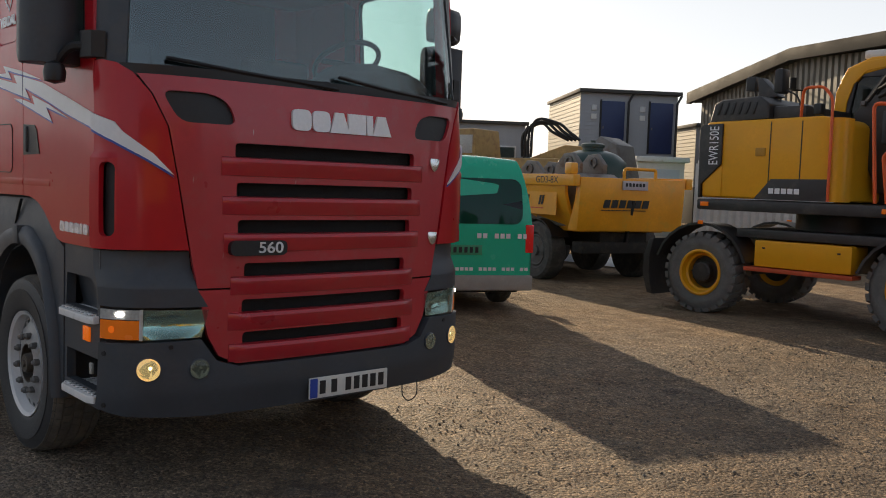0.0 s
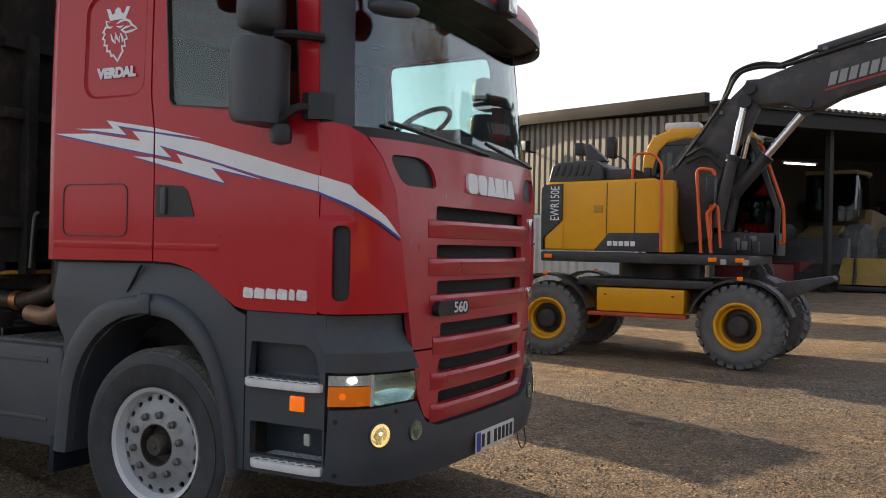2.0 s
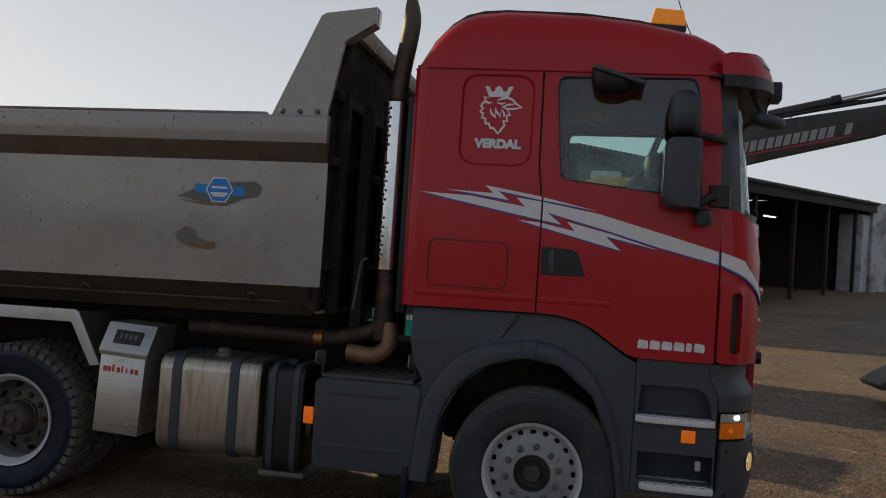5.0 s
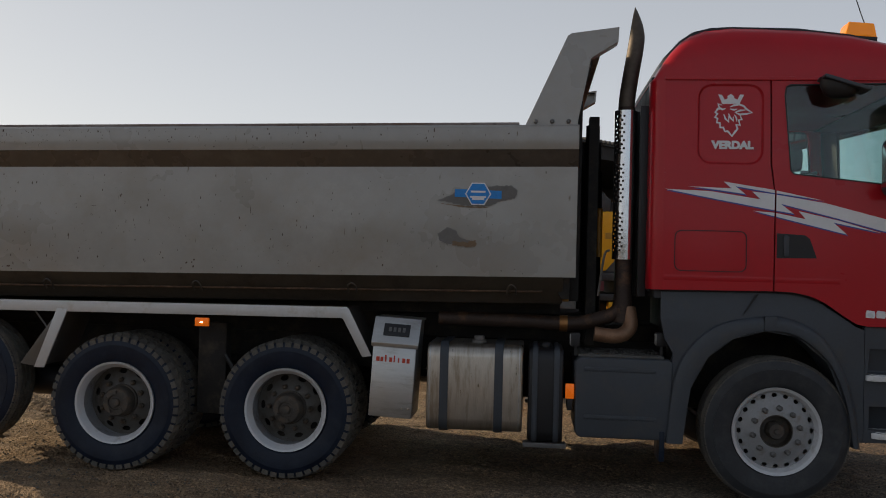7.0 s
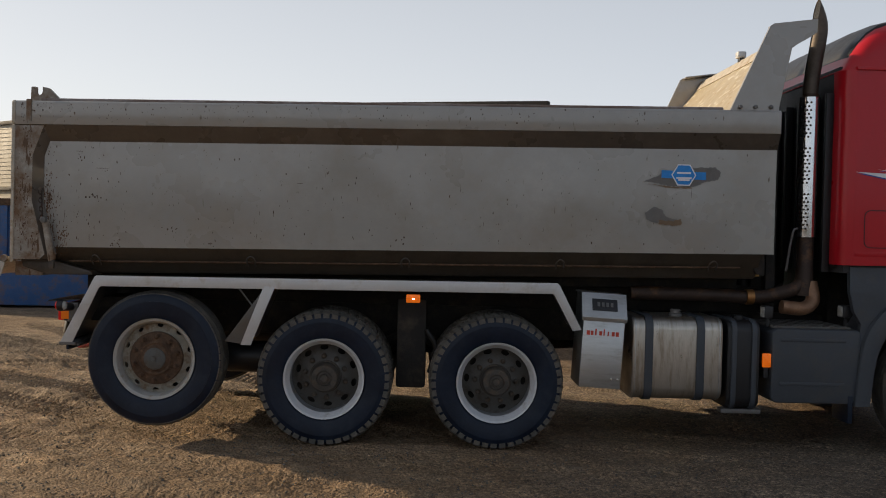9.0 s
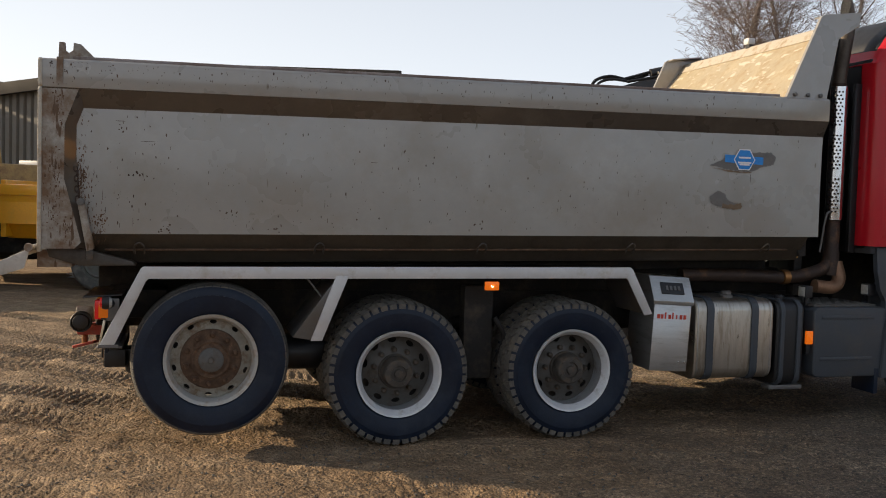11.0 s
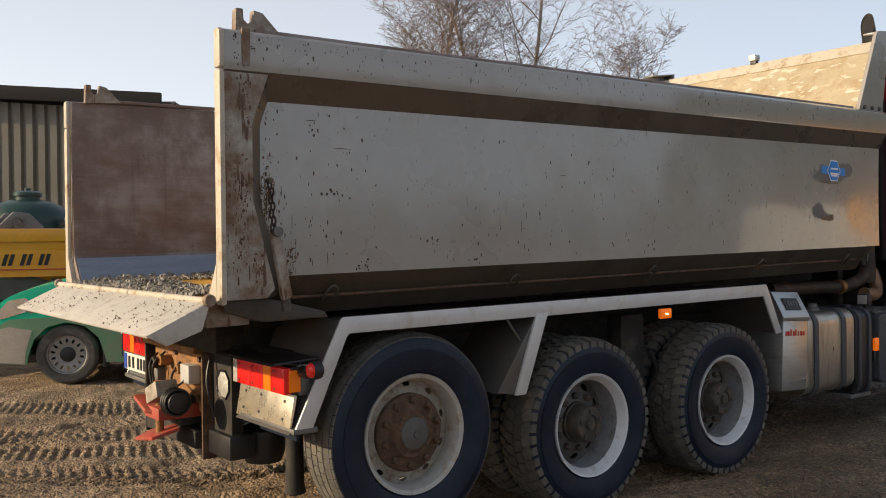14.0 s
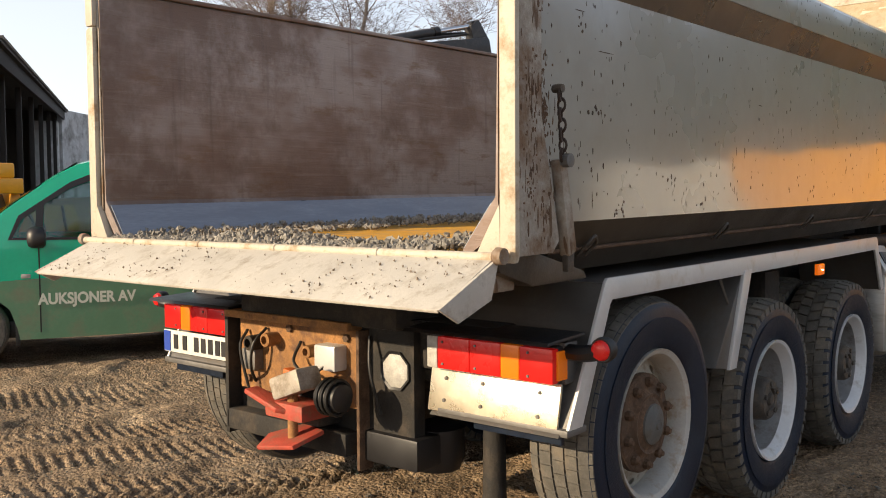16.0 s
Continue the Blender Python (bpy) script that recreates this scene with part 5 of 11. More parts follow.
    part("aerial", tube([(0.99, -0.55, 3.25), (0.80, -0.53, 3.65), (0.62, -0.50, 4.25)], 0.004, 6), HOSE, truck, "thin whip aerial")
    # inside of the cab
    ins = part("dashboard", prism([(1.24, 2.16), (1.0, 2.24), (0.78, 2.2), (0.72, 2.0), (0.80, 1.6), (1.2, 1.5)], "y", -1.1, 1.1, 0.03), SEAT, truck, "dark dashboard")
    part("instrument_binnacle", loft([[(x, y, z) for x, z in ((1.12, 2.2), (1.05, 2.2 + h * 0.75), (0.92, 2.2 + h), (0.80, 2.2 + h * 0.9), (0.76, 2.2))] for y, h in ((0.22, 0.10), (0.34, 0.20), (0.62, 0.24), (0.92, 0.21), (1.04, 0.10))]), SEAT, ins, "dark instrument binnacle")
    part("cab_floor", box(-0.88, 1.2, -1.16, 1.16, 1.45, 1.55, 0.01), SEAT, truck)
    part("headliner", box(-0.86, 1.0, -1.1, 1.1, 3.08, 3.10, 0.005), SEAT, truck)
    for y in (-0.62, 0.62):
        st = part("cab_seat", box(-0.25, 0.3, y - 0.27, y + 0.27, 1.85, 2.0, 0.05, 3), SEAT, truck, "dark driver seat" if y > 0 else "dark passenger seat")
        part("seat_back", box(-0.32, -0.18, y - 0.26, y + 0.26, 1.95, 2.55, 0.05, 3), SEAT, st)
        part("seat_base", box(-0.1, 0.2, y - 0.2, y + 0.2, 1.5, 1.87, 0.03), SEAT, st)
    q = lathe([(0.225 + 0.018 * math.cos(a * math.pi / 4), 0.018 * math.sin(a * math.pi / 4)) for a in range(8)], 40, "z", Matrix.Translation((0.60, 0.66, 2.47)) @ Matrix.Rotation(radians(-32), 4, "Y"), closed=True)
    sw = part("steering_wheel", q, BLACK, truck, "black steering wheel")
    part("spokes", box(-0.2, 0.2, -0.02, 0.02, -0.02, 0.0, 0.006, m=Matrix.Translation((0.60, 0.66, 2.47)) @ Matrix.Rotation(radians(-32), 4, "Y") @ Matrix.Rotation(radians(90), 4, "Z")), BLACK, sw)
    part("steering_column", tube([(0.61, 0.66, 2.45), (0.84, 0.66, 2.0)], 0.04, 10), BLACK, sw)


def truck_mirrors():
    for sg in (-1, 1):
        ms = part("door_mirror", loft([[(0.80 + (x - 0.74) * 0.86, sg * (y - 0.10), z) for x, y in ((0.60 + i, 1.36), (0.66 + i, 1.30), (0.80, 1.30), (0.84, 1.36), (0.86, 1.46), (0.84, 1.56), (0.76, 1.60), (0.64 + i, 1.585), (0.60 + i, 1.56))] for z, i in ((2.22, 0.05), (2.235, 0.02), (2.27, 0.0), (2.45, 0.0), (2.58, 0.0), (2.615, 0.015), (2.63, 0.04))]), PLASTIC, truck, "large dark grey door mirror", sharp=70)
        part("upper_mirror", loft([[(0.80 + (x - 0.74) * 0.86, sg * (y - 0.10), z) for x, y in ((0.62 + i, 1.37), (0.68, 1.33 + i), (0.80 - i, 1.34), (0.84 - i, 1.46), (0.80 - i, 1.57), (0.68, 1.58 - i), (0.62 + i, 1.54))] for z, i in ((2.68, 0.04), (2.70, 0.01), (2.78, 0.0), (2.87, 0.005), (2.905, 0.03), (2.915, 0.06))]), PLASTIC, ms, sharp=70)
        part("mirror_glass", box(0.676, 0.68, sg * 1.36 - 0.085, sg * 1.36 + 0.085, 2.28, 2.58, 0.001), CHROME, ms)
        for z, z2 in ((2.665, 2.66), (2.21, 2.30)):
            part("mirror_arm", tube([(0.86, sg * 1.34, z), (0.97, sg * 1.30, z2), (1.05, sg * 1.20, z2)], 0.024, 8), BLACK, ms)
        part("arm_foot", loft([[(x, sg * y, z) for x, y in ((0.97, 1.20), (0.975, 1.265), (1.02, 1.275), (1.09, 1.25), (1.11, 1.185))] for z in (2.25, 2.27, 2.36, 2.38)]), BLACK, ms)
        part("mirror_knuckle", lathe([(0.0, 2.10), (0.05, 2.115), (0.055, 2.16), (0.045, 2.20), (0.0, 2.22)], 16, "z", Matrix.Translation((0.93, sg * 1.37, 0.01))), BLACK, ms)
        # kerb mirror above the door window
        if sg < 0:
            m = Matrix.Translation((0.385, -1.30, 3.005)) @ Matrix.Rotation(radians(17), 4, "Y")
            km = part("kerb_mirror", box(-0.165, 0.165, -0.13, 0.06, -0.014, 0.014, 0.012, 3, m=m), PLASTIC, truck, "dark grey kerb-view mirror")
            part("kerb_mirror_dish", loft([[(0.355 + r * math.cos(a) * 0.95, -1.33 + 0.5 * r * math.sin(a), z + 0.05 - 0.25 * r * math.cos(a) * (z - 2.87) / 0.115) for a in [i * math.pi / 8 for i in range(16)]] for z, r in ((2.975, 0.145), (2.925, 0.14), (2.875, 0.11), (2.855, 0.05))]), BLACK, km, sharp=60)
            part("kerb_mirror_stem", box(0.30, 0.42, -1.30, -1.19, 2.97, 3.05, 0.015), BLACK, km)
    # front mirror under the visor
    m = Matrix.Translation((1.33, -1.0, 2.825)) @ Matrix.Rotation(radians(-38), 4, "Z") @ Matrix.Rotation(radians(14), 4, "Y")
    fm = part("front_mirror", loft([[m @ Vector((0.10 * r * math.cos(a), 0.135 * r * math.sin(a), 0.62 * z)) for a in [i * math.pi / 8 for i in range(16)]] for z, r in ((-0.07, 0.3), (-0.06, 0.75), (-0.02, 1.0), (0.03, 1.0), (0.06, 0.8), (0.07, 0.4))]), PLASTIC, truck, "round dark grey front mirror", sharp=70)
    part("front_mirror_arm", tube([(1.31, -0.98, 2.85), (1.22, -1.0, 3.02)], 0.02, 8), BLACK, fm)


def arch(sg):
    """Grey wheel-arch cover and steps on one side."""
    out = [(-0.83, 1.50), (-0.835, 1.30), (-0.80, 1.15), (-0.74, 1.05), (-0.76, 0.86), (-0.79, 0.41), (-0.66, 0.41), (-0.61, 0.80), (-0.49, 1.03), (-0.31, 1.17), (-0.09, 1.23), (0.13, 1.20), (0.35, 1.02), (0.47, 0.72), (0.52, 0.46), (0.60, 0.46), (0.60, 1.26), (0.54, 1.285), (0.43, 1.36), (0.30, 1.445), (0.20, 1.482), (0.08, 1.505), (-0.05, 1.51)]
    f = lambda u, v, d: (u, sg * (1.205 - d - 0.03 * max(0, (v - 1.3) / 0.2)), v)
    w = part("arch_cover", plate(out, [], f, 0.05, (), (1.3, 1.4)), PLASTIC, truck, "grey plastic wheel-arch cover")
    # raised lip round the wheel
    o = [(-0.79, 0.40), (-0.745, 0.84), (-0.65, 1.08), (-0.45, 1.265), (-0.17, 1.335), (0.08, 1.335), (0.31, 1.21), (0.46, 0.96), (0.54, 0.70), (0.575, 0.42)]
    i = [(-0.66, 0.40), (-0.61, 0.80), (-0.49, 1.03), (-0.31, 1.17), (-0.09, 1.23), (0.13, 1.20), (0.35, 1.02), (0.46, 0.78), (0.50, 0.60), (0.525, 0.42)]
    so, si = smooth_path([(a, b, 0) for a, b in o], 3), smooth_path([(a, b, 0) for a, b in i], 3)
    secs = []
    for a, b in zip(so, si):
        c = a.lerp(b, 0.45)
        secs.append([(a.x, sg * 1.195, a.y), (a.x * 0.8 + c.x * 0.2, sg * 1.235, a.y * 0.8 + c.y * 0.2), (c.x, sg * 1.255, c.y), (b.x * 0.9 + c.x * 0.1, sg * 1.245, b.y * 0.9 + c.y * 0.1), (b.x, sg * 1.20, b.y), (b.x, sg * 0.86, b.y), (a.x, sg * 0.86, a.y)])
    part("arch_lip", loft(secs), PLASTIC, w, "rounded grey arch lip", sharp=50)
    part("arch_clip", box(-0.11, -0.02, sg * 1.21, sg * 1.262, 1.235, 1.345, 0.01) if sg > 0 else box(-0.11, -0.02, -1.262, -1.21, 1.235, 1.345, 0.01), PLASTIC, w)
    part("cover_groove", prism([(-0.25, 1.345), (-0.245, 1.345), (-0.14, 1.50), (-0.155, 1.50)], "y", sg * 1.19, sg * 1.2065), INK, w)
    # step well
    st = part("step_unit", plate([(0.605, 0.46), (0.605, 1.285), (1.10, 1.285), (1.10, 0.46)], [[(0.625, 0.955), (0.64, 1.13), (0.98, 1.13), (1.04, 1.09), (1.075, 0.955)], [(0.64, 0.55), (0.64, 0.72), (1.09, 0.72), (1.09, 0.55)]], lambda u, v, d: (u, sg * (1.20 - d), v), 0.05), PLASTIC, truck, "grey plastic step unit below the door")
    part("step_recess", prism([(1.0, 0.47), (1.03, 0.75), (1.17, 0.77), (1.17, 0.90), (1.10, 0.96), (1.165, 1.22), (0.95, 1.22), (0.95, 0.47)], "x", 0.6, 1.115, 0.01, m=Matrix.Diagonal((1, sg, 1, 1))), PLASTIC, st, "grey step well")
    for z, x0, x1 in ((0.925, 0.605, 1.09), (0.515, 0.65, 1.10)):
        q = prism([(x0, 1.0), (x0 + 0.01, 1.22), (x0 + 0.05, 1.25), (x1 - 0.05, 1.25), (x1, 1.23), (x1, 1.0)], "z", z - 0.022, z + 0.018, 0.006, m=Matrix.Diagonal((1, sg, 1, 1)))
        tr = part("step_tread", q, STEP, st, "light grey step tread with a diamond lattice")
        part("step_grid", prism([(x0 + 0.03, 1.03), (x0 + 0.03, 1.225), (x1 - 0.03, 1.225), (x1 - 0.03, 1.03)], "z", z + 0.016, z + 0.0195, m=Matrix.Diagonal((1, sg, 1, 1))), PLASTIC, tr, "dark openings of the tread")
        g = B()
        for way in (1, -1):
            for k in range(-4, 9):
                ax = x0 + 0.03 + k * 0.055 + (0.0 if way > 0 else 0.22)
                ends = [(ax + way * 0.22 * t, 1.03 + 0.195 * t) for t in (0.0, 1.0)]
                ts = sorted(max(0.0, min(1.0, (lim - ends[0][0]) / (ends[1][0] - ends[0][0]))) for lim in (x0 + 0.03, x1 - 0.03))
                if ts[1] - ts[0] < 0.05:
                    continue
                p0, p1 = [Vector((ends[0][0] + way * 0.22 * t, 1.03 + 0.195 * t)) for t in ts]
                n_ = Vector((-(p1 - p0).y, (p1 - p0).x)).normalized() * 0.006
                prism([tuple(p0 - n_), tuple(p1 - n_), tuple(p1 + n_), tuple(p0 + n_)], "z", z + 0.019, z + 0.024 + 0.0004 * way, m=Matrix.Diagonal((1, sg, 1, 1)), bm=g)
        tagged(part("tread_lattice", g, STEP, tr), kind="stuff")
    a, b = sorted((sg * 1.195, sg * 1.212))
    part("side_marker", box(0.895, 0.98, a, b, 0.795, 0.872, 0.006), AMBERLIT, st, "amber side marker")
    part("step_light", box(0.985, 1.02, a, b, 0.63, 0.69, 0.008), LENSWHITE, st)


def truck_lower():
    for sg in (-1, 1):
        arch(sg)
    part("chassis_rail", box(-7.0, 1.0, -0.43, -0.33, 0.78, 1.06, 0.01), DARK, truck, "dirty steel chassis rail")
    part("chassis_rail", box(-7.0, 1.0, 0.33, 0.43, 0.78, 1.06, 0.01), DARK, truck, "dirty steel chassis rail")
    part("engine_block", box(-0.7, 1.1, -0.5, 0.5, 0.55, 1.45, 0.05), DARK, truck)
    part("front_underside", box(0.75, 1.25, -1.0, 1.0, 0.5, 1.2, 0.05), BLACK, truck)
    part("gearbox", box(-2.2, -0.7, -0.28, 0.28, 0.55, 1.2, 0.06), DARK, truck)
    for x, z in ((0, 0.51), (-3.62, 0.52), (-4.97, 0.52), (-6.30, 0.65)):
        q = tube([(x, -0.95, z), (x, 0.95, z)], 0.075, 14)
        if x < -1:
            lathe([(0.0, -0.16), (0.16, -0.14), (0.22, 0), (0.16, 0.14), (0.0, 0.16)], 18, "x", Matrix.Translation((x, 0, z)), bm=q)
        part("axle", q, DARK, truck, "greasy axle beam")
    for sg in (-1, 1):
        part("leaf_spring", tube([(-3.2, sg * 0.55, 0.75), (-3.9, sg * 0.55, 0.68), (-4.3, sg * 0.55, 0.82), (-4.7, sg * 0.55, 0.68), (-5.4, sg * 0.55, 0.75)], 0.05, 8), DARK, truck)
        part("axle_bracket", box(-4.42, -4.18, sg * 0.9 - 0.07, sg * 0.9 + 0.07, 0.42, 1.15, 0.03), DARK, truck)
        part("rubber_hose", tube([(-4.15, sg * 0.95, 0.55), (-4.10, sg * 1.0, 0.75), (-4.18, sg * 1.0, 0.9)], 0.02, 8), HOSE, truck)
        part("air_tank", lathe([(0.0, -0.3), (0.1, -0.28), (0.13, -0.22), (0.13, 0.22), (0.1, 0.28), (0, 0.3)], 18, "x", Matrix.Translation((-5.65, sg * 0.75, 0.62))), BLACK, truck)
    part("prop_shaft", tube([(-2.2, 0, 0.75), (-5.0, 0, 0.6)], 0.06, 12), DARK, truck)
    part("subframe", box(-7.1, -1.3, -0.5, 0.5, 1.06, 1.28, 0.02), DARK, truck)


# ---- wheels ----
def tyre_mesh(R, W, r_in, kind, rubber=RUBBER):
    """Tyre of outer radius R and width W, middle at the origin, axle along y (outer side -y)."""
    h = W / 2
    prof = [(r_in, -h * 0.80), (r_in + 0.012, -h * 0.90), (r_in + 0.03, -h * 0.93), ((R + r_in) / 2 - 0.03, -h * 1.0), ((R + r_in) / 2 + 0.03, -h * 1.02), (R - 0.075, -h * 0.99), (R - 0.045, -h * 0.955), (R - 0.02, -h * 0.90), (R - 0.006, -h * 0.80), (R, -h * 0.55), (R, 0)]
    prof = prof + [(r, -y) for r, y in reversed(prof[:-1])]
    q = lathe(prof, 72, "y", closed=True)
    for f in q.faces:
        c = f.calc_center_median()
        f.material_index = 1 if math.hypot(c.x, c.z) > R - (0.005 if kind == "rib" else 0.009) else 0
    lugs = B()
    rows, n = {"lug": ((-0.36, -0.12, 0.12, 0.36), 46), "rib": ((-0.37, -0.185, 0.0, 0.185, 0.37), 60), "big": ((-0.27, 0.27), 26)}[kind]
    for k, ry in enumerate(rows):
        for i in range(n):
            a0 = 2 * math.pi * (i + (0.5 if k % 2 else 0)) / n
            if kind == "rib":
                da, wy, dep, sk = math.pi / n * 0.96, 0.082, 0.007, 0.0
            elif kind == "lug":
                da, wy, dep, sk = math.pi / n * (0.74 if k in (0, 3) else 0.8), 0.105 if k in (1, 2) else 0.12, 0.016, 0.25
            else:
                da, wy, dep, sk = math.pi / n * 0.70, 0.25, 0.035, 0.6
            v = []
            for rr in (R - 0.02, R + dep):
                for sa, sy in ((-1, -1), (1, -1), (1, 1), (-1, 1)):
                    tp = 0.93 if rr > R else 1.0
                    y = (ry + sy * wy * tp) * W
                    a = a0 + sa * da * tp + sk * da * (sy if ry < 0 else -sy)
                    r2 = rr - (0.02 if abs(y) > h * 0.85 else 0)
                    v.append(lugs.verts.new((r2 * math.cos(a), y, r2 * math.sin(a))))
            for ids in ((4, 5, 6, 7), (0, 1, 5, 4), (1, 2, 6, 5), (2, 3, 7, 6), (3, 0, 4, 7)):
                lugs.faces.new([v[j] for j in ids])
    return mesh_of(q, "tyre", [rubber, TREAD], 40), mesh_of(lugs, "tyre_tread", TREAD, 40)


def ring_of(n, r, f, start=0.0):
    for i in range(n):
        a = 2 * math.pi * (i + start) / n
        f(r * math.cos(a), r * math.sin(a), a)


def disc_with_holes(r0, r1, y0, y1, n, rc, a_r, b_r, seg=10):
    """Dished wheel disc with n hand holes on the circle rc."""
    outer = [(r1 * math.cos(2 * math.pi * i / 60), r1 * math.sin(2 * math.pi * i / 60)) for i in range(60)]
    inner = [(r0 * math.cos(2 * math.pi * i / 40), r0 * math.sin(2 * math.pi * i / 40)) for i in range(40)]
    holes = [inner]

    def hole(x, z, a):
        holes.append([(x + a_r * math.cos(t) * math.cos(a) - b_r * math.sin(t) * math.sin(a), z + a_r * math.cos(t) * math.sin(a) + b_r * math.sin(t) * math.cos(a)) for t in [2 * math.pi * j / seg for j in range(seg)]])
    ring_of(n, rc, hole, 0.5)

    def f(u, v, d):
        r = math.hypot(u, v)
        t = max(0.0, min(1.0, (r - r0) / (r1 - r0)))
        return (u, y0 + (y1 - y0) * t * t * (3 - 2 * t) + d, v)
    return plate(outer, holes, f, 0.012, arange(-r1, r1, r1 / 5)[1:-1], arange(-r1, r1, r1 / 5)[1:-1])


def make_wheel_meshes(kind):
    """Meshes of a wheel with the outer face towards -y: list of (name, mesh, label)."""
    out = []
    R = 0.305
    if kind == "drive":
        q = lathe([(R - 0.028, 0.13), (R - 0.03, -0.02), (R - 0.035, -0.09), (R - 0.015, -0.125), (R - 0.004, -0.14), (R + 0.012, -0.146), (R + 0.012, -0.13), (R - 0.004, -0.12), (R - 0.02, 0.13)], 60, "y", closed=True)
        # faces deep in the dish take the copy with shade in its colour
        for f in q.faces:
            f.material_index = 1 if f.calc_center_median().y > -0.10 else 0
        out.append(("rim", mesh_of(q, "rim", [SILVER, BARREL]), "pale grey deep-dish rim"))
        out.append(("wheel_disc", mesh_of(disc_with_holes(0.11, R - 0.026, -0.005, 0.06, 10, 0.228, 0.021, 0.034), "wheel_disc", DISC), "dusty steel wheel disc"))
        q = lathe([(0.135, 0.04), (0.128, -0.02), (0.12, -0.025), (0.112, -0.10), (0.10, -0.118), (0.06, -0.122), (0.055, -0.11), (0.035, -0.112), (0.03, -0.128), (0.0, -0.13)], 36, "y")
        ring_of(5, 0.082, lambda x, z, a: lathe([(0.014, -0.11), (0.014, -0.13), (0.0, -0.13)], 8, "y", Matrix.Translation((x, 0, z)), bm=q), 0.2)
        out.append(("hub", mesh_of(q, "hub", HUBDARK), "greasy brown hub"))
        nut_y, nr = 0.0, 0.165
    elif kind == "front":
        q = lathe([(R - 0.02, 0.13), (R - 0.02, -0.06), (R - 0.03, -0.09), (R - 0.01, -0.135), (R + 0.012, -0.146), (R + 0.012, -0.13), (R - 0.002, -0.12), (R - 0.01, 0.13)], 60, "y", closed=True)
        out.append(("rim", mesh_of(q, "rim", SILVER), "silver steel rim"))
        out.append(("wheel_disc", mesh_of(disc_with_holes(0.118, R - 0.018, -0.128, -0.088, 20, 0.256, 0.015, 0.020), "wheel_disc", FRONTDISC), "silver front wheel disc"))
        q = lathe([(0.125, -0.05), (0.119, -0.127), (0.112, -0.127), (0.108, -0.03), (0.066, -0.025), (0.060, -0.13), (0.052, -0.145), (0.022, -0.144), (0.018, -0.155), (0.0, -0.155)], 36, "y")
        out.append(("hub", mesh_of(q, "hub", HUBDARK), "dark greasy hub"))
        nut_y, nr = -0.122, 0.168
    else:
        q = lathe([(R - 0.02, 0.13), (R - 0.022, -0.02), (R - 0.03, -0.09), (R - 0.01, -0.135), (R + 0.012, -0.146), (R + 0.012, -0.13), (R - 0.002, -0.12), (R - 0.01, 0.13)], 60, "y", closed=True)
        out.append(("rim", mesh_of(q, "rim", TAGRIM), "worn dusty rim"))
        out.append(("wheel_disc", mesh_of(disc_with_holes(0.12, R - 0.022, -0.088, -0.03, 10, 0.254, 0.015, 0.024), "wheel_disc", TAGDISC), "rust-stained wheel disc"))
        q = lathe([(0.208, -0.04), (0.208, -0.082), (0.20, -0.09), (0.145, -0.098), (0.14, -0.10), (0.125, -0.118), (0.11, -0.112), (0.085, -0.125), (0.05, -0.14), (0.02, -0.145), (0.016, -0.15), (0.0, -0.15)], 36, "y")
        out.append(("hub", mesh_of(q, "hub", HUBRUST), "rusty hub with a grey cap"))
        out.append(("hub_cap", mesh_of(lathe([(0.088, -0.118), (0.084, -0.132), (0.05, -0.146), (0.022, -0.150), (0.018, -0.157), (0.0, -0.157)], 30, "y"), "hub_cap", RIMDARK), "dull grey hub cap"))
        nut_y, nr = -0.093, 0.172
    back = {"drive": 0.10, "front": -0.03, "tag": 0.03}[kind]
    out.append(("brake_drum", mesh_of(lathe([(R - 0.03, back + 0.03), (R - 0.035, back), (0.12, back + 0.005), (0.10, back + 0.03)], 40, "y", closed=True), "brake_drum", DARK), "dark brake drum behind the hand holes"))
    nut = mesh_of(lathe([(0.021, 0.01), (0.021, -0.02), (0.014, -0.026), (0.011, -0.034), (0.0, -0.035)], 8, "y"), "wheel_nut", NUT if kind == "front" else (HUBDARK if kind == "drive" else HUBRUST))
    ring_of(10, nr, lambda x, z, a: out.append(("wheel_nut", nut, "", Matrix.Translation((x, nut_y, z)))), 0.5)
    return out


T_LUG = tyre_mesh(0.518, 0.30, 0.315, "lug")
T_RIB = tyre_mesh(0.525, 0.315, 0.315, "rib")
T_FRONT = tyre_mesh(0.525, 0.315, 0.315, "rib", mat("grey_front_tyre", (0.026, 0.029, 0.034), rough=0.6, var=0.25, scale=6, bump=0.05, bscale=90, dirt=(0.045, 0.046, 0.047), dirt_amt=0.4, dirt_scale=6))
WM = {k: make_wheel_meshes(k) for k in ("drive", "front", "tag")}


def put_wheel(kind, x, y, z, sg, spin, lab, steer=0.0):
    m = Matrix.Translation((x, y, z)) @ Matrix.Rotation(radians(180 if sg > 0 else 0) + radians(steer), 4, "Z") @ Matrix.Rotation(radians(spin), 4, "Y")
    tyre = {"drive": T_LUG, "front": T_FRONT, "tag": T_RIB}[kind]
    w = part("wheel", tyre[0], None, truck, lab, at=m)
    tagged(part("tyre_tread", tyre[1], None, w), kind="stuff")
    for nm, me, lb, *at in WM[kind]:
        part(nm, me, None, w, lb, *at)
    return w


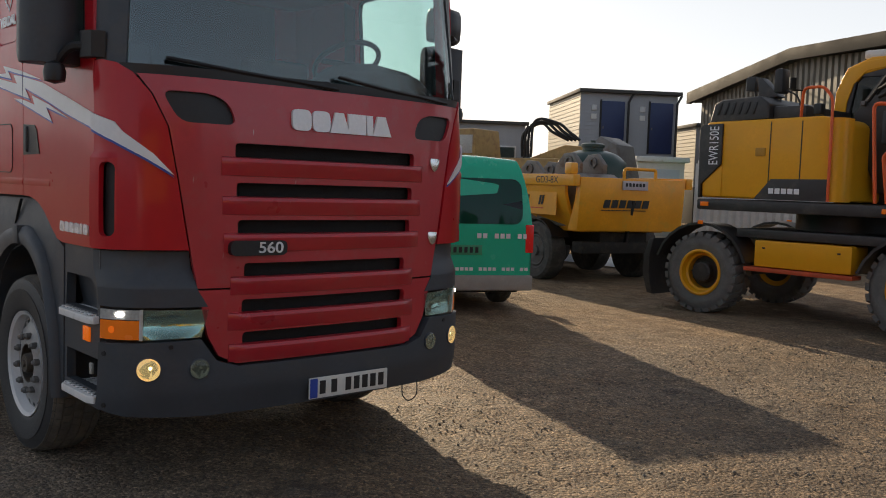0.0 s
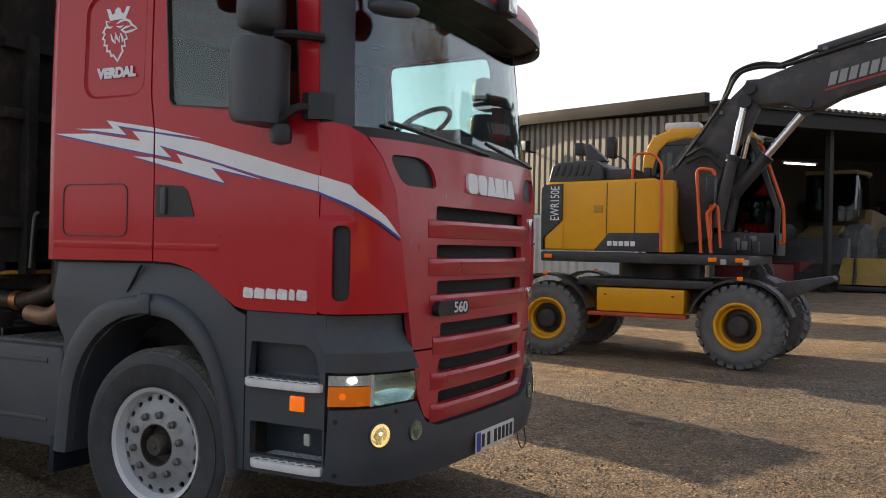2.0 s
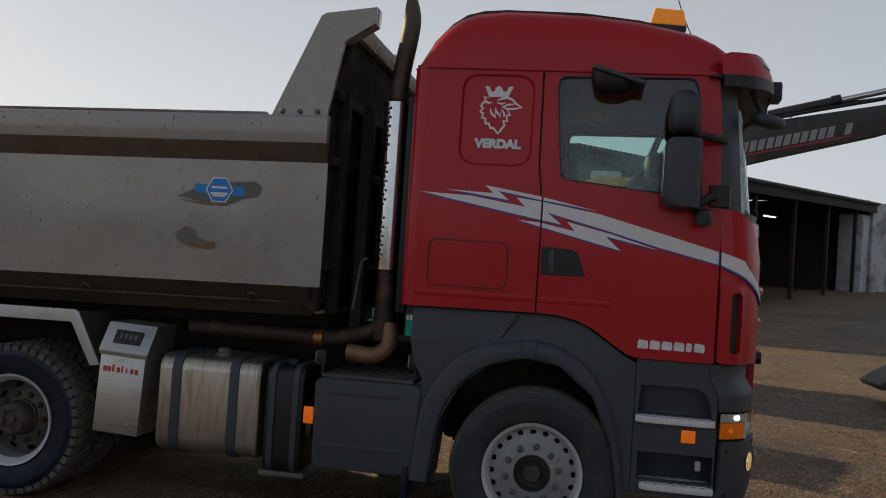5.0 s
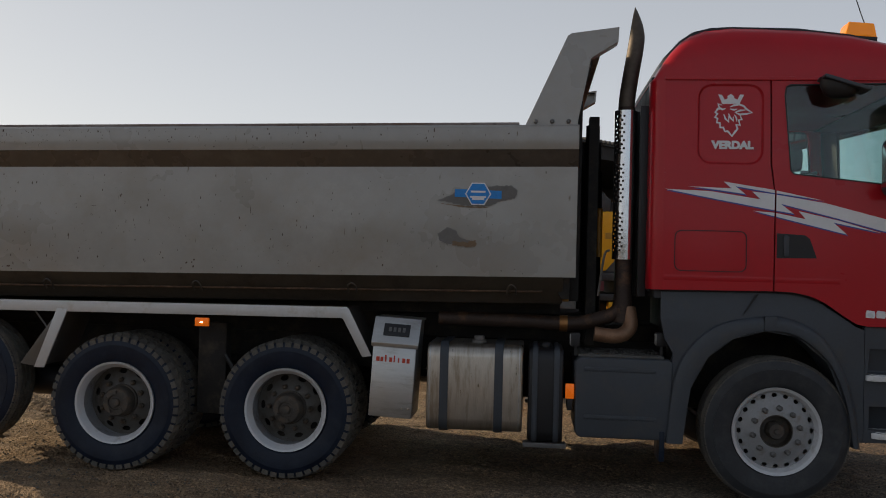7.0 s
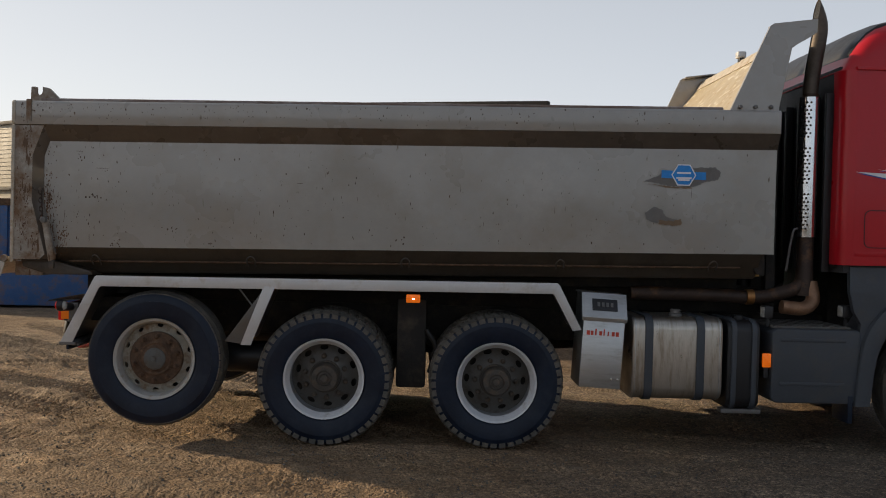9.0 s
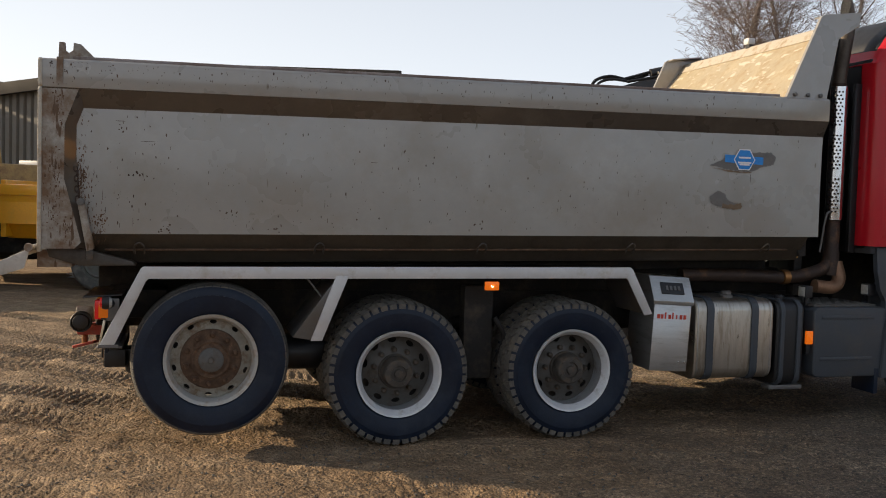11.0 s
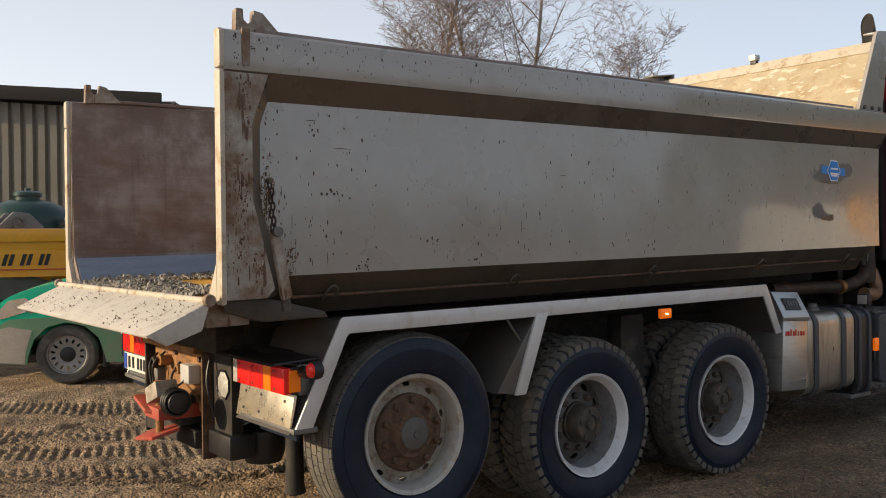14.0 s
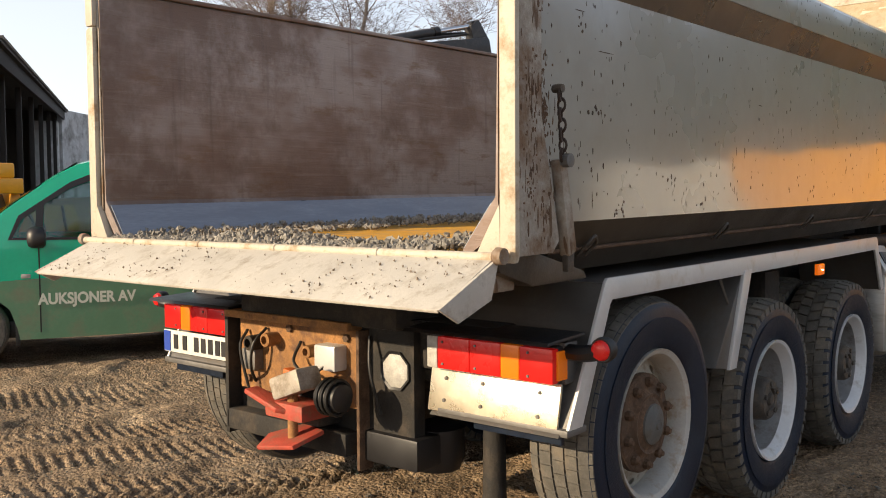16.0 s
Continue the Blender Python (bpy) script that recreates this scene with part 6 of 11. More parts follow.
def truck_wheels():
    for sg in (-1, 1):
        put_wheel("front", 0.0, sg * 1.08, 0.515, sg, 7, "front wheel with a worn ribbed tyre")
        for i, x in enumerate((-3.62, -4.975)):
            put_wheel("drive", x, sg * 1.09, 0.52, sg, 20 + 47 * i, "rear drive wheel with a chunky muddy tyre")
            t = part("inner_tyre", T_LUG[0], None, truck, "inner twin tyre", at=Matrix.Translation((x, sg * 0.755, 0.52)) @ Matrix.Rotation(radians(31 + i * 9), 4, "Y"))
            tagged(part("tyre_tread", T_LUG[1], None, t), kind="stuff")
        put_wheel("tag", -6.30, sg * 1.08, 0.645, sg, 3, "lifted tag-axle wheel with a worn ribbed tyre")


truck_front()
truck_glass()
truck_cab()
truck_mirrors()
truck_lower()
truck_wheels()

# ---- tipper body ----
SHEAR = Matrix(((1, 0, 0, 0), (0, 1, 0, 0), (0.0152, 0, 1, 0.0222), (0, 0, 0, 1)))  # the body sits a little low at the back


def sheared(bm):
    bmesh.ops.transform(bm, matrix=SHEAR, verts=bm.verts)
    return bm


def flip(pts, sg):
    return [(sg * a, b) for a, b in pts]


def dented(x, z):
    """Outer face of the side plate: thin steel, faintly wavy."""
    return 1.222 + math.sin((z - 1.58) / 0.82 * math.pi) * (0.004 * math.sin(x * 1.9 + 0.6) + 0.0025 * math.sin(x * 5.3) + 0.0012 * math.sin(x * 8.7 + 4 * z))


def tipper():
    body = part("tipper_body", sheared(box(-7.38, -1.5, -1.04, 1.04, 1.40, 1.49, 0.01)), BEDPLATE, truck, "open grey steel tipper body, dusty and chipped")
    x0, x1 = -7.375, -1.46
    for sg in (-1, 1):
        S = lambda pts, a=x0, b=x1, bv=0.006: sheared(prism(flip(pts, sg), "x", a, b, bv))
        part("top_rim", S([(1.225, 2.71), (1.275, 2.71), (1.29, 2.695), (1.29, 2.527), (1.2255, 2.52), (1.2255, 2.6)], bv=0.003), BODY, body, "grey top rim with scratches", sharp=20)
        # downward slope, its shade painted in brown
        part("rim_underside", S([(1.2885, 2.525), (1.2225, 2.405), (1.2215, 2.42), (1.2255, 2.518)], bv=0), RIMLOW, body, "slope under the rim, its shade painted in dark brown")
        # large side panel, faintly wavy like thin plate
        def wall(u, v, d, sg=sg):
            return (u, sg * (dented(u, v) - d), v)
        part("side_panel", sheared(plate([(-7.25, 1.585), (x1, 1.585), (x1, 2.41), (-7.25, 2.41)], [], wall, 0.012, arange(-7.2, x1, 0.1)[:-1], arange(1.6, 2.4, 0.08))), BODY, body, "flat grey side panel with chips and rust specks", sharp=60)
        part("lower_slope", S([(1.15, 1.585), (1.222, 1.587), (1.06, 1.385), (0.94, 1.375), (0.94, 1.42)], -7.2, -1.55), BODYLOW, body, "dirty sloping lower edge, its shade darkened into the paint")
        part("inner_wall", S([(1.224, 2.705), (1.214, 2.705), (1.195, 1.68), (1.06, 1.505), (1.06, 1.47), (1.13, 1.52), (1.205, 1.62), (1.208, 2.39)], -7.37, -1.6, 0), INNER, body, "worn brown steel inner wall")
        part("scoured_foot", S([(1.173, 1.656), (1.058, 1.508), (1.055, 1.511), (1.168, 1.660)], -7.36, -1.62, 0), FOOTSTEEL, body, "scoured blue-grey foot of the wall")
        part("wall_top_bar", S([(1.195, 2.712), (1.245, 2.712), (1.245, 2.735), (1.195, 2.735)], -7.2, -1.9, 0.008), INNER, body)
        post = [(-7.375, 1.49), (-7.375, 2.525), (-7.09, 2.525), (-7.175, 2.29), (-7.175, 1.94), (-7.07, 1.53), (-7.11, 1.49)]
        post_out = [(x if x < -7.37 else x - 0.065, z) for x, z in post]
        q = loft([[(x, sg * y, z) for x, z in pp] for y, pp in ((1.215, post), (1.226, post), (1.285, post_out))])
        bmesh.ops.recalc_face_normals(q, faces=q.faces[:])
        # the forward fold gets the brown that stands in for its shade
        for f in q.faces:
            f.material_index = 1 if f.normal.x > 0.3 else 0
        part("rear_post", sheared(q), [BODYRUST, RIMLOW], body, "rust-streaked rear post, the fold's shade painted brown", sharp=15)
        part("post_foot", sheared(prism([(-7.36, 1.49), (-7.15, 1.49), (-6.82, 1.40), (-6.80, 1.37), (-7.15, 1.37), (-7.34, 1.43)], "y", sg * 0.98, sg * 1.19, 0.006)), BODYLOW, body, "gusset at the post foot in the slope's darkened colour")
        for za, zb, w in ((1.47, 2.53, 1.29), (2.535, 2.712, 1.292)):
            part("rear_flange", sheared(prism(flip([(1.232, za), (w, za), (w + 0.005, za + 0.02), (w + 0.005, zb - 0.015), (w - 0.015, zb), (1.232, zb)], sg), "x", -7.40, -7.374, 0.008)), CREAM, body, "cream end flange with worn edges")
        part("flange_foot", sheared(prism(flip([(1.20, 1.48), (1.235, 1.48), (1.232, 1.66), (1.14, 1.50)], sg), "x", -7.40, -7.36, 0.004)), CREAM, body)
        hk = [(-7.29, 2.70), (-7.285, 2.825), (-7.25, 2.825), (-7.247, 2.775), (-7.225, 2.757), (-7.20, 2.775), (-7.197, 2.825), (-7.15, 2.815), (-7.05, 2.715)]
        part("tailgate_hook", sheared(prism(hk, "y", sg * 1.18, sg * 1.225, 0.004)), BODYRUST, body, "worn tailgate hook")
        part("hook_strap", sheared(prism([(-7.29, 2.55), (-7.25, 2.55), (-7.25, 2.72), (-7.29, 2.72)], "y", sg * 1.28, sg * 1.297, 0.004)), BODYRUST, body)
        # tie rail with rings
        part("tie_rail", sheared(tube([(-7.0, sg * 1.145, 1.475), (-1.7, sg * 1.145, 1.475)], 0.009, 8)), HUBRUST, body, "rusty tie rail")
        for x in (-6.78, -5.57, -4.36, -3.14, -1.93):
            q = tube([(x - 0.03, sg * 1.15, 1.45), (x - 0.03, sg * 1.20, 1.50), (x, sg * 1.21, 1.525), (x + 0.03, sg * 1.20, 1.50), (x + 0.03, sg * 1.15, 1.45)], 0.007, 6, 3)
            part("tie_ring", sheared(q), HUBDARK, body)
        # headboard cheeks with bolted feet
        ck = [(-1.86, 2.70), (-1.47, 2.70), (-1.47, 2.74), (-1.385, 3.20), (-1.35, 3.225), (-1.19, 3.32), (-1.185, 3.43), (-1.53, 3.39), (-1.56, 3.37)]
        ch = part("headboard_cheek", sheared(prism(ck, "y", sg * 1.232, sg * 1.265, 0.004)), BODY, body, "grey headboard cheek plate", sharp=12)
        part("cheek_flange", sheared(prism([(-1.385, 3.20), (-1.35, 3.225), (-1.19, 3.32), (-1.182, 3.43), (-1.53, 3.388), (-1.53, 3.375), (-1.20, 3.415), (-1.208, 3.33), (-1.36, 3.24), (-1.395, 3.215)], "y", sg * 1.13, sg * 1.232, 0.003)), BODY, body)
        for x in (-1.78, -1.66, -1.54):
            part("bolt", sheared(lathe([(0.017, 0.0), (0.017, 0.016), (0.01, 0.022), (0.0, 0.022)], 8, "y", Matrix.Translation((x, sg * 1.265, 2.735)) @ Matrix.Rotation(0 if sg > 0 else math.pi, 4, "Z"))), NUT, ch)
    part("body_bearer", sheared(box(-6.9, -1.55, -0.66, 0.66, 1.285, 1.398, 0.01)), DARK, body, "dark bearers under the bed")
    part("cross_sill", sheared(box(-7.42, -7.2, -1.15, 1.15, 1.36, 1.475, 0.01)), BODYRUST, body)
    # headboard: leaning beige plate with a pale top rail and a small canopy
    hb = part("headboard", sheared(prism([(-1.88, 2.66), (-1.385, 3.25), (-1.35, 3.25), (-1.50, 2.85), (-1.50, 1.42), (-1.56, 1.42), (-1.60, 1.5), (-1.90, 1.5)], "y", -1.13, 1.13, 0.006)), DARK, body, "slanting steel headboard, black behind")
    fb = lambda u, v, d: (-1.885 + 0.84 * (v - 2.66) - d * 0.9 - 0.006, u, v)
    part("headboard_face", sheared(plate([(-1.22, 2.68), (1.22, 2.68), (1.22, 3.26), (-1.22, 3.26)], [], fb, -0.02, arange(-1.2, 1.2, 0.2))), BULK, hb, "sunlit beige headboard face, scuffed")
    part("headboard_rail", sheared(prism([(-1.405, 3.25), (-1.34, 3.35), (-1.29, 3.355), (-1.31, 3.25)], "y", -1.225, 1.225, 0.006)), CREAM, hb, "cream headboard top rail")
    q = B()
    for y in (-0.9, -0.3, 0.3, 0.9):
        box(-1.5, -1.42, y - 0.04, y + 0.04, 1.4, 2.95, 0.01, bm=q)
    for z in (1.7, 2.4, 2.85):
        box(-1.5, -1.45, -1.1, 1.1, z, z + 0.07, 0.01, bm=q)
    part("headboard_frame", sheared(q), DARK, hb, "dark headboard ribs")
    cam_ = part("headboard_camera", sheared(box(-1.37, -1.29, 0.02, 0.10, 3.375, 3.435, 0.012)), FENDER, hb, "small camera on the headboard")
    part("camera_bracket", sheared(box(-1.35, -1.30, 0.03, 0.09, 3.34, 3.38, 0.004)), BLACK, cam_)
    # tip ram behind the cab
    part("tip_ram", lathe([(0.09, 0.9), (0.09, 2.5), (0.075, 2.5), (0.075, 2.75), (0.06, 2.75), (0.06, 2.9)], 20, "z", Matrix.Translation((-1.28, 0.0, 0))), BLACK, truck, "black tipping ram")
    part("ram_mark", lathe([(0.025, 1.75), (0.025, 2.15)], 10, "z", Matrix.Translation((-1.24, -0.45, 0))), TYL, truck)
    for y in (-0.75, 0.75):
        part("gap_post", box(-1.36, -1.28, y - 0.05, y + 0.05, 1.06, 2.85, 0.01), DARK, truck)
    # paint scars and maker's sticker on the right side
    w = lambda lift: (lambda u, v, d: (u, -(1.226 + lift - d + 0.0022), v))
    scar = [(-2.50, 2.135), (-2.42, 2.125), (-2.3, 2.10), (-2.12, 2.095), (-2.02, 2.14), (-1.92, 2.16), (-1.90, 2.22), (-1.94, 2.255), (-2.05, 2.255), (-2.16, 2.24), (-2.36, 2.20), (-2.44, 2.16)]
    scar2 = [(-2.49, 1.89), (-2.47, 1.83), (-2.41, 1.81), (-2.36, 1.815), (-2.28, 1.79), (-2.21, 1.80), (-2.21, 1.84), (-2.27, 1.845), (-2.33, 1.86), (-2.35, 1.91), (-2.42, 1.935)]
    jag = random.Random(31)

    def ragged(pts, amp):
        """Breaks an outline into short uneven steps."""
        out = []
        for (a, b), (c, d) in zip(pts, pts[1:] + pts[:1]):
            k = max(1, int(math.hypot(c - a, d - b) / 0.014))
            out += [(a + (c - a) * i / k + jag.uniform(-amp, amp), b + (d - b) * i / k + jag.uniform(-amp, amp)) for i in range(k)]
        return out
    primer = mat("bare_primer", (0.155, 0.148, 0.14), rough=0.6, var=0.12, scale=20, bump=0.02)
    for s in (scar, scar2):
        part("paint_scar", plate(ragged(s, 0.0045), [], w(0.001), 0.001), primer, body, "bare patch in the paint")
    part("rust_scar", plate(ragged([(-2.49, 2.118), (-2.30, 2.098), (-2.12, 2.093), (-2.13, 2.085), (-2.32, 2.088)], 0.003), [], w(0.003), 0.001), MATS["truck_rust_line"], body)
    part("rust_scar", plate(ragged([(-2.38, 1.835), (-2.27, 1.825), (-2.20, 1.845), (-2.20, 1.80), (-2.27, 1.79), (-2.38, 1.80)], 0.005), [], w(0.003), 0.001), MATS["truck_rust_line"], body)
    part("sticker_band", plate([(-2.37, 2.165), (-2.02, 2.155), (-2.02, 2.215), (-2.37, 2.225)], [], w(0.004), 0.001), SKYBLUE, body, "blue maker's sticker")
    hexa = [(-2.195 + 0.098 * math.cos(radians(a)), 2.19 + 0.096 * math.sin(radians(a))) for a in range(0, 360, 60)]
    hexi = [(-2.195 + 0.088 * math.cos(radians(a)), 2.19 + 0.086 * math.sin(radians(a))) for a in range(0, 360, 60)]
    part("sticker_border", plate(hexa, [], w(0.0062), 0.001), WHITE, body)
    part("sticker_hexagon", plate(hexi, [], w(0.0084), 0.001), SKYBLUE, body)
    for z, a in ((2.205, 0.055), (2.165, 0.06), (2.15, 0.045)):
        part("sticker_bar", plate([(-2.195 - a, z - 0.006), (-2.195 + a, z - 0.006), (-2.195 + a, z + 0.008), (-2.195 - a, z + 0.008)], [], w(0.0106), 0.001), WHITE, body)
    # chips and rust runs in the paint, thickest at the back
    rnd, q = random.Random(5), B()

    def chip(x, z, a, h, y, lean_=0.0):
        """One flake knocked out of the paint, with an uneven rim."""
        n = 6
        pts = []
        for k in range(n):
            t, w = 2 * math.pi * k / n + 0.3, rnd.uniform(0.55, 1.15)
            pts.append((x + a * w * math.cos(t) + lean_ * math.sin(t), z + h * w * math.sin(t)))
        prism(pts, "y", -y - 0.0009, -y + 0.0006, bm=q)

    for i in range(430):
        x = -7.16 + 5.5 * rnd.random() ** 1.75
        z0 = 1.61 + 0.76 * (rnd.random() ** 1.15)
        r = rnd.random() ** 3
        chip(x, z0 + 0.0152 * x + 0.0222, 0.0014 + 0.0042 * r, 0.0028 + 0.008 * rnd.random() ** 2 + 0.006 * r, dented(x, z0), rnd.uniform(-0.001, 0.001))
    for i in range(34):
        x, z0 = -7.1 + 5.2 * rnd.random() ** 1.6, 1.62 + 0.5 * rnd.random()
        chip(x, z0 + 0.0152 * x + 0.0222, 0.0014 + 0.0012 * rnd.random(), 0.012 + 0.028 * rnd.random() ** 2, dented(x, z0))
    for x, z0, n in ((-6.78, 1.98, 9), (-6.9, 2.28, 5), (-6.6, 1.62, 8), (-5.9, 1.62, 6), (-4.4, 1.66, 5), (-6.2, 1.75, 6)):
        for i in range(n):
            chip(x + rnd.gauss(0, 0.03), z0 + rnd.gauss(0, 0.015) + 0.0152 * x + 0.0222, 0.004 + 0.005 * rnd.random(), 0.004 + 0.008 * rnd.random(), dented(x, z0))
    for x, z0, w in ((-6.9, 2.33, 0.05), (-6.72, 2.2, 0.06), (-5.2, 2.1, 0.03)):
        chip(x, z0 + 0.0152 * x + 0.0222, w, 0.0022, dented(x, z0))
    for i in range(230):
        x = -7.33 + 5.4 * rnd.random() ** 2.0
        z = 2.54 + 0.0152 * x + 0.0222 + 0.15 * rnd.random() ** 0.7
        chip(x, z, 0.0016 + 0.006 * rnd.random() ** 3, 0.003 + 0.010 * rnd.random() ** 2, 1.290)
    ch = part("paint_wear", q, mat("rust_chip", (0.075, 0.043, 0.024), rough=0.8, var=0.4, scale=30, bump=0), body, "rust chips in the paint", smooth=False)
    tagged(ch, kind="stuff")
    q = B()
    for i in range(620):
        cx, cz = rnd.choice(((-7.14, 2.02), (-7.13, 1.72), (-7.20, 1.66), (-7.30, 2.0), (-7.09, 1.60), (-7.26, 2.45), (-7.02, 1.62), (-7.30, 1.75), (-7.17, 1.9)))
        x, z = rnd.gauss(cx, 0.03), rnd.gauss(cz, 0.09)
        if x < -7.37 or z < 1.5 or z > 2.5:
            continue
        on_post = x < -7.245 or (x < -7.19 and z < 1.7)
        r = rnd.random() ** 3
        chip(x, z + 0.0152 * x + 0.0222, 0.0016 + 0.007 * r, 0.004 + 0.014 * rnd.random() ** 2, 1.2850 if on_post else dented(x, z))
    for i in range(60):
        x, z = rnd.choice((rnd.gauss(-7.15, 0.025), rnd.uniform(-7.33, -7.05))), rnd.uniform(1.55, 2.05)
        on_post = x < -7.24
        chip(x, z + 0.0152 * x + 0.0222, 0.0018 + 0.0025 * rnd.random(), 0.02 + 0.05 * rnd.random() ** 2, 1.2850 if on_post else dented(x, z))
    tagged(part("rust_bloom", q, mat("dark_rust", (0.13, 0.07, 0.035), rough=0.85, var=0.35, scale=25, bump=0.05), body, "rust eating through the paint at the post", smooth=False), kind="stuff")
    # chain and latch rod at the rear post
    for sg in (-1, 1):
        lt = part("latch_rod", sheared(prism([(-7.16, 1.80), (-7.115, 1.80), (-7.05, 1.49), (-7.10, 1.47)], "y", sg * 1.262, sg * 1.305, 0.012)), BODYRUST, body, "worn latch rod")
        for i in range(7):
            z, x = 2.01 - i * 0.033, -7.165 + 0.002 * i + (0.006 if i % 2 else -0.003)
            m = Matrix.Translation((x, sg * 1.308, z)) @ Matrix.Rotation(radians(90 if i % 2 else 0) + 0.3, 4, "Z") @ Matrix.Diagonal((0.7, 0.9, 1.15, 1))
            part("chain_link", sheared(lathe([(0.017 + 0.006 * math.cos(a), 0.006 * math.sin(a)) for a in [k * math.pi / 3 for k in range(6)]], 12, "y", m, closed=True)), EXHAUST, lt)
        part("shackle", sheared(lathe([(0.0, -0.02), (0.014, -0.018), (0.016, 0.0), (0.014, 0.018), (0.0, 0.02)], 10, "y", Matrix.Translation((-7.165, sg * 1.30, 2.03)))), HUBDARK, lt)
        part("latch_eye", sheared(lathe([(0.0, -0.02), (0.024, -0.015), (0.024, 0.015), (0.0, 0.02)], 10, "y", Matrix.Translation((-7.135, sg * 1.315, 1.795)))), NUT, lt)
        part("latch_pin", sheared(box(-7.10, -7.06, sg * 1.285 - 0.012, sg * 1.285 + 0.012, 1.42, 1.49, 0.006)), HUBDARK, lt)
    # discharge lip: hinge tube, sloping plate, end plates
    hinge = part("hinge_tube", tube([(-7.45, -1.26, 1.400), (-7.45, 1.26, 1.400)], 0.017, 14), CREAM, body, "cream hinge tube")
    for y in (-1.27, 1.27):
        part("hinge_knob", lathe([(0.0, -0.02), (0.026, -0.018), (0.029, 0.008), (0.02, 0.02), (0, 0.02)], 14, "y", Matrix.Translation((-7.45, y, 1.405))), BODYRUST, hinge)
    for y in (-0.75, -0.2, 0.3, 0.8):
        part("hinge_collar", lathe([(0.018, -0.006), (0.0205, -0.004), (0.0205, 0.004), (0.018, 0.006)], 14, "y", Matrix.Translation((-7.45, y, 1.400)), closed=True), CREAM, hinge)
    lip = part("discharge_lip", prism([(-7.46, 1.395), (-7.725, 1.262), (-7.72, 1.252), (-7.45, 1.375)], "y", -1.25, 1.20, 0.003), CHUTE, body, "cream discharge lip strewn with grit")
    for y0, y1 in ((-1.262, -1.250), (1.20, 1.212)):
        part("lip_end", prism([(-7.44, 1.40), (-7.73, 1.264), (-7.64, 1.215), (-7.48, 1.27)], "y", y0, y1, 0.002), CHUTE, lip)
    # spilled gravel: on the bed and the lip
    q = B()
    rnd = random.Random(8)

    def stone(x, y, z, s):
        m = Matrix.Translation((x, y, z)) @ Euler((rnd.random() * 6, rnd.random() * 6, rnd.random() * 6)).to_matrix().to_4x4() @ Matrix.Diagonal((s, s * (0.6 + 0.4 * rnd.random()), s * (0.5 + 0.4 * rnd.random()), 1))
        vs = [q.verts.new(m @ Vector(c)) for c in ((1, 0, 0.2), (0.2, 1, 0), (-1, 0.1, 0), (0, -1, 0.1), (0.1, 0, 1), (0, 0.1, -1))]
        for a, b, c in ((0, 1, 4), (1, 2, 4), (2, 3, 4), (3, 0, 4), (1, 0, 5), (2, 1, 5), (3, 2, 5), (0, 3, 5)):
            q.faces.new((vs[a], vs[b], vs[c]))
    bed = lambda x: 1.49 + 0.0152 * (x + 1.46) + 0.0222 - 0.0
    for i in range(5200):
        k = rnd.random()
        if k < 0.5:
            x, y = -7.40 + 0.35 * rnd.random() ** 1.3, -0.95 + 2.05 * rnd.random()
            z = bed(x) - 0.01 + 0.045 * max(0, math.sin((x + 7.42) / 0.4 * math.pi)) * (0.45 + 0.55 * math.sin(y * 5 + 1)) * rnd.random()
        elif k < 0.86:
            x, y = -7.3 + 3.6 * rnd.random(), 1.08 - 0.55 * rnd.random() ** 1.6
            z = bed(x) + 0.05 * rnd.random() * max(0, y - 0.5)
        else:
            x, y = -7.35 + 1.6 * rnd.random() ** 1.5, -1.0 + 0.5 * rnd.random() ** 1.4
            z = bed(x) + 0.01 * rnd.random()
        stone(x, y, z, 0.006 + 0.016 * rnd.random() ** 2)
    g = part("spilled_gravel", q, mat("grey_gravel", (0.36, 0.335, 0.295), rough=0.9, var=0.25, scale=30, bump=0.1, island=0.9), body, "loose grey gravel left in the body", smooth=False)
    tagged(g, kind="stuff")
    q = B()
    for i in range(300):
        t = rnd.random()
        yc = (0.28, -0.75, -1.05, 0.95)[rnd.randrange(4)] if rnd.random() < 0.7 else rnd.uniform(-1.2, 1.15)
        y = max(-1.22, min(1.18, rnd.gauss(yc + 0.25 * (t - 0.5), 0.10)))
        stone(-7.47 - 0.24 * t, y, 1.393 - 0.120 * t + 0.003, 0.002 + 0.0045 * rnd.random() ** 2)
    tagged(part("lip_grit", q, mat("tan_grit", (0.25, 0.20, 0.15), rough=0.9, var=0.2, scale=30, bump=0.05, island=0.6), lip, "tan grit on the lip", smooth=False), kind="stuff")


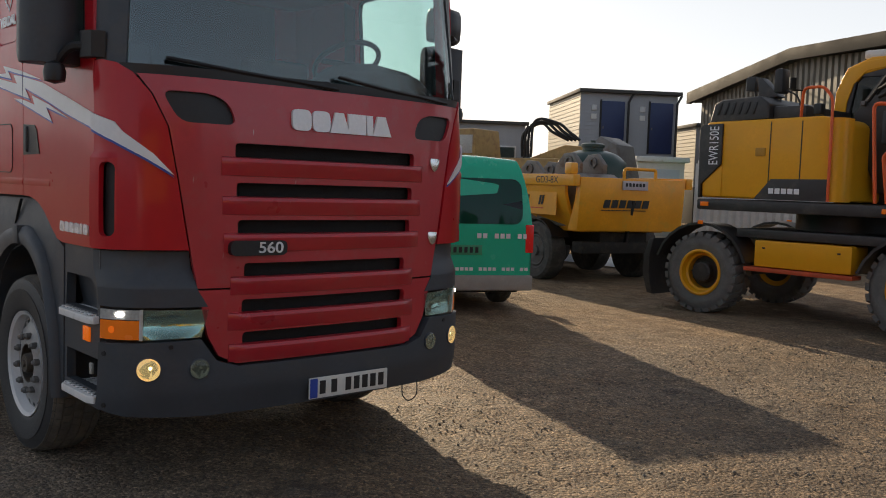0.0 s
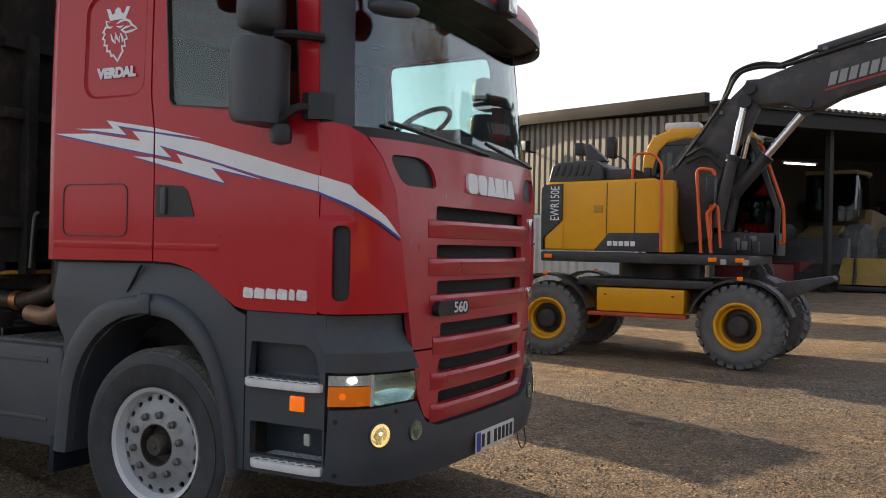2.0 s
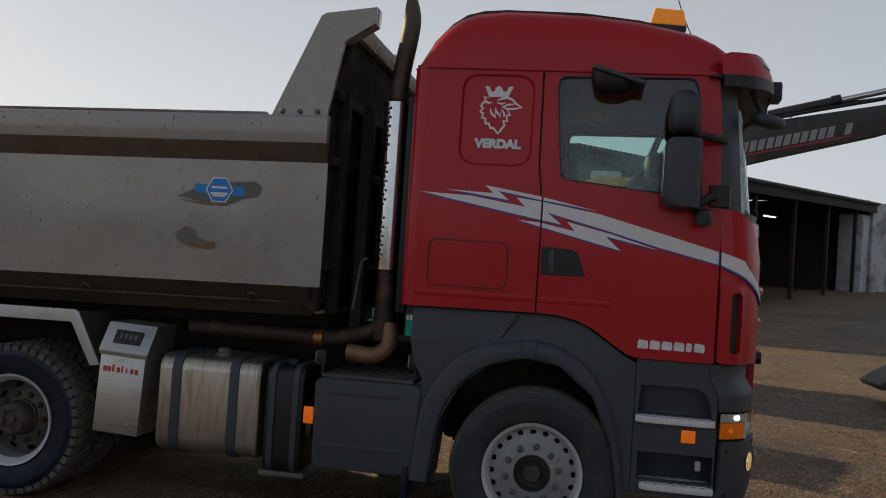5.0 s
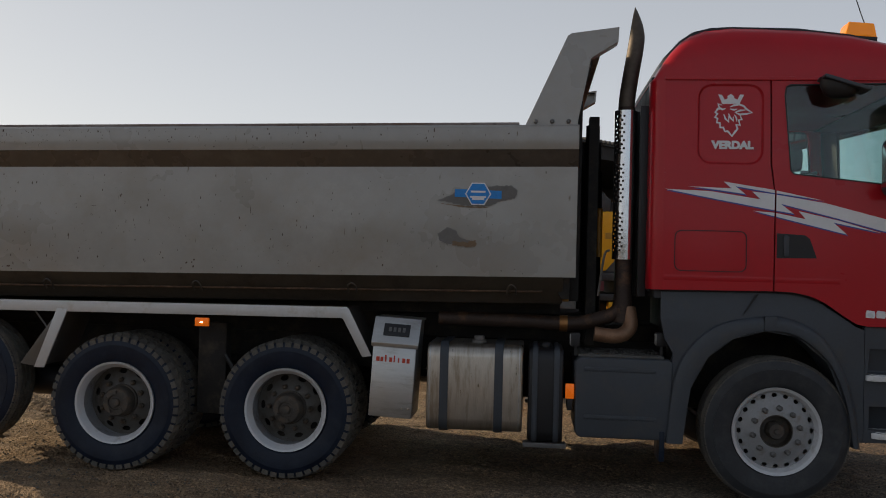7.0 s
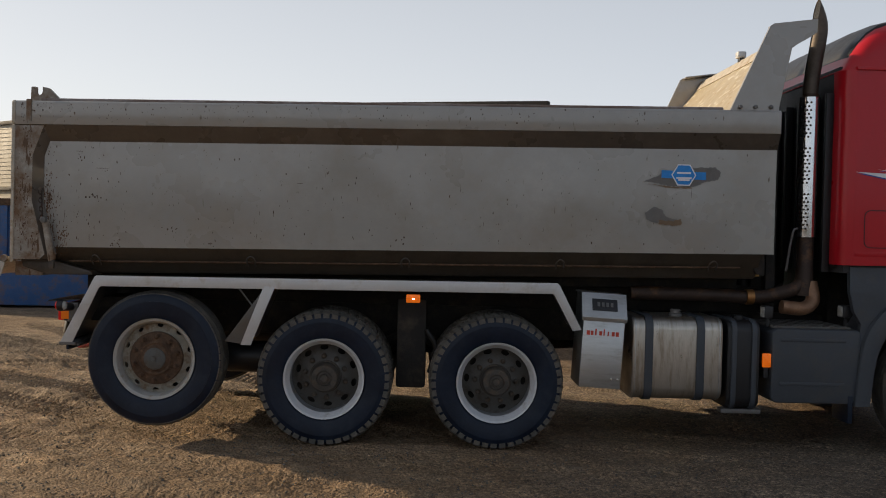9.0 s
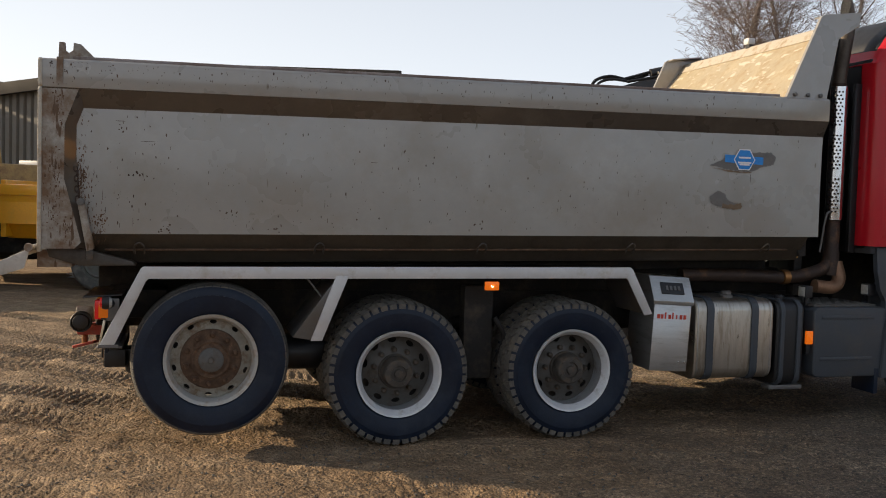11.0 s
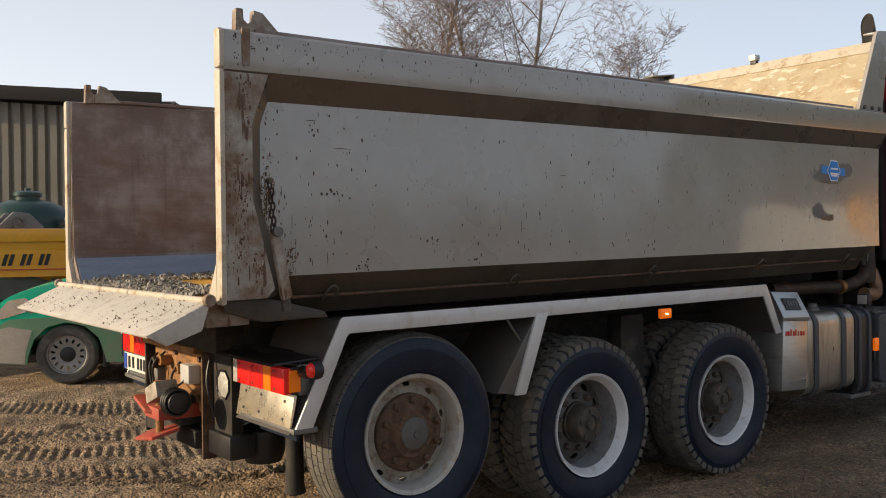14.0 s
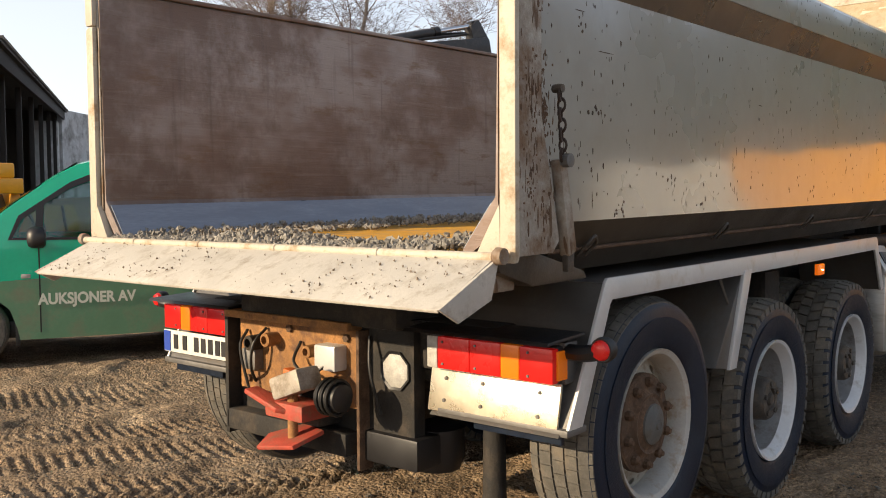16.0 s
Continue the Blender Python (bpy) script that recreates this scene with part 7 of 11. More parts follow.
def fenders():
    for sg in (-1, 1):
        path = [(-7.0, 0.765), (-6.75, 1.262), (-3.17, 1.292), (-2.995, 0.95)]
        out, inn = [(-7.02, 0.765), (-6.765, 1.275), (-6.75, 1.288), (-3.165, 1.318), (-3.145, 1.30), (-2.965, 0.955)], [(-3.035, 0.945), (-3.19, 1.225), (-3.2, 1.232), (-6.715, 1.205), (-6.73, 1.19), (-6.925, 0.765)]
        f = part("fender", prism([*out, *inn], "y", sg * 1.235, sg * 1.25, 0.004), FENDER, truck, "pale grey fender edging")
        q = B()
        for (a, b), (c, d) in zip(path, path[1:]):
            n = Vector((-(d - b), c - a)).normalized() * 0.006
            prism([(a - n.x, b - n.y), (c - n.x, d - n.y), (c + n.x, d + n.y), (a + n.x, b + n.y)], "y", sg * 0.70, sg * 1.237, bm=q)
        part("fender_cover", q, mat("fender_cover_grey", (0.13, 0.125, 0.12), rough=0.4, metal=0.4, var=0.15, scale=5, bump=0.02, dirt=(0.12, 0.10, 0.08), dirt_amt=0.4), f, "grey sheet fender cover")
        mid = [(-5.365, 1.235), (-5.455, 1.235), (-5.625, 0.775), (-5.545, 0.775)]
        part("middle_flap", prism(mid, "y", sg * 1.236, sg * 1.254, 0.003), FENDER, f)
        part("middle_guard", prism([(-5.40, 1.235), (-5.44, 1.235), (-5.75, 0.80), (-5.62, 0.78), (-5.58, 0.79)], "y", sg * 0.74, sg * 1.237, 0.004), MATS["fender_cover_grey"], f)
        part("stay_rod", tube([(-5.66, sg * 1.21, 1.22), (-5.47, sg * 1.21, 0.98)], 0.007, 6), NUT, f)
        part("fender_marker", box(-4.345, -4.235, sg * 1.235 - 0.012, sg * 1.235 + 0.014, 1.135, 1.20, 0.008), AMBERLIT, f, "amber side marker")
        part("marker_flash", box(-4.30, -4.28, sg * 1.252 - 0.001, sg * 1.252 + 0.001, 1.163, 1.169), WHITELIT, f)
        # mudflap bottom corner
        part("mudflap_edge", box(-7.03, -6.90, sg * 0.95 - 0.3, sg * 0.95 + 0.3, 0.742, 0.768, 0.005), NUT, f)
        # small rubber flap hanging at the rear lower corner
        part("rubber_flap", box(-6.99, -6.97, sg * 1.0 - 0.2, sg * 1.0 + 0.2, 0.70, 0.78, 0.004), RUBBER, f)


def fuel_and_boxes():
    for sg in (-1, 1):
        Y = lambda a, b: sorted((sg * a, sg * b))
        tk = part("fuel_tank", prism([(sg * a, b) for a, b in rounded(0.55, 1.20, 0.41, 1.065, 0.10, 5)], "x", -2.55, -1.83, 0.02, 3), TANK, truck, "dented aluminium fuel tank")
        for x in (-2.42, -2.01):
            pr = [(sg * a, b) for a, b in rounded(0.54, 1.212, 0.398, 1.077, 0.11, 5)]
            part("tank_strap", prism(pr, "x", x - 0.032, x + 0.032, 0.004), PLASTIC, tk, "dark tank strap")
        part("filler_cap", lathe([(0.055, 1.06), (0.055, 1.085), (0.042, 1.09), (0.042, 1.115), (0.03, 1.12), (0.0, 1.12)], 20, "z", Matrix.Translation((-2.17, sg * 1.02, 0))), NUT, tk, "fuel filler cap")
        for z, e in ((0.46, 0.0), (1.0, 0.0)):
            part("tank_weld", prism([(sg * a, b) for a, b in rounded(0.548, 1.203, 0.407, 1.068, 0.10, 5)], "x", -1.862 + (z > 0.5) * -0.67, -1.852 + (z > 0.5) * -0.67, 0.003), ALU, tk)
        ab = part("additive_tank", prism([(sg * a, b) for a, b in rounded(0.6, 1.19, 0.35, 1.05, 0.09, 4)], "x", -1.79, -1.53, 0.02, 3), BLACK, truck, "black additive tank")
        for x in (-1.74, -1.58):
            part("tank_rib", prism([(sg * a, b) for a, b in rounded(0.59, 1.203, 0.337, 1.063, 0.10, 4)], "x", x - 0.02, x + 0.02, 0.004), PLASTIC, ab)
        part("additive_cap", lathe([(0.045, 1.04), (0.045, 1.07), (0.035, 1.085), (0.0, 1.085)], 16, "z", Matrix.Translation((-1.66, sg * 1.02, 0))), BLACK, ab)
        bt = part("battery_box", prism([(-1.44, 0.44), (-1.41, 0.41), (-0.79, 0.41), (-0.76, 0.44), (-0.735, 0.97), (-0.76, 1.0), (-1.41, 1.0), (-1.45, 0.97)], "y", *Y(0.5, 1.215), 0.02, 3), PLASTIC, truck, "dark grey plastic battery cover")
        for z in (0.9, 0.55):
            part("cover_rib", box(-1.38, -0.86, *Y(1.21, 1.222), z, z + 0.03, 0.008), PLASTIC, bt)
        dk = part("walk_plate", box(-1.42, -0.80, *Y(0.55, 1.16), 1.0, 1.018, 0.003), RIMDARK, bt, "checker-plate walkway")
        g = B()
        for i in range(12):
            for j in range(8):
                cx, cy = -1.38 + i * 0.05, sg * (0.62 + j * 0.07)
                a = 0.018 if (i + j) % 2 else -0.018
                prism([(cx - 0.018, cy - a), (cx - 0.012, cy - a + 0.006), (cx + 0.018, cy + a), (cx + 0.012, cy + a - 0.006)], "z", 1.017, 1.022, bm=g)
        tagged(part("checker_studs", g, NUT, dk), kind="stuff")
        part("side_marker", box(-1.515, -1.45, *Y(1.185, 1.212), 0.69, 0.80, 0.008), AMBERLIT, truck, "amber side marker on a bracket")
        part("marker_bracket", box(-1.50, -1.46, *Y(1.0, 1.19), 0.60, 0.70, 0.01), BLACK, truck)
        part("tank_foot", box(-1.82, -1.50, *Y(1.05, 1.16), 0.31, 0.345, 0.006), NUT, truck)
        for x, z in ((-1.43, 1.05), (-0.80, 1.07)):
            wl = part("work_lamp", box(x - 0.05, x + 0.02, *Y(1.03, 1.13), z + 0.02, z + 0.12, 0.01), BLACK, truck, "small square work lamp")
            part("lamp_lens", box(x - 0.056, x - 0.049, *Y(1.04, 1.12), z + 0.03, z + 0.11, 0.003), LENSWHITE, wl)
            part("lamp_stem", box(x - 0.02, x + 0.0, *Y(1.07, 1.09), z - 0.05, z + 0.03), BLACK, wl)
        part("mudflap", box(-0.83, -0.79, *Y(0.95, 1.22), 0.26, 0.48, 0.008), RUBBER, truck)
    # steel control box with a slanted lid
    tilt = Matrix(((1, 0, 0.10, -0.07), (0, 1, 0, 0), (0, 0, 1, 0), (0, 0, 0, 1)))  # the box hangs a little askew
    cb = part("control_box", prism([(-0.85, 0.365), (-1.255, 0.365), (-1.255, 0.90), (-1.15, 1.085), (-0.85, 1.085)], "x", -2.93, -2.605, 0.006), ALU, truck, "bare metal control box with a slanted lid", at=tilt)
    part("box_lid", prism([(-1.262, 0.885), (-1.268, 0.915), (-1.155, 1.10), (-0.86, 1.10), (-0.86, 1.085), (-1.15, 1.085), (-1.25, 0.90)], "x", -2.945, -2.59, 0.003), ALU, cb, "slanted lid")
    m = Matrix.Translation((-2.765, -1.215, 1.012)) @ Matrix.Rotation(radians(-30), 4, "X")
    part("lid_window", box(-0.10, 0.10, -0.004, 0.004, -0.05, 0.05, 0.012, m=m), BLACK, cb)
    for i in range(4):
        part("display_bar", box(-0.06 + i * 0.035, -0.04 + i * 0.035, -0.008, -0.003, -0.018, 0.018, m=m), NUT, cb)
    for i in range(8):
        w = (0.026, 0.02, 0.012, 0.022, 0.01, 0.01, 0.022, 0.022)[i]
        part("brand_bar", box(-2.90 + i * 0.033, -2.90 + i * 0.033 + w, -1.2585, -1.254, 0.775, 0.775 + (0.05 if i in (2, 4) else 0.034)), ORANGE_TXT, cb)
    for x in (-2.68, -2.63):
        part("rivet", lathe([(0.009, -1.254), (0.007, -1.262), (0.0, -1.263)], 8, "y", Matrix.Translation((x, 0, 0.44))), CHROME, cb)
    # exhaust
    way = [(-1.09, -0.92, 2.80), (-1.085, -0.92, 2.95), (-1.065, -0.92, 3.12), (-1.033, -0.92, 3.33), (-1.024, -0.92, 3.45), (-1.047, -0.92, 3.55), (-1.10, -0.92, 3.66), (-1.16, -0.92, 3.74)]

    def slashed(r, back):
        """The curved pipe, its end cut off aslant at the rear."""
        q = tube(way, r, 20, 8)
        bmesh.ops.bisect_plane(q, geom=q.verts[:] + q.edges[:] + q.faces[:], plane_co=(-1.084 + back, -0.92, 3.39), plane_no=(-0.988, 0, 0.152), clear_outer=True)
        return q
    ex = part("exhaust_pipe", slashed(0.062, 0.0), STACK, truck, "soot-stained exhaust stack, cut aslant")
    q = slashed(0.058, 0.006)
    bmesh.ops.holes_fill(q, edges=[e for e in q.edges if e.is_boundary])
    part("stack_mouth", q, MESHY, ex, "sooty black mouth")
    part("exhaust_riser", lathe([(0.07, 1.25), (0.07, 1.45), (0.065, 1.46), (0.065, 2.9)], 20, "z", Matrix.Translation((-1.085, -0.92, 0))), EXHAUST, ex, "rusty lower stack")
    # perforated heat shield: a bent sheet with rows of round holes
    holes = []
    for r in range(34):
        z = 1.80 + r * 0.031
        if r in (10, 11, 22, 23):
            continue
        for c in range(3):
            u = -0.095 + 0.03 * c + (0.015 if r % 2 else 0)
            holes.append([(u + 0.0095 * math.cos(t * math.pi / 3), z + 0.0095 * math.sin(t * math.pi / 3)) for t in range(6)])
    def bend(u, v, d):
        a = -math.pi / 2 + u / 0.088
        r = 0.088 - d
        return (-1.09 + r * math.cos(a), -0.92 + r * math.sin(a), v)
    part("heat_shield", plate([(-0.12, 1.73), (0.12, 1.73), (0.12, 2.87), (-0.12, 2.87)], holes, bend, 0.003, arange(-0.11, 0.11, 0.022)), CHROME, ex, "perforated bright heat shield")
    part("exhaust_pipe", tube([(-2.5, -0.85, 1.235), (-1.9, -0.87, 1.235), (-1.5, -0.90, 1.225), (-1.30, -0.92, 1.26), (-1.13, -0.92, 1.33), (-1.085, -0.92, 1.5)], 0.055, 16), EXHAUST, truck, "brown exhaust pipe")
    part("exhaust_elbow", tube([(-1.30, -1.0, 1.16), (-1.12, -1.0, 1.15), (-1.03, -0.97, 1.22), (-1.04, -0.93, 1.36)], 0.056, 16), mat("heat_tinted_elbow", (0.30, 0.17, 0.10), rough=0.5, metal=0.5, var=0.25, scale=10, bump=0.04), truck, "heat-tinted elbow")
    part("pipe_clamp", lathe([(0.064, -1.56), (0.064, -1.50)], 18, "x", Matrix.Translation((0, -0.9, 1.226))), mat("copper_clamp", (0.35, 0.17, 0.06), rough=0.4, metal=0.8, var=0.2, bump=0), truck)
    part("gap_lever", tube([(-1.28, -1.02, 1.45), (-1.24, -1.03, 1.75), (-1.2, -1.03, 1.80)], 0.01, 6), NUT, truck)


def truck_rear():
    fr = part("rear_frame", box(-7.02, -6.95, -0.52, 0.66, 0.52, 1.10, 0.01), DARK, truck, "dirty rear crossmember")
    part("frame_post", box(-7.10, -7.0, 0.60, 0.625, 0.48, 1.05, 0.005), DARK, fr)
    part("frame_post", box(-7.08, -7.0, -0.265, -0.247, 0.45, 1.04, 0.004), HUBRUST, fr, "worn frame edge")
    part("rust_plate", box(-7.05, -7.02, -0.22, 0.57, 0.70, 1.06, 0.006), RUST, fr, "rusty orange plate")
    part("plate_flange", box(-7.12, -7.03, -0.24, 0.60, 1.04, 1.075, 0.006), RUST, fr, "rusty top flange")
    for y, z in ((-0.15, 0.78), (0.12, 0.76), (0.5, 0.75), (-0.17, 1.0), (0.2, 1.01)):
        part("frame_bolt", lathe([(0.018, -7.05), (0.018, -7.066), (0.0, -7.068)], 6, "x", Matrix.Translation((0, y, z))), HUBRUST, fr)
    for k, pts in enumerate((((-7.06, 0.36, 1.0), (-7.13, 0.37, 0.93), (-7.12, 0.40, 0.82), (-7.05, 0.46, 0.74)), ((-7.06, 0.12, 0.96), (-7.12, 0.10, 0.88), (-7.14, -0.02, 0.84), (-7.10, -0.12, 0.90)), ((-7.06, 0.50, 0.98), (-7.12, 0.48, 0.90), (-7.10, 0.44, 0.70)), ((-7.05, -0.30, 1.02), (-7.08, -0.33, 0.88), (-7.05, -0.36, 0.70)))):
        part("air_hose", tube(pts, 0.007, 8), HOSE, fr, "black air hose")
    for y, z, r, mt in ((0.30, 0.955, 0.032, RUST), (0.02, 0.93, 0.028, RUST), (0.42, 0.93, 0.035, DARK)):
        part("coupling_stub", lathe([(r, -7.03), (r, -7.12), (r * 0.6, -7.125), (r * 0.6, -7.05)], 14, "x", Matrix.Translation((0, y, z))), mt, fr)
    part("socket_box", box(-7.12, -7.03, -0.16, -0.03, 0.86, 0.97, 0.012), FENDER, fr, "grey trailer socket")
    part("socket_box", box(-7.10, -7.03, 0.40, 0.50, 0.80, 0.90, 0.012), NUT, fr)
    part("lower_beam", box(-7.10, -6.95, -0.2, 0.62, 0.50, 0.60, 0.01), DARK, fr)
    part("bottom_beam", box(-7.05, -6.9, -0.56, -0.26, 0.49, 0.62, 0.012), BLACK, fr)
    part("side_beam", box(-6.98, -6.6, -0.9, -0.5, 0.9, 1.1, 0.02), DARK, fr)
    part("side_beam", box(-6.98, -6.6, 0.6, 0.9, 0.9, 1.1, 0.02), DARK, fr)
    part("tail_pipe", lathe([(0.04, 0.30), (0.06, 0.31), (0.05, 0.36), (0.045, 0.8)], 12, "z", Matrix.Translation((-6.75, -0.72, 0))), DARK, fr, "support foot")
    part("brake_pot", lathe([(0.0, 0.42), (0.10, 0.44), (0.12, 0.50), (0.12, 0.62), (0.0, 0.66)], 18, "z", Matrix.Translation((-6.8, -0.45, 0))), BLACK, fr)
    h = Matrix.Translation((-7.24, -0.03, 0.715)) @ Matrix.Diagonal((0.8, 0.8, 0.8, 1))
    hc = part("tow_hitch", box(-0.06, 0.28, -0.14, 0.16, -0.055, 0.035, 0.02, m=h), HITCH, truck, "faded red tow hitch")
    part("hitch_jaw", prism([(-0.12, -0.10), (0.05, -0.14), (0.10, 0.10), (-0.02, 0.26), (-0.15, 0.18)], "z", -0.17, -0.145, 0.008, m=h @ Matrix.Rotation(radians(-6), 4, "X") @ Matrix.Rotation(radians(-14), 4, "Y") @ Matrix.Diagonal((1.15, 0.9, 1, 1))), HITCH, hc, "red lower jaw")
    part("hitch_guide", prism([(-0.10, 0.02), (-0.02, -0.05), (0.04, -0.05), (0.0, 0.30), (-0.09, 0.30)], "z", -0.02, 0.01, 0.01, m=h @ Matrix.Rotation(radians(14), 4, "X")), HITCH, hc)
    part("hitch_pin", lathe([(0.028, -0.16), (0.028, 0.10), (0.018, 0.12), (0.0, 0.12)], 14, "z", h), RUST, hc, "rusty coupling pin")
    part("hitch_lever", box(-0.03, 0.03, 0.02, 0.08, 0.05, 0.20, 0.012, m=h @ Matrix.Rotation(radians(12), 4, "X")), mat("orange_lever", (0.55, 0.12, 0.02), rough=0.5, var=0.15, bump=0.03), hc)
    part("actuator", box(-0.07, 0.09, -0.18, 0.06, 0.06, 0.18, 0.02, m=h @ Matrix.Rotation(radians(-20), 4, "X")), mat("cast_aluminium", (0.40, 0.36, 0.31), rough=0.65, metal=0.2, var=0.2, scale=12, bump=0.08, dirt=(0.17, 0.13, 0.09), dirt_amt=0.5, dirt_scale=14), hc, "cast metal actuator")
    part("actuator_cap", lathe([(0.0, -0.10), (0.07, -0.08), (0.085, -0.02), (0.085, 0.04), (0.07, 0.06)], 18, "y", h @ Matrix.Translation((0, -0.30, 0.10))), BLACK, hc)
    for i in range(3):
        part("coil_hose", lathe([(0.088 + 0.01 * math.cos(a), -0.05 + i * 0.035 + 0.01 * math.sin(a)) for a in [k * math.pi / 3 for k in range(6)]], 18, "y", h @ Matrix.Translation((0, -0.30, 0.10)), closed=True), HOSE, hc)
    part("hitch_drawbar", box(0.06, 0.34, -0.10, 0.12, -0.10, 0.10, 0.02, m=h @ Matrix.Translation((0.05, 0.02, -0.02))), DARK, hc)
    wl = part("reversing_lamp", lathe([(0.080, 0.0), (0.088, -0.03), (0.085, -0.05), (0.075, -0.045)], 8, "x", Matrix.Translation((-7.06, -0.42, 0.885)) @ Matrix.Rotation(radians(22), 4, "X")), BLACK, truck, "octagonal work lamp")
    wl.location.x = 0.08
    part("lamp_lens", lathe([(0.078, -0.042), (0.07, -0.047), (0.0, -0.05)], 8, "x", Matrix.Translation((-7.06, -0.42, 0.885)) @ Matrix.Rotation(radians(22), 4, "X")), LENSWHITE, wl, "white LED lens")
    part("lamp_stalk", tube([(-7.03, -0.45, 0.88), (-6.98, -0.58, 0.86)], 0.03, 10), DARK, wl)
    for sg in (-1, 1):
        Y = lambda a, b: sorted((sg * a, sg * b))
        y0, y1 = 0.62, 1.20
        lp = part("tail_lamp", box(-7.09, -7.0, *Y(y0, y1), 0.925, 1.06, 0.012), BLACK, truck, "wide rear lamp cluster")
        lp.location.x = 0.07
        edges = [(0.62, 0.672, LENSWHITE, "clear lens"), (0.674, 0.83, REDLENS, ""), (0.832, 0.975, REDLENS, ""), (0.977, 1.06, AMBER, ""), (1.062, 1.205, REDLENS, "")]
        for a, b, mt, lb in edges:
            a2, b2 = (a, b)
            part("lamp_lens", box(-7.125, -7.085, *Y(a2, b2), 0.93, 1.055, 0.006), mt, lp, lb or ("amber lens" if mt is AMBER else "red lens"))
        for a in (0.70, 0.86, 1.1):
            for z in (0.95, 1.035):
                part("lens_screw", lathe([(0.006, -7.124), (0.005, -7.129), (0.0, -7.129)], 8, "x", Matrix.Translation((0, sg * a, z))), NUT, lp)
        part("lamp_side_lens", box(-7.10, -7.04, *Y(1.2, 1.214), 0.94, 1.045, 0.004), AMBER, lp)
        part("lamp_roof", prism([(-7.20, 1.075), (-7.19, 1.088), (-6.95, 1.10), (-6.95, 1.09)], "y", *Y(0.56, 1.23), 0.002), BLACK, lp, "black sheet over the lamp")
        part("lamp_bracket", box(-7.05, -6.97, *Y(0.6, 1.21), 0.92, 1.07, 0.004), MATS["fender_cover_grey"], lp)
        part("marker_arm", tube([(-7.02, sg * 1.19, 1.035), (-7.05, sg * 1.28, 1.04), (-7.05, sg * 1.34, 1.05)], 0.03, 8), BLACK, lp)
        em = part("end_marker", lathe([(0.042, -0.022), (0.046, 0.0), (0.042, 0.022)], 18, "x", Matrix.Translation((-7.04, sg * 1.36, 1.06))), BLACK, lp, "round end marker")
        part("red_marker_lens", lathe([(0.036, -0.022), (0.030, -0.036), (0.012, -0.042), (0.0, -0.042)], 18, "x", Matrix.Translation((-7.04, sg * 1.36, 1.06))), REDLENS, em)
        part("white_marker_lens", lathe([(0.0, 0.04), (0.026, 0.036), (0.036, 0.022)], 18, "x", Matrix.Translation((-7.04, sg * 1.36, 1.06))), LENSWHITE, em)
        # bright plate under the lamp, or the number plate
        if sg < 0:
            pl = part("lamp_panel", prism([(-7.07, 0.925), (-7.10, 0.755), (-7.09, 0.75), (-7.055, 0.92)], "y", -1.205, -0.60, 0.002), mat("polished_lamp_panel", (0.62, 0.55, 0.42), rough=0.28, metal=0.75, var=0.08, scale=7, bump=0.03, bscale=12), lp, "bright bent metal panel")
            part("panel_foot", prism([(-7.115, 0.74), (-7.10, 0.752), (-6.95, 0.752), (-6.95, 0.735)], "y", -1.22, -0.62, 0.003), MATS["fender_cover_grey"], lp)
            for y in (-1.12, -0.86, -0.68):
                for z in (0.80, 0.885):
                    part("panel_rivet", lathe([(0.008, 0.004), (0.007, -0.004), (0.0, -0.005)], 8, "x", Matrix.Translation((-7.072 - (0.925 - z) * 0.18, y, z))), NUT, pl)
        else:
            pl = part("rear_number_plate", box(-7.10, -7.09, 0.70, 1.25, 0.80, 0.915, 0.003), PLATEWHITE, lp, "soiled white plate with dark bars")
            part("plate_band", box(-7.104, -7.099, 1.19, 1.245, 0.805, 0.91), BLUE, pl)
            for y in (1.14, 1.06, 0.96, 0.90, 0.84, 0.78, 0.73):
                part("plate_bar", box(-7.104, -7.099, y - 0.018, y + 0.018, 0.82, 0.895), INK, pl)
    # rear sheets of the fenders
    for sg in (-1, 1):
        q = prism([(-7.0, 0.76), (-6.98, 0.77), (-6.74, 1.25), (-6.76, 1.26)], "y", *sorted((sg * 0.6, sg * 1.24)), 0.002)
        part("fender_back_sheet", q, MATS["fender_cover_grey"], truck, "grey steel fender back sheet")


tipper()
fenders()
fuel_and_boxes()
truck_rear()

# ---- excavator ----
def soft_rail(parent, pts, r=0.022, label="orange handrail"):
    part("handrail", tube(pts, r, 8, 5), ORANGE, parent, label)


def rounded_rail(pts, r=0.08):
    """Breaks corners of a path into short arcs."""
    P = [Vector(p) for p in pts]
    out = [P[0]]
    for a, b, c in zip(P, P[1:], P[2:]):
        d0, d1 = (a - b).normalized(), (c - b).normalized()
        k = min(r, (a - b).length * 0.45, (c - b).length * 0.45)
        for i in range(5):
            t = i / 4
            out.append((b + d0 * k) * (1 - t) ** 2 + b * 2 * t * (1 - t) + (b + d1 * k) * t * t)
    return out + [P[-1]]


def rail(parent, pts, r=0.022, mt=None, name="handrail", label="orange handrail"):
    q = tube(rounded_rail(pts), r, 8, smooth=False)
    return part(name, q, mt or ORANGE, parent, label)


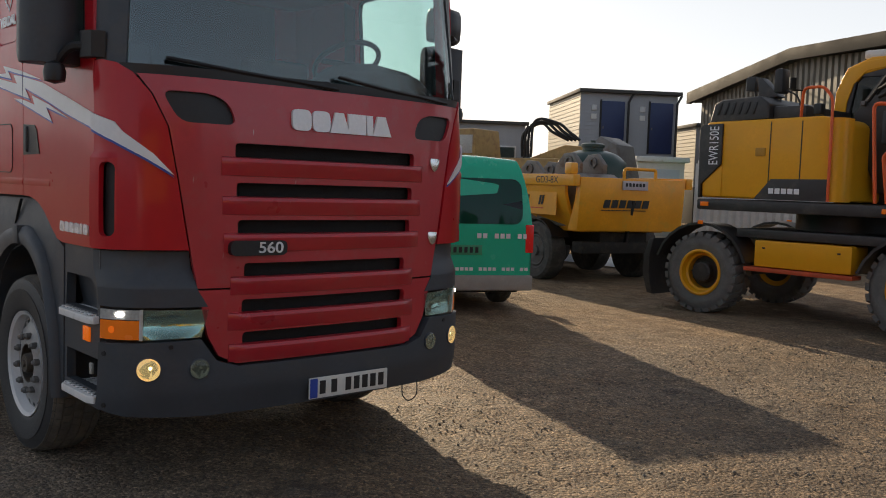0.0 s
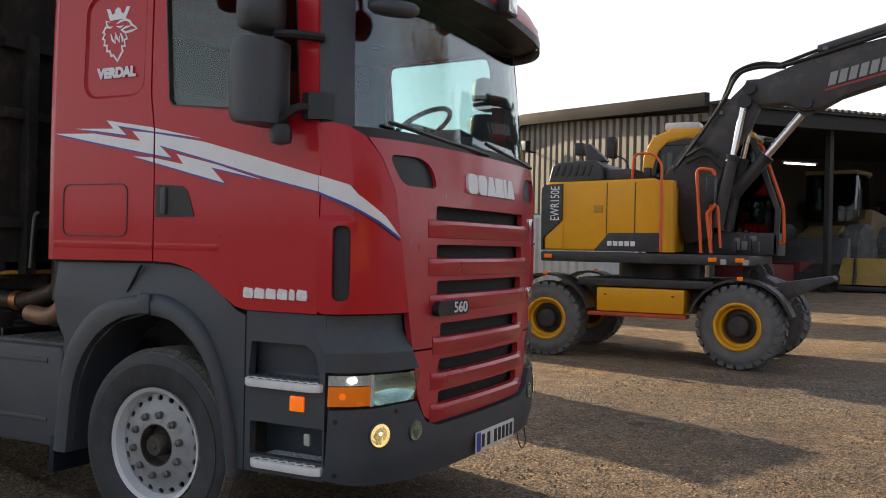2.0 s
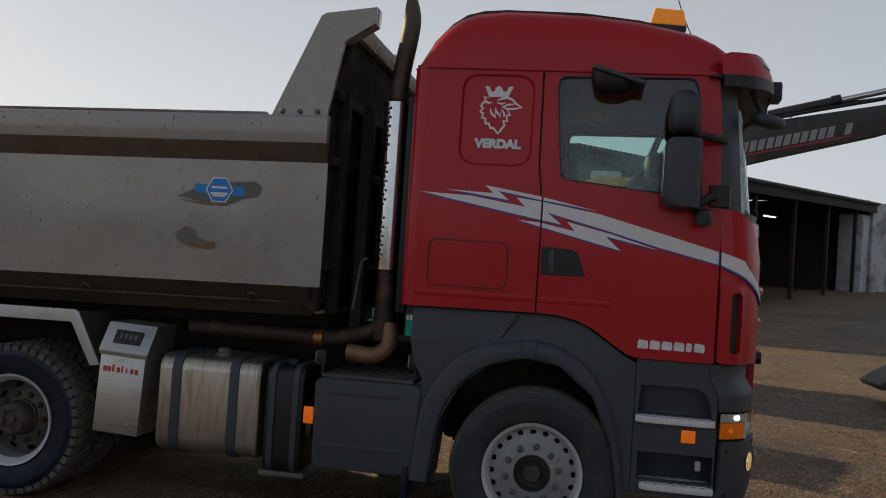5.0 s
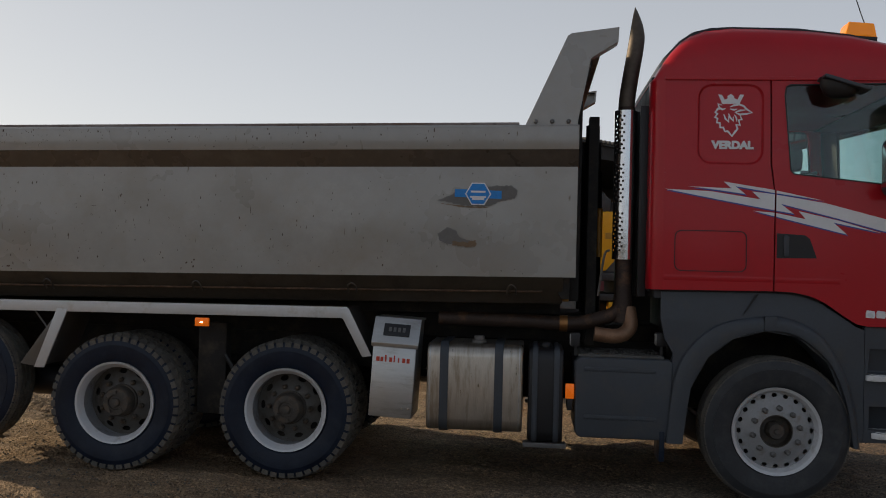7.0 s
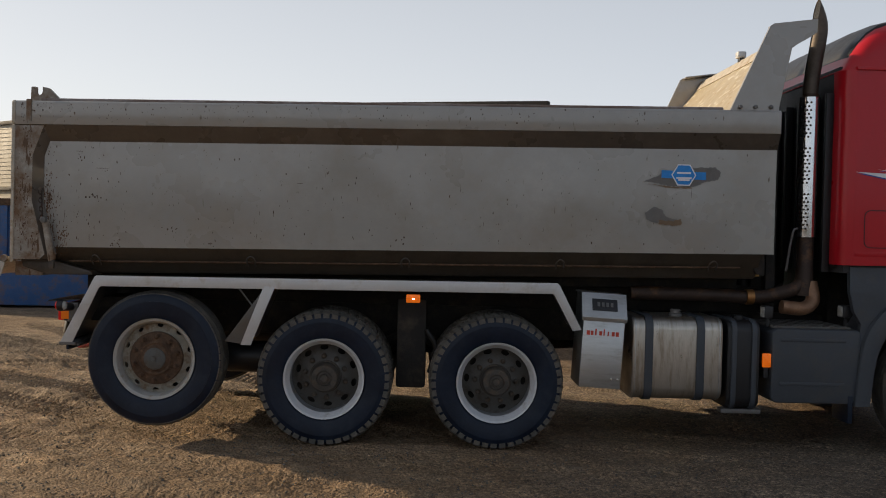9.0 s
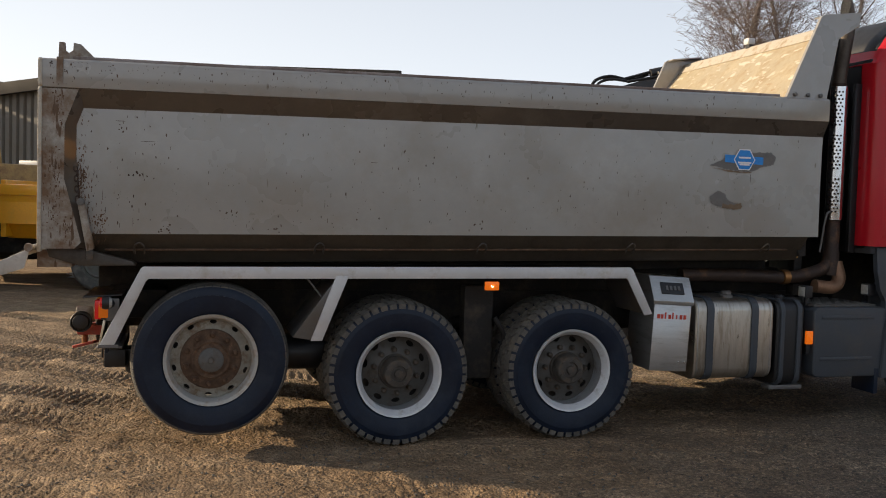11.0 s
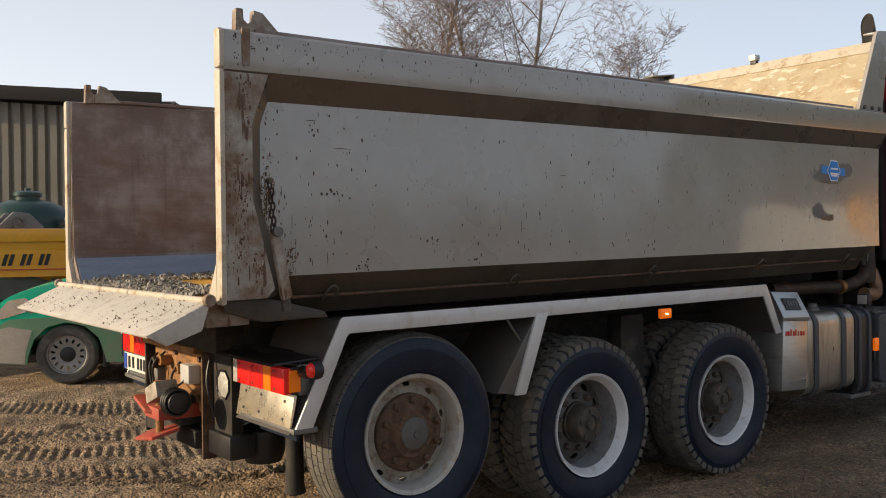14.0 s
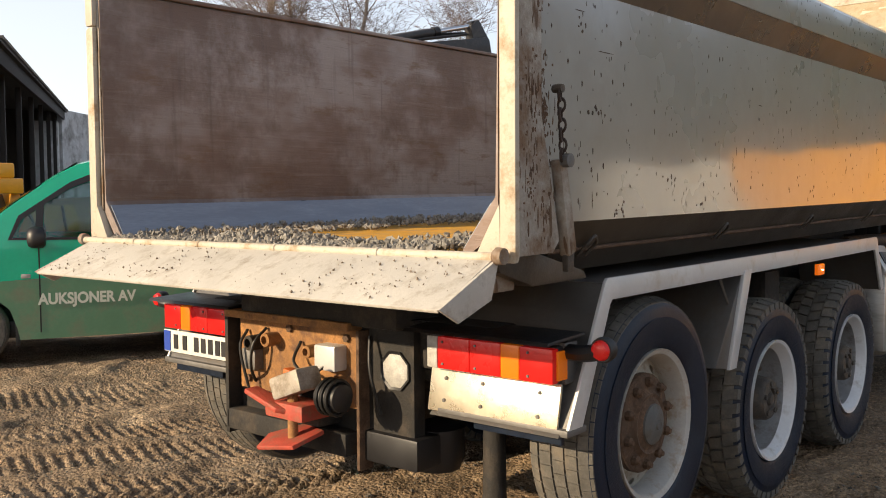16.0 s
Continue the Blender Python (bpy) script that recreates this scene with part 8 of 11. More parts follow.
def excavator():
    ex = thing("wheeled_excavator", (0.2, 9.35, 0.0), "yellow wheeled excavator with a dark boom", "excavator")
    # own axes: x along the machine, y to its far side, z up
    big = tyre_mesh(0.545, 0.42, 0.31, "big")
    dusty = mat("dusty_grey_tyre", (0.155, 0.153, 0.148), rough=0.85, var=0.22, scale=6, bump=0.08, bscale=70, dirt=(0.17, 0.165, 0.155), dirt_amt=0.4, dirt_scale=4)
    for me in big:
        for i in range(len(me.materials)):
            me.materials[i] = dusty
    rim = lathe([(0.315, -0.16), (0.325, -0.20), (0.305, -0.21), (0.285, -0.20), (0.262, -0.13), (0.235, -0.11), (0.228, -0.02), (0.23, 0.08), (0.30, 0.1), (0.305, -0.1)], 48, "y", closed=True)
    rim = mesh_of(rim, "rim", YEL)
    hb = lathe([(0.232, 0.06), (0.225, -0.02), (0.17, -0.03), (0.145, -0.06), (0.14, -0.16), (0.12, -0.175), (0.05, -0.18), (0.0, -0.18)], 28, "y")
    ring_of(8, 0.125, lambda x, z, a: lathe([(0.013, -0.17), (0.013, -0.19), (0, -0.19)], 6, "y", Matrix.Translation((x, 0, z)), bm=hb))
    hb = mesh_of(hb, "hub", EXGREY)
    for x in (-1.43, 1.43):
        for sg in (-1, 1):
            m = Matrix.Translation((x + (0.12 if x > 0 and sg > 0 else 0.0), sg * 1.03, 0.60 if x > 0 else 0.57)) @ Matrix.Rotation(radians(0 if sg < 0 else 180) + (radians(-9) if x > 0 else 0.0), 4, "Z") @ Matrix.Diagonal((1.05, 1.05, 1.05, 1) if x > 0 else (1, 1, 1, 1)) @ Matrix.Rotation(radians(13 * x + 20 * sg), 4, "Y")
            w = part("wheel", big[0], None, ex, "large lugged wheel with a yellow rim", at=m)
            tagged(part("tyre_tread", big[1], None, w), kind="stuff")
            part("rim", rim, None, w, "yellow rim")
            part("hub", hb, None, w, "dark hub")
        part("axle", tube([(x, -0.9, 0.6), (x, 0.9, 0.6)], 0.13, 12), EXGREY, ex)
    # undercarriage
    part("chassis", box(-1.35, 1.35, -0.55, 0.55, 0.70, 1.15, 0.05), EXGREY, ex, "dark undercarriage frame")
    part("chassis_deck", box(-0.95, 1.05, -1.15, 1.15, 1.10, 1.22, 0.02), EXGREY, ex)
    part("slew_ring", lathe([(0.62, 1.15), (0.62, 1.44)], 36, "z"), BLACK, ex)
    for sg in (-1, 1):
        a, b = sorted((sg * 0.75, sg * 1.22))
        part("side_locker", box(-0.63, 0.66, a, b, 0.73, 1.08, 0.02), YEL, ex, "yellow side locker")
        part("locker_step", box(-0.75, 0.70, *sorted((sg * 1.0, sg * 1.27)), 0.665, 0.72, 0.01), mat("faded_orange_step", (0.55, 0.085, 0.03), rough=0.5, var=0.15, bump=0.03), ex, "orange step edge")
        for x in (-0.5, 0.5):
            part("locker_catch", box(x - 0.02, x + 0.02, *sorted((sg * 1.215, sg * 1.226)), 0.97, 0.99, 0.003), BLACK, ex)
        for x in (-1.43, 1.43):
            secs = []
            for i in range(11):
                a = radians(18 + 144 * i / 10) if x > 0 else radians(18 + 144 * i / 10)
                r0, r1 = 0.70, 0.735
                secs.append([(x + r0 * math.cos(a), sg * 1.27, 0.54 + r0 * math.sin(a)), (x + r1 * math.cos(a), sg * 1.27, 0.54 + r1 * math.sin(a)), (x + r1 * math.cos(a), sg * 0.82, 0.54 + r1 * math.sin(a)), (x + r0 * math.cos(a), sg * 0.82, 0.54 + r0 * math.sin(a))])
            f = part("mudguard", loft(secs), EXGREY, ex, "black curved mudguard")
            part("mudguard_reflector", box(x - 0.04, x + 0.04, *sorted((sg * 1.265, sg * 1.285)), 1.245, 1.30, 0.015), AMBER, f)
    # dozer blade at one end, bracket at the other
    part("dozer_blade", prism([(-2.28, 0.20), (-2.36, 0.45), (-2.36, 0.75), (-2.28, 0.98), (-2.20, 1.0), (-2.26, 0.75), (-2.26, 0.45), (-2.18, 0.18)], "y", -1.25, 1.25, 0.006), EXGREY, ex, "dark dozer blade")
    for y in (-0.4, 0.4):
        part("blade_arm", prism([(-2.28, 0.35), (-1.5, 0.55), (-1.5, 0.75), (-2.28, 0.62)], "y", y - 0.07, y + 0.07, 0.01), EXGREY, ex)
    part("front_bracket", prism([(1.2, 0.95), (1.3, 1.30), (1.55, 1.36), (1.8, 1.2), (2.55, 1.33), (2.60, 1.27), (2.0, 0.98), (1.8, 0.6)], "y", -0.35, 0.35, 0.02), EXGREY, ex, "dark front bracket")
    part("front_plate", box(1.72, 1.86, -0.8, 0.8, 0.45, 1.15, 0.03), EXGREY, ex)
    for y in (-0.42, 0.42):
        part("bracket_ear", lathe([(0.08, -0.05), (0.17, -0.05), (0.17, 0.05), (0.08, 0.05)], 20, "y", Matrix.Translation((1.5, y, 1.32)), closed=True), EXGREY, ex)
    # turntable
    up = part("upper_frame", box(-1.53, 1.55, -1.24, 1.24, 1.45, 1.60, 0.03), EXGREY, ex, "dark turntable frame")
    for x, y in ((-1.40, -1.25), (1.05, -1.25), (1.42, -1.25)):
        part("frame_reflector", box(x - 0.06, x + 0.06, y - 0.012, y + 0.01, 1.50, 1.56, 0.006), AMBER, up)
    for x in (1.2, 1.50):
        part("frame_lamp", box(x - 0.04, x + 0.04, -1.262, -1.235, 1.46, 1.54, 0.01), LENSWHITE, up)
    S = lambda pts, y0, y1, bv=0.03, sg=3: prism(pts, "y", y0, y1, bv, sg)
    # engine housing: yellow doors, dark corner
    part("engine_housing", S([(-1.50, 1.62), (-1.52, 2.55), (-1.45, 2.66), (0.20, 2.70), (0.30, 2.62), (0.32, 1.62)], -1.19, 1.1, 0.05), YEL, ex, "yellow engine housing")
    dk = [(-1.53, 1.62), (-1.545, 2.56), (-1.50, 2.62), (-1.20, 2.63), (-1.20, 2.08), (-1.50, 1.80), (-1.50, 1.62)]
    part("corner_panel", S(dk, -1.225, -1.15, 0.006), EXGREY, ex, "dark grey corner panel")
    part("rear_panel", box(-1.56, -1.49, -1.16, 1.05, 1.62, 2.58, 0.03), mat("light_grey_tail", (0.42, 0.41, 0.39), rough=0.5, var=0.1, bump=0.02), ex, "pale tail edge")
    lower = [(-0.70, 1.62), (-0.47, 1.89), (0.30, 1.90), (0.30, 1.62)]
    part("dark_band", S(lower, -1.207, -1.18, 0.004), EXGREY, ex, "dark lower band")
    part("side_door", S([(-1.19, 1.64), (-1.19, 2.05), (-1.45, 1.85), (-1.45, 1.64)], -1.2, -1.18, 0.003), YEL, ex)
    part("door_latch", box(-0.71, -0.57, -1.205, -1.185, 2.19, 2.30, 0.008), mat("latch_yellow", (0.45, 0.22, 0.02), rough=0.5, var=0.1, bump=0), ex)
    for x in (-0.51, -0.085):
        part("door_seam", box(x - 0.006, x + 0.006, -1.196, -1.185, 1.64, 2.64), INK, ex)
    part("tank_side", loft([[(x, y, z) for x, y in ((-0.07, -1.20), (0.30, -1.20), (0.38, -1.18), (0.43, -1.13), (0.45, -1.06), (0.45, -0.90), (-0.07, -0.90))] for z in (1.62, 2.55, 2.64, 2.67)]), YEL, ex, "yellow rounded tank cover")
    letters("model_name", "EWR150E", 0.20, 0.002, WHITE, Matrix.Translation((-1.31, -1.228, 2.33)) @ FACE_R @ Matrix.Rotation(radians(90), 4, "Z"), ex, "white model lettering", 0.64)
    for i in range(5):
        part("brand_bar", box(-0.49 + i * 0.088, -0.49 + i * 0.088 + 0.068, -1.211, -1.205, 1.70, 1.77), WHITE, ex)
    # dark bonnet with louvres on top, stack
    hood = part("top_bonnet", S([(-1.49, 2.64), (-1.42, 2.92), (-1.30, 2.97), (-0.75, 3.0), (-0.62, 2.9), (-0.60, 2.68)], -1.1, 0.6, 0.04), EXGREY, ex, "dark louvred bonnet")
    for i in range(6):
        part("louvre", prism([(-1.38 + i * 0.105, 2.76), (-1.33 + i * 0.105, 2.92), (-1.29 + i * 0.105, 2.92), (-1.34 + i * 0.105, 2.76)], "y", -1.112, -1.06, 0.004), BLACK, hood)
    part("exhaust_fin", prism([(-0.98, 2.98), (-1.02, 3.28), (-0.96, 3.29), (-0.68, 3.02)], "y", -0.7, -0.5, 0.015), EXGREY, hood, "dark exhaust cowl")
    part("rear_grille", box(-0.6, -0.15, -1.0, 0.4, 2.68, 2.86, 0.03), EXGREY, ex)
    part("camera_pod", box(0.02, 0.12, -1.15, -1.03, 2.72, 2.86, 0.02), BLACK, ex)
    mp_ = rail(ex, [(-0.22, -0.9, 2.7), (-0.30, -0.95, 3.0), (-0.48, -1.0, 3.08)], 0.012, BLACK, "mirror_stalk", "thin mirror stalk")
    part("mirror", box(-0.56, -0.44, -1.1, -0.9, 3.02, 3.34, 0.03), BLACK, mp_, "black mirror")
    wl = rail(ex, [(-1.1, -0.55, 2.98), (-1.12, -0.55, 3.12)], 0.015, BLACK, "lamp_stalk", "lamp stalk")
    wk = part("work_lamp", box(-1.22, -1.08, -0.64, -0.46, 3.12, 3.32, 0.02), BLACK, wl, "square work lamp")
    part("lamp_lens", box(-1.232, -1.218, -0.62, -0.48, 3.14, 3.30, 0.01), LENSWHITE, wk)
    # cab on the far side
    cab = part("cab_frame", S([(-0.30, 1.6), (-0.38, 2.5), (-0.33, 3.2), (-0.20, 3.46), (1.20, 3.52), (1.38, 3.40), (1.76, 2.3), (1.74, 1.6), (1.66, 1.6), (1.68, 2.3), (1.30, 3.34), (-0.08, 3.34), (-0.22, 2.5), (-0.18, 1.6)], 0.30, 0.38, 0.012), EXGREY, ex, "dark cab frame with yellow roof")
    part("cab_corner", S([(-0.39, 2.5), (-0.36, 3.15), (-0.24, 3.42), (0.0, 3.55), (0.55, 3.60), (0.55, 3.50), (0.05, 3.42), (-0.12, 3.25), (-0.20, 3.0), (-0.24, 2.5)], 0.28, 0.37, 0.01), YEL, cab, "yellow rear cab corner")
    part("cab_frame_side", S([(0.05, 1.6), (0.0, 2.5), (0.10, 3.36), (0.22, 3.50), (1.20, 3.52), (1.36, 3.40), (1.72, 2.3), (1.66, 1.6), (1.55, 1.6), (1.58, 2.3), (1.24, 3.34), (0.25, 3.34), (0.14, 2.5), (0.17, 1.6)], 1.22, 1.30, 0.012), EXGREY, cab)
    part("cab_roof", S([(-0.32, 3.30), (-0.22, 3.48), (0.1, 3.61), (1.1, 3.61), (1.36, 3.50), (1.38, 3.42), (0.3, 3.44)], 0.29, 1.29, 0.03), YEL, cab, "yellow cab roof")
    part("cab_floor", box(-0.3, 1.74, 0.3, 1.28, 1.6, 1.95, 0.03), EXGREY, cab)
    part("cab_window", S([(-0.24, 2.45), (-0.1, 3.36), (1.30, 3.36), (1.68, 2.35), (1.66, 1.95), (-0.2, 1.95)], 0.335, 0.345, 0), DARKGLASS, cab, "tinted cab window")
    part("cab_window", S([(-0.24, 2.45), (-0.1, 3.36), (1.30, 3.36), (1.68, 2.35), (1.66, 1.95), (-0.2, 1.95)], 1.25, 1.26, 0), DARKGLASS, cab, "tinted cab window")
    q = B()
    prism([(1.725, 2.3), (1.35, 3.38), (1.34, 3.38), (1.715, 2.3)], "y", 0.36, 1.24, bm=q)
    prism([(1.70, 1.65), (1.73, 2.28), (1.72, 2.28), (1.69, 1.65)], "y", 0.36, 1.24, bm=q)
    part("cab_windscreen", q, SCREEN, cab, "slanted windscreen")
    part("rear_window", S([(-0.34, 2.5), (-0.27, 3.3), (-0.26, 3.3), (-0.33, 2.5)], 0.38, 1.22, 0), DARKGLASS, cab)
    part("operator_seat", box(0.35, 0.85, 0.5, 1.05, 2.0, 2.9, 0.08, 3), SEAT, cab)
    part("roof_lamp", box(-0.05, 0.50, 0.4, 0.75, 3.60, 3.72, 0.03), FENDER, cab, "pale roof light bar")
    part("roof_visor", prism([(1.25, 3.44), (1.66, 3.38), (1.66, 3.40), (1.25, 3.50)], "y", 0.32, 1.26, 0.008), GLASS, cab, "clear rain visor")
    rail(ex, [(1.74, 0.36, 1.78), (1.82, 0.33, 1.80), (1.80, 0.33, 2.35), (1.47, 0.33, 3.3), (1.36, 0.36, 3.32)], 0.028)
    rail(ex, [(0.31, -1.22, 1.62), (0.31, -1.24, 2.90), (0.17, -1.20, 3.06), (-0.12, -1.15, 3.06), (-0.16, -1.1, 2.68)], 0.02)
    g = rail(ex, [(0.88, -1.2, 1.62), (0.80, -1.22, 2.82), (1.05, -1.22, 2.80), (1.05, -1.22, 2.25), (0.95, -1.22, 2.2), (1.02, -1.2, 1.62)], 0.024)
    rail(ex, [(1.0, -1.1, 1.65), (0.98, -1.1, 2.30), (1.08, -1.1, 2.30), (1.13, -1.1, 1.7)], 0.02)
    part("side_mirror", box(0.95, 1.08, -1.34, -1.14, 2.32, 2.72, 0.04), BLACK, g, "black side mirror")
    # boom, swung slightly to the near side
    def bp(x, z, y):
        return (x, y - 0.12 * (x - 0.9), z)
    def girder(pts, y0, y1, name, label, bev=0.02):
        q = prism(pts, "y", y0, y1, bev, 2)
        for v in q.verts:
            v.co.y -= 0.13 * (v.co.x - 0.9)
        return part(name, q, EXGREY, ex, label)
    girder([(0.45, 1.75), (0.10, 2.5), (0.06, 2.80), (0.34, 3.18), (0.74, 3.64), (1.13, 4.02), (1.26, 4.14), (1.48, 4.2), (1.54, 4.0), (1.49, 3.84), (1.36, 3.52), (1.04, 3.05), (0.82, 2.4), (0.80, 1.85)], -0.18, 0.16, "boom_base", "dark lower boom")
    upb = girder([(1.26, 4.08), (1.30, 4.22), (1.5, 4.22), (1.87, 4.34), (2.4, 4.52), (3.03, 4.62), (4.59, 4.89), (5.2, 5.0), (5.3, 4.85), (5.2, 4.62), (4.6, 4.40), (3.0, 3.98), (2.62, 3.87), (2.36, 3.73), (2.12, 3.70), (1.88, 3.84), (1.5, 3.83), (1.3, 3.95)], -0.20, 0.14, "boom", "long dark upper boom with white lettering")
    for i in range(13):
        x = 2.44 + i * 0.133
        if i == 11:
            continue
        z = 4.03 + 0.22 * (x - 2.44)
        q = prism([(x, z), (x + 0.10, z + 0.022), (x + 0.135, z + 0.21), (x + 0.035, z + 0.19)], "y", -0.208, -0.20)
        for v in q.verts:
            v.co.y -= 0.13 * (v.co.x - 0.9)
        part("lettering_bar", q, mat("grey_lettering", (0.30, 0.30, 0.30), rough=0.5, var=0.1, bump=0), upb)
    q = prism([(2.4, 3.96), (4.15, 4.35), (4.15, 4.385), (2.4, 3.99)], "y", -0.208, -0.20)
    for v in q.verts:
        v.co.y -= 0.13 * (v.co.x - 0.9)
    part("red_line", q, mat("dark_red_line", (0.30, 0.03, 0.03), rough=0.5, var=0.1, bump=0), upb)
    part("boom_pin", lathe([(0.0, -0.24), (0.075, -0.24), (0.075, 0.24), (0.0, 0.24)], 18, "y", Matrix.Translation((2.17, -0.19, 3.80))), BLACK, upb)
    part("boom_pin", lathe([(0.0, -0.24), (0.09, -0.24), (0.09, 0.24), (0.0, 0.24)], 18, "y", Matrix.Translation((1.36, -0.08, 4.08))), BLACK, upb)
    def ram(a, b, split, r0, r1, name, label):
        a, b = Vector(a), Vector(b)
        c = a.lerp(b, split)
        cy = part(name, tube([a, c], r0, 14, smooth=False), EXGREY, ex, label)
        part("piston_rod", tube([c, b], r1, 14, smooth=False), ROD, cy, "chromed piston rod")
        part("gland", tube([c.lerp(a, 0.06), c.lerp(b, 0.04)], r0 * 1.2, 14, smooth=False), BLACK, cy)
        part("rod_eye", lathe([(0.0, -0.06), (r1 * 2, -0.06), (r1 * 2, 0.06), (0, 0.06)], 14, "y", Matrix.Translation(b)), BLACK, cy)
    ram((0.95, -0.36, 2.0), (1.30, -0.32, 3.88), 0.56, 0.085, 0.05, "lift_ram", "boom lift ram")
    ram((1.0, 0.24, 2.0), (1.36, 0.2, 3.88), 0.56, 0.085, 0.05, "lift_ram", "boom lift ram")
    ram((1.12, -0.10, 2.5), (2.15, -0.20, 3.75), 0.45, 0.10, 0.058, "boom_ram", "boom adjusting ram")
    ram((2.3, -0.2, 4.58), (4.95, -0.55, 5.22), 0.63, 0.085, 0.05, "stick_ram", "stick ram on top of the boom")
    # stick and bucket
    st = girder([(4.95, 4.75), (4.82, 5.2), (5.05, 5.36), (5.38, 4.95), (5.9, 2.2), (5.75, 2.0), (5.5, 2.2), (5.15, 4.4)], -0.12, 0.08, "stick", "dark stick")
    girder([(5.55, 2.2), (5.85, 2.1), (6.0, 1.6), (5.85, 0.9), (5.3, 0.35), (4.7, 0.28), (4.65, 0.36), (5.2, 0.75), (5.4, 1.5)], -0.6, 0.5, "bucket", "worn digging bucket")
    # hoses
    hoses = [[(0.30, -0.22, 2.95), (0.70, -0.24, 3.5), (1.02, -0.22, 4.0), (1.16, -0.2, 4.30), (1.45, -0.2, 4.40), (1.85, -0.2, 4.38)],
             [(0.36, -0.1, 3.05), (0.78, -0.1, 3.6), (1.0, -0.1, 4.1), (1.12, -0.1, 4.36), (1.45, -0.1, 4.48), (1.9, -0.1, 4.44), (2.3, -0.12, 4.56)],
             [(0.40, 0.0, 3.1), (0.85, 0.0, 3.7), (1.05, 0.0, 4.2), (1.3, 0.0, 4.44), (1.8, 0.0, 4.44)],
             [(1.75, -0.3, 4.36), (2.4, -0.4, 4.50), (3.4, -0.54, 4.74), (4.6, -0.7, 4.98)],
             [(1.7, -0.1, 4.42), (2.5, -0.2, 4.66), (3.4, -0.3, 4.84), (4.8, -0.5, 5.06)],
             [(0.45, -0.25, 3.1), (0.72, -0.30, 3.22), (0.92, -0.30, 3.08)], [(0.45, -0.25, 3.0), (0.75, -0.32, 3.1), (0.98, -0.30, 2.9)]]
    for h in hoses:
        part("hydraulic_hose", tube(h, 0.028, 8), HOSE, ex, "black hydraulic hose")
    for x, z in ((0.55, 3.30), (0.95, 3.74), (0.2, 2.93), (2.4, 4.56), (3.2, 4.68)):
        y = -0.20 - 0.13 * (x - 0.9)
        part("hose_clamp", box(x - 0.03, x + 0.03, y - 0.03, y + 0.03, z - 0.02, z + 0.04, 0.008), NUT, ex)
    for i in range(7):
        part("valve_block", box(1.25 + 0.05 * i, 1.33 + 0.05 * i, -1.0 + 0.03 * (i % 3), -0.85, 1.62 + 0.05 * (i % 2), 1.80 + 0.04 * (i % 3), 0.01), NUT if i % 2 else BLACK, ex)


excavator()


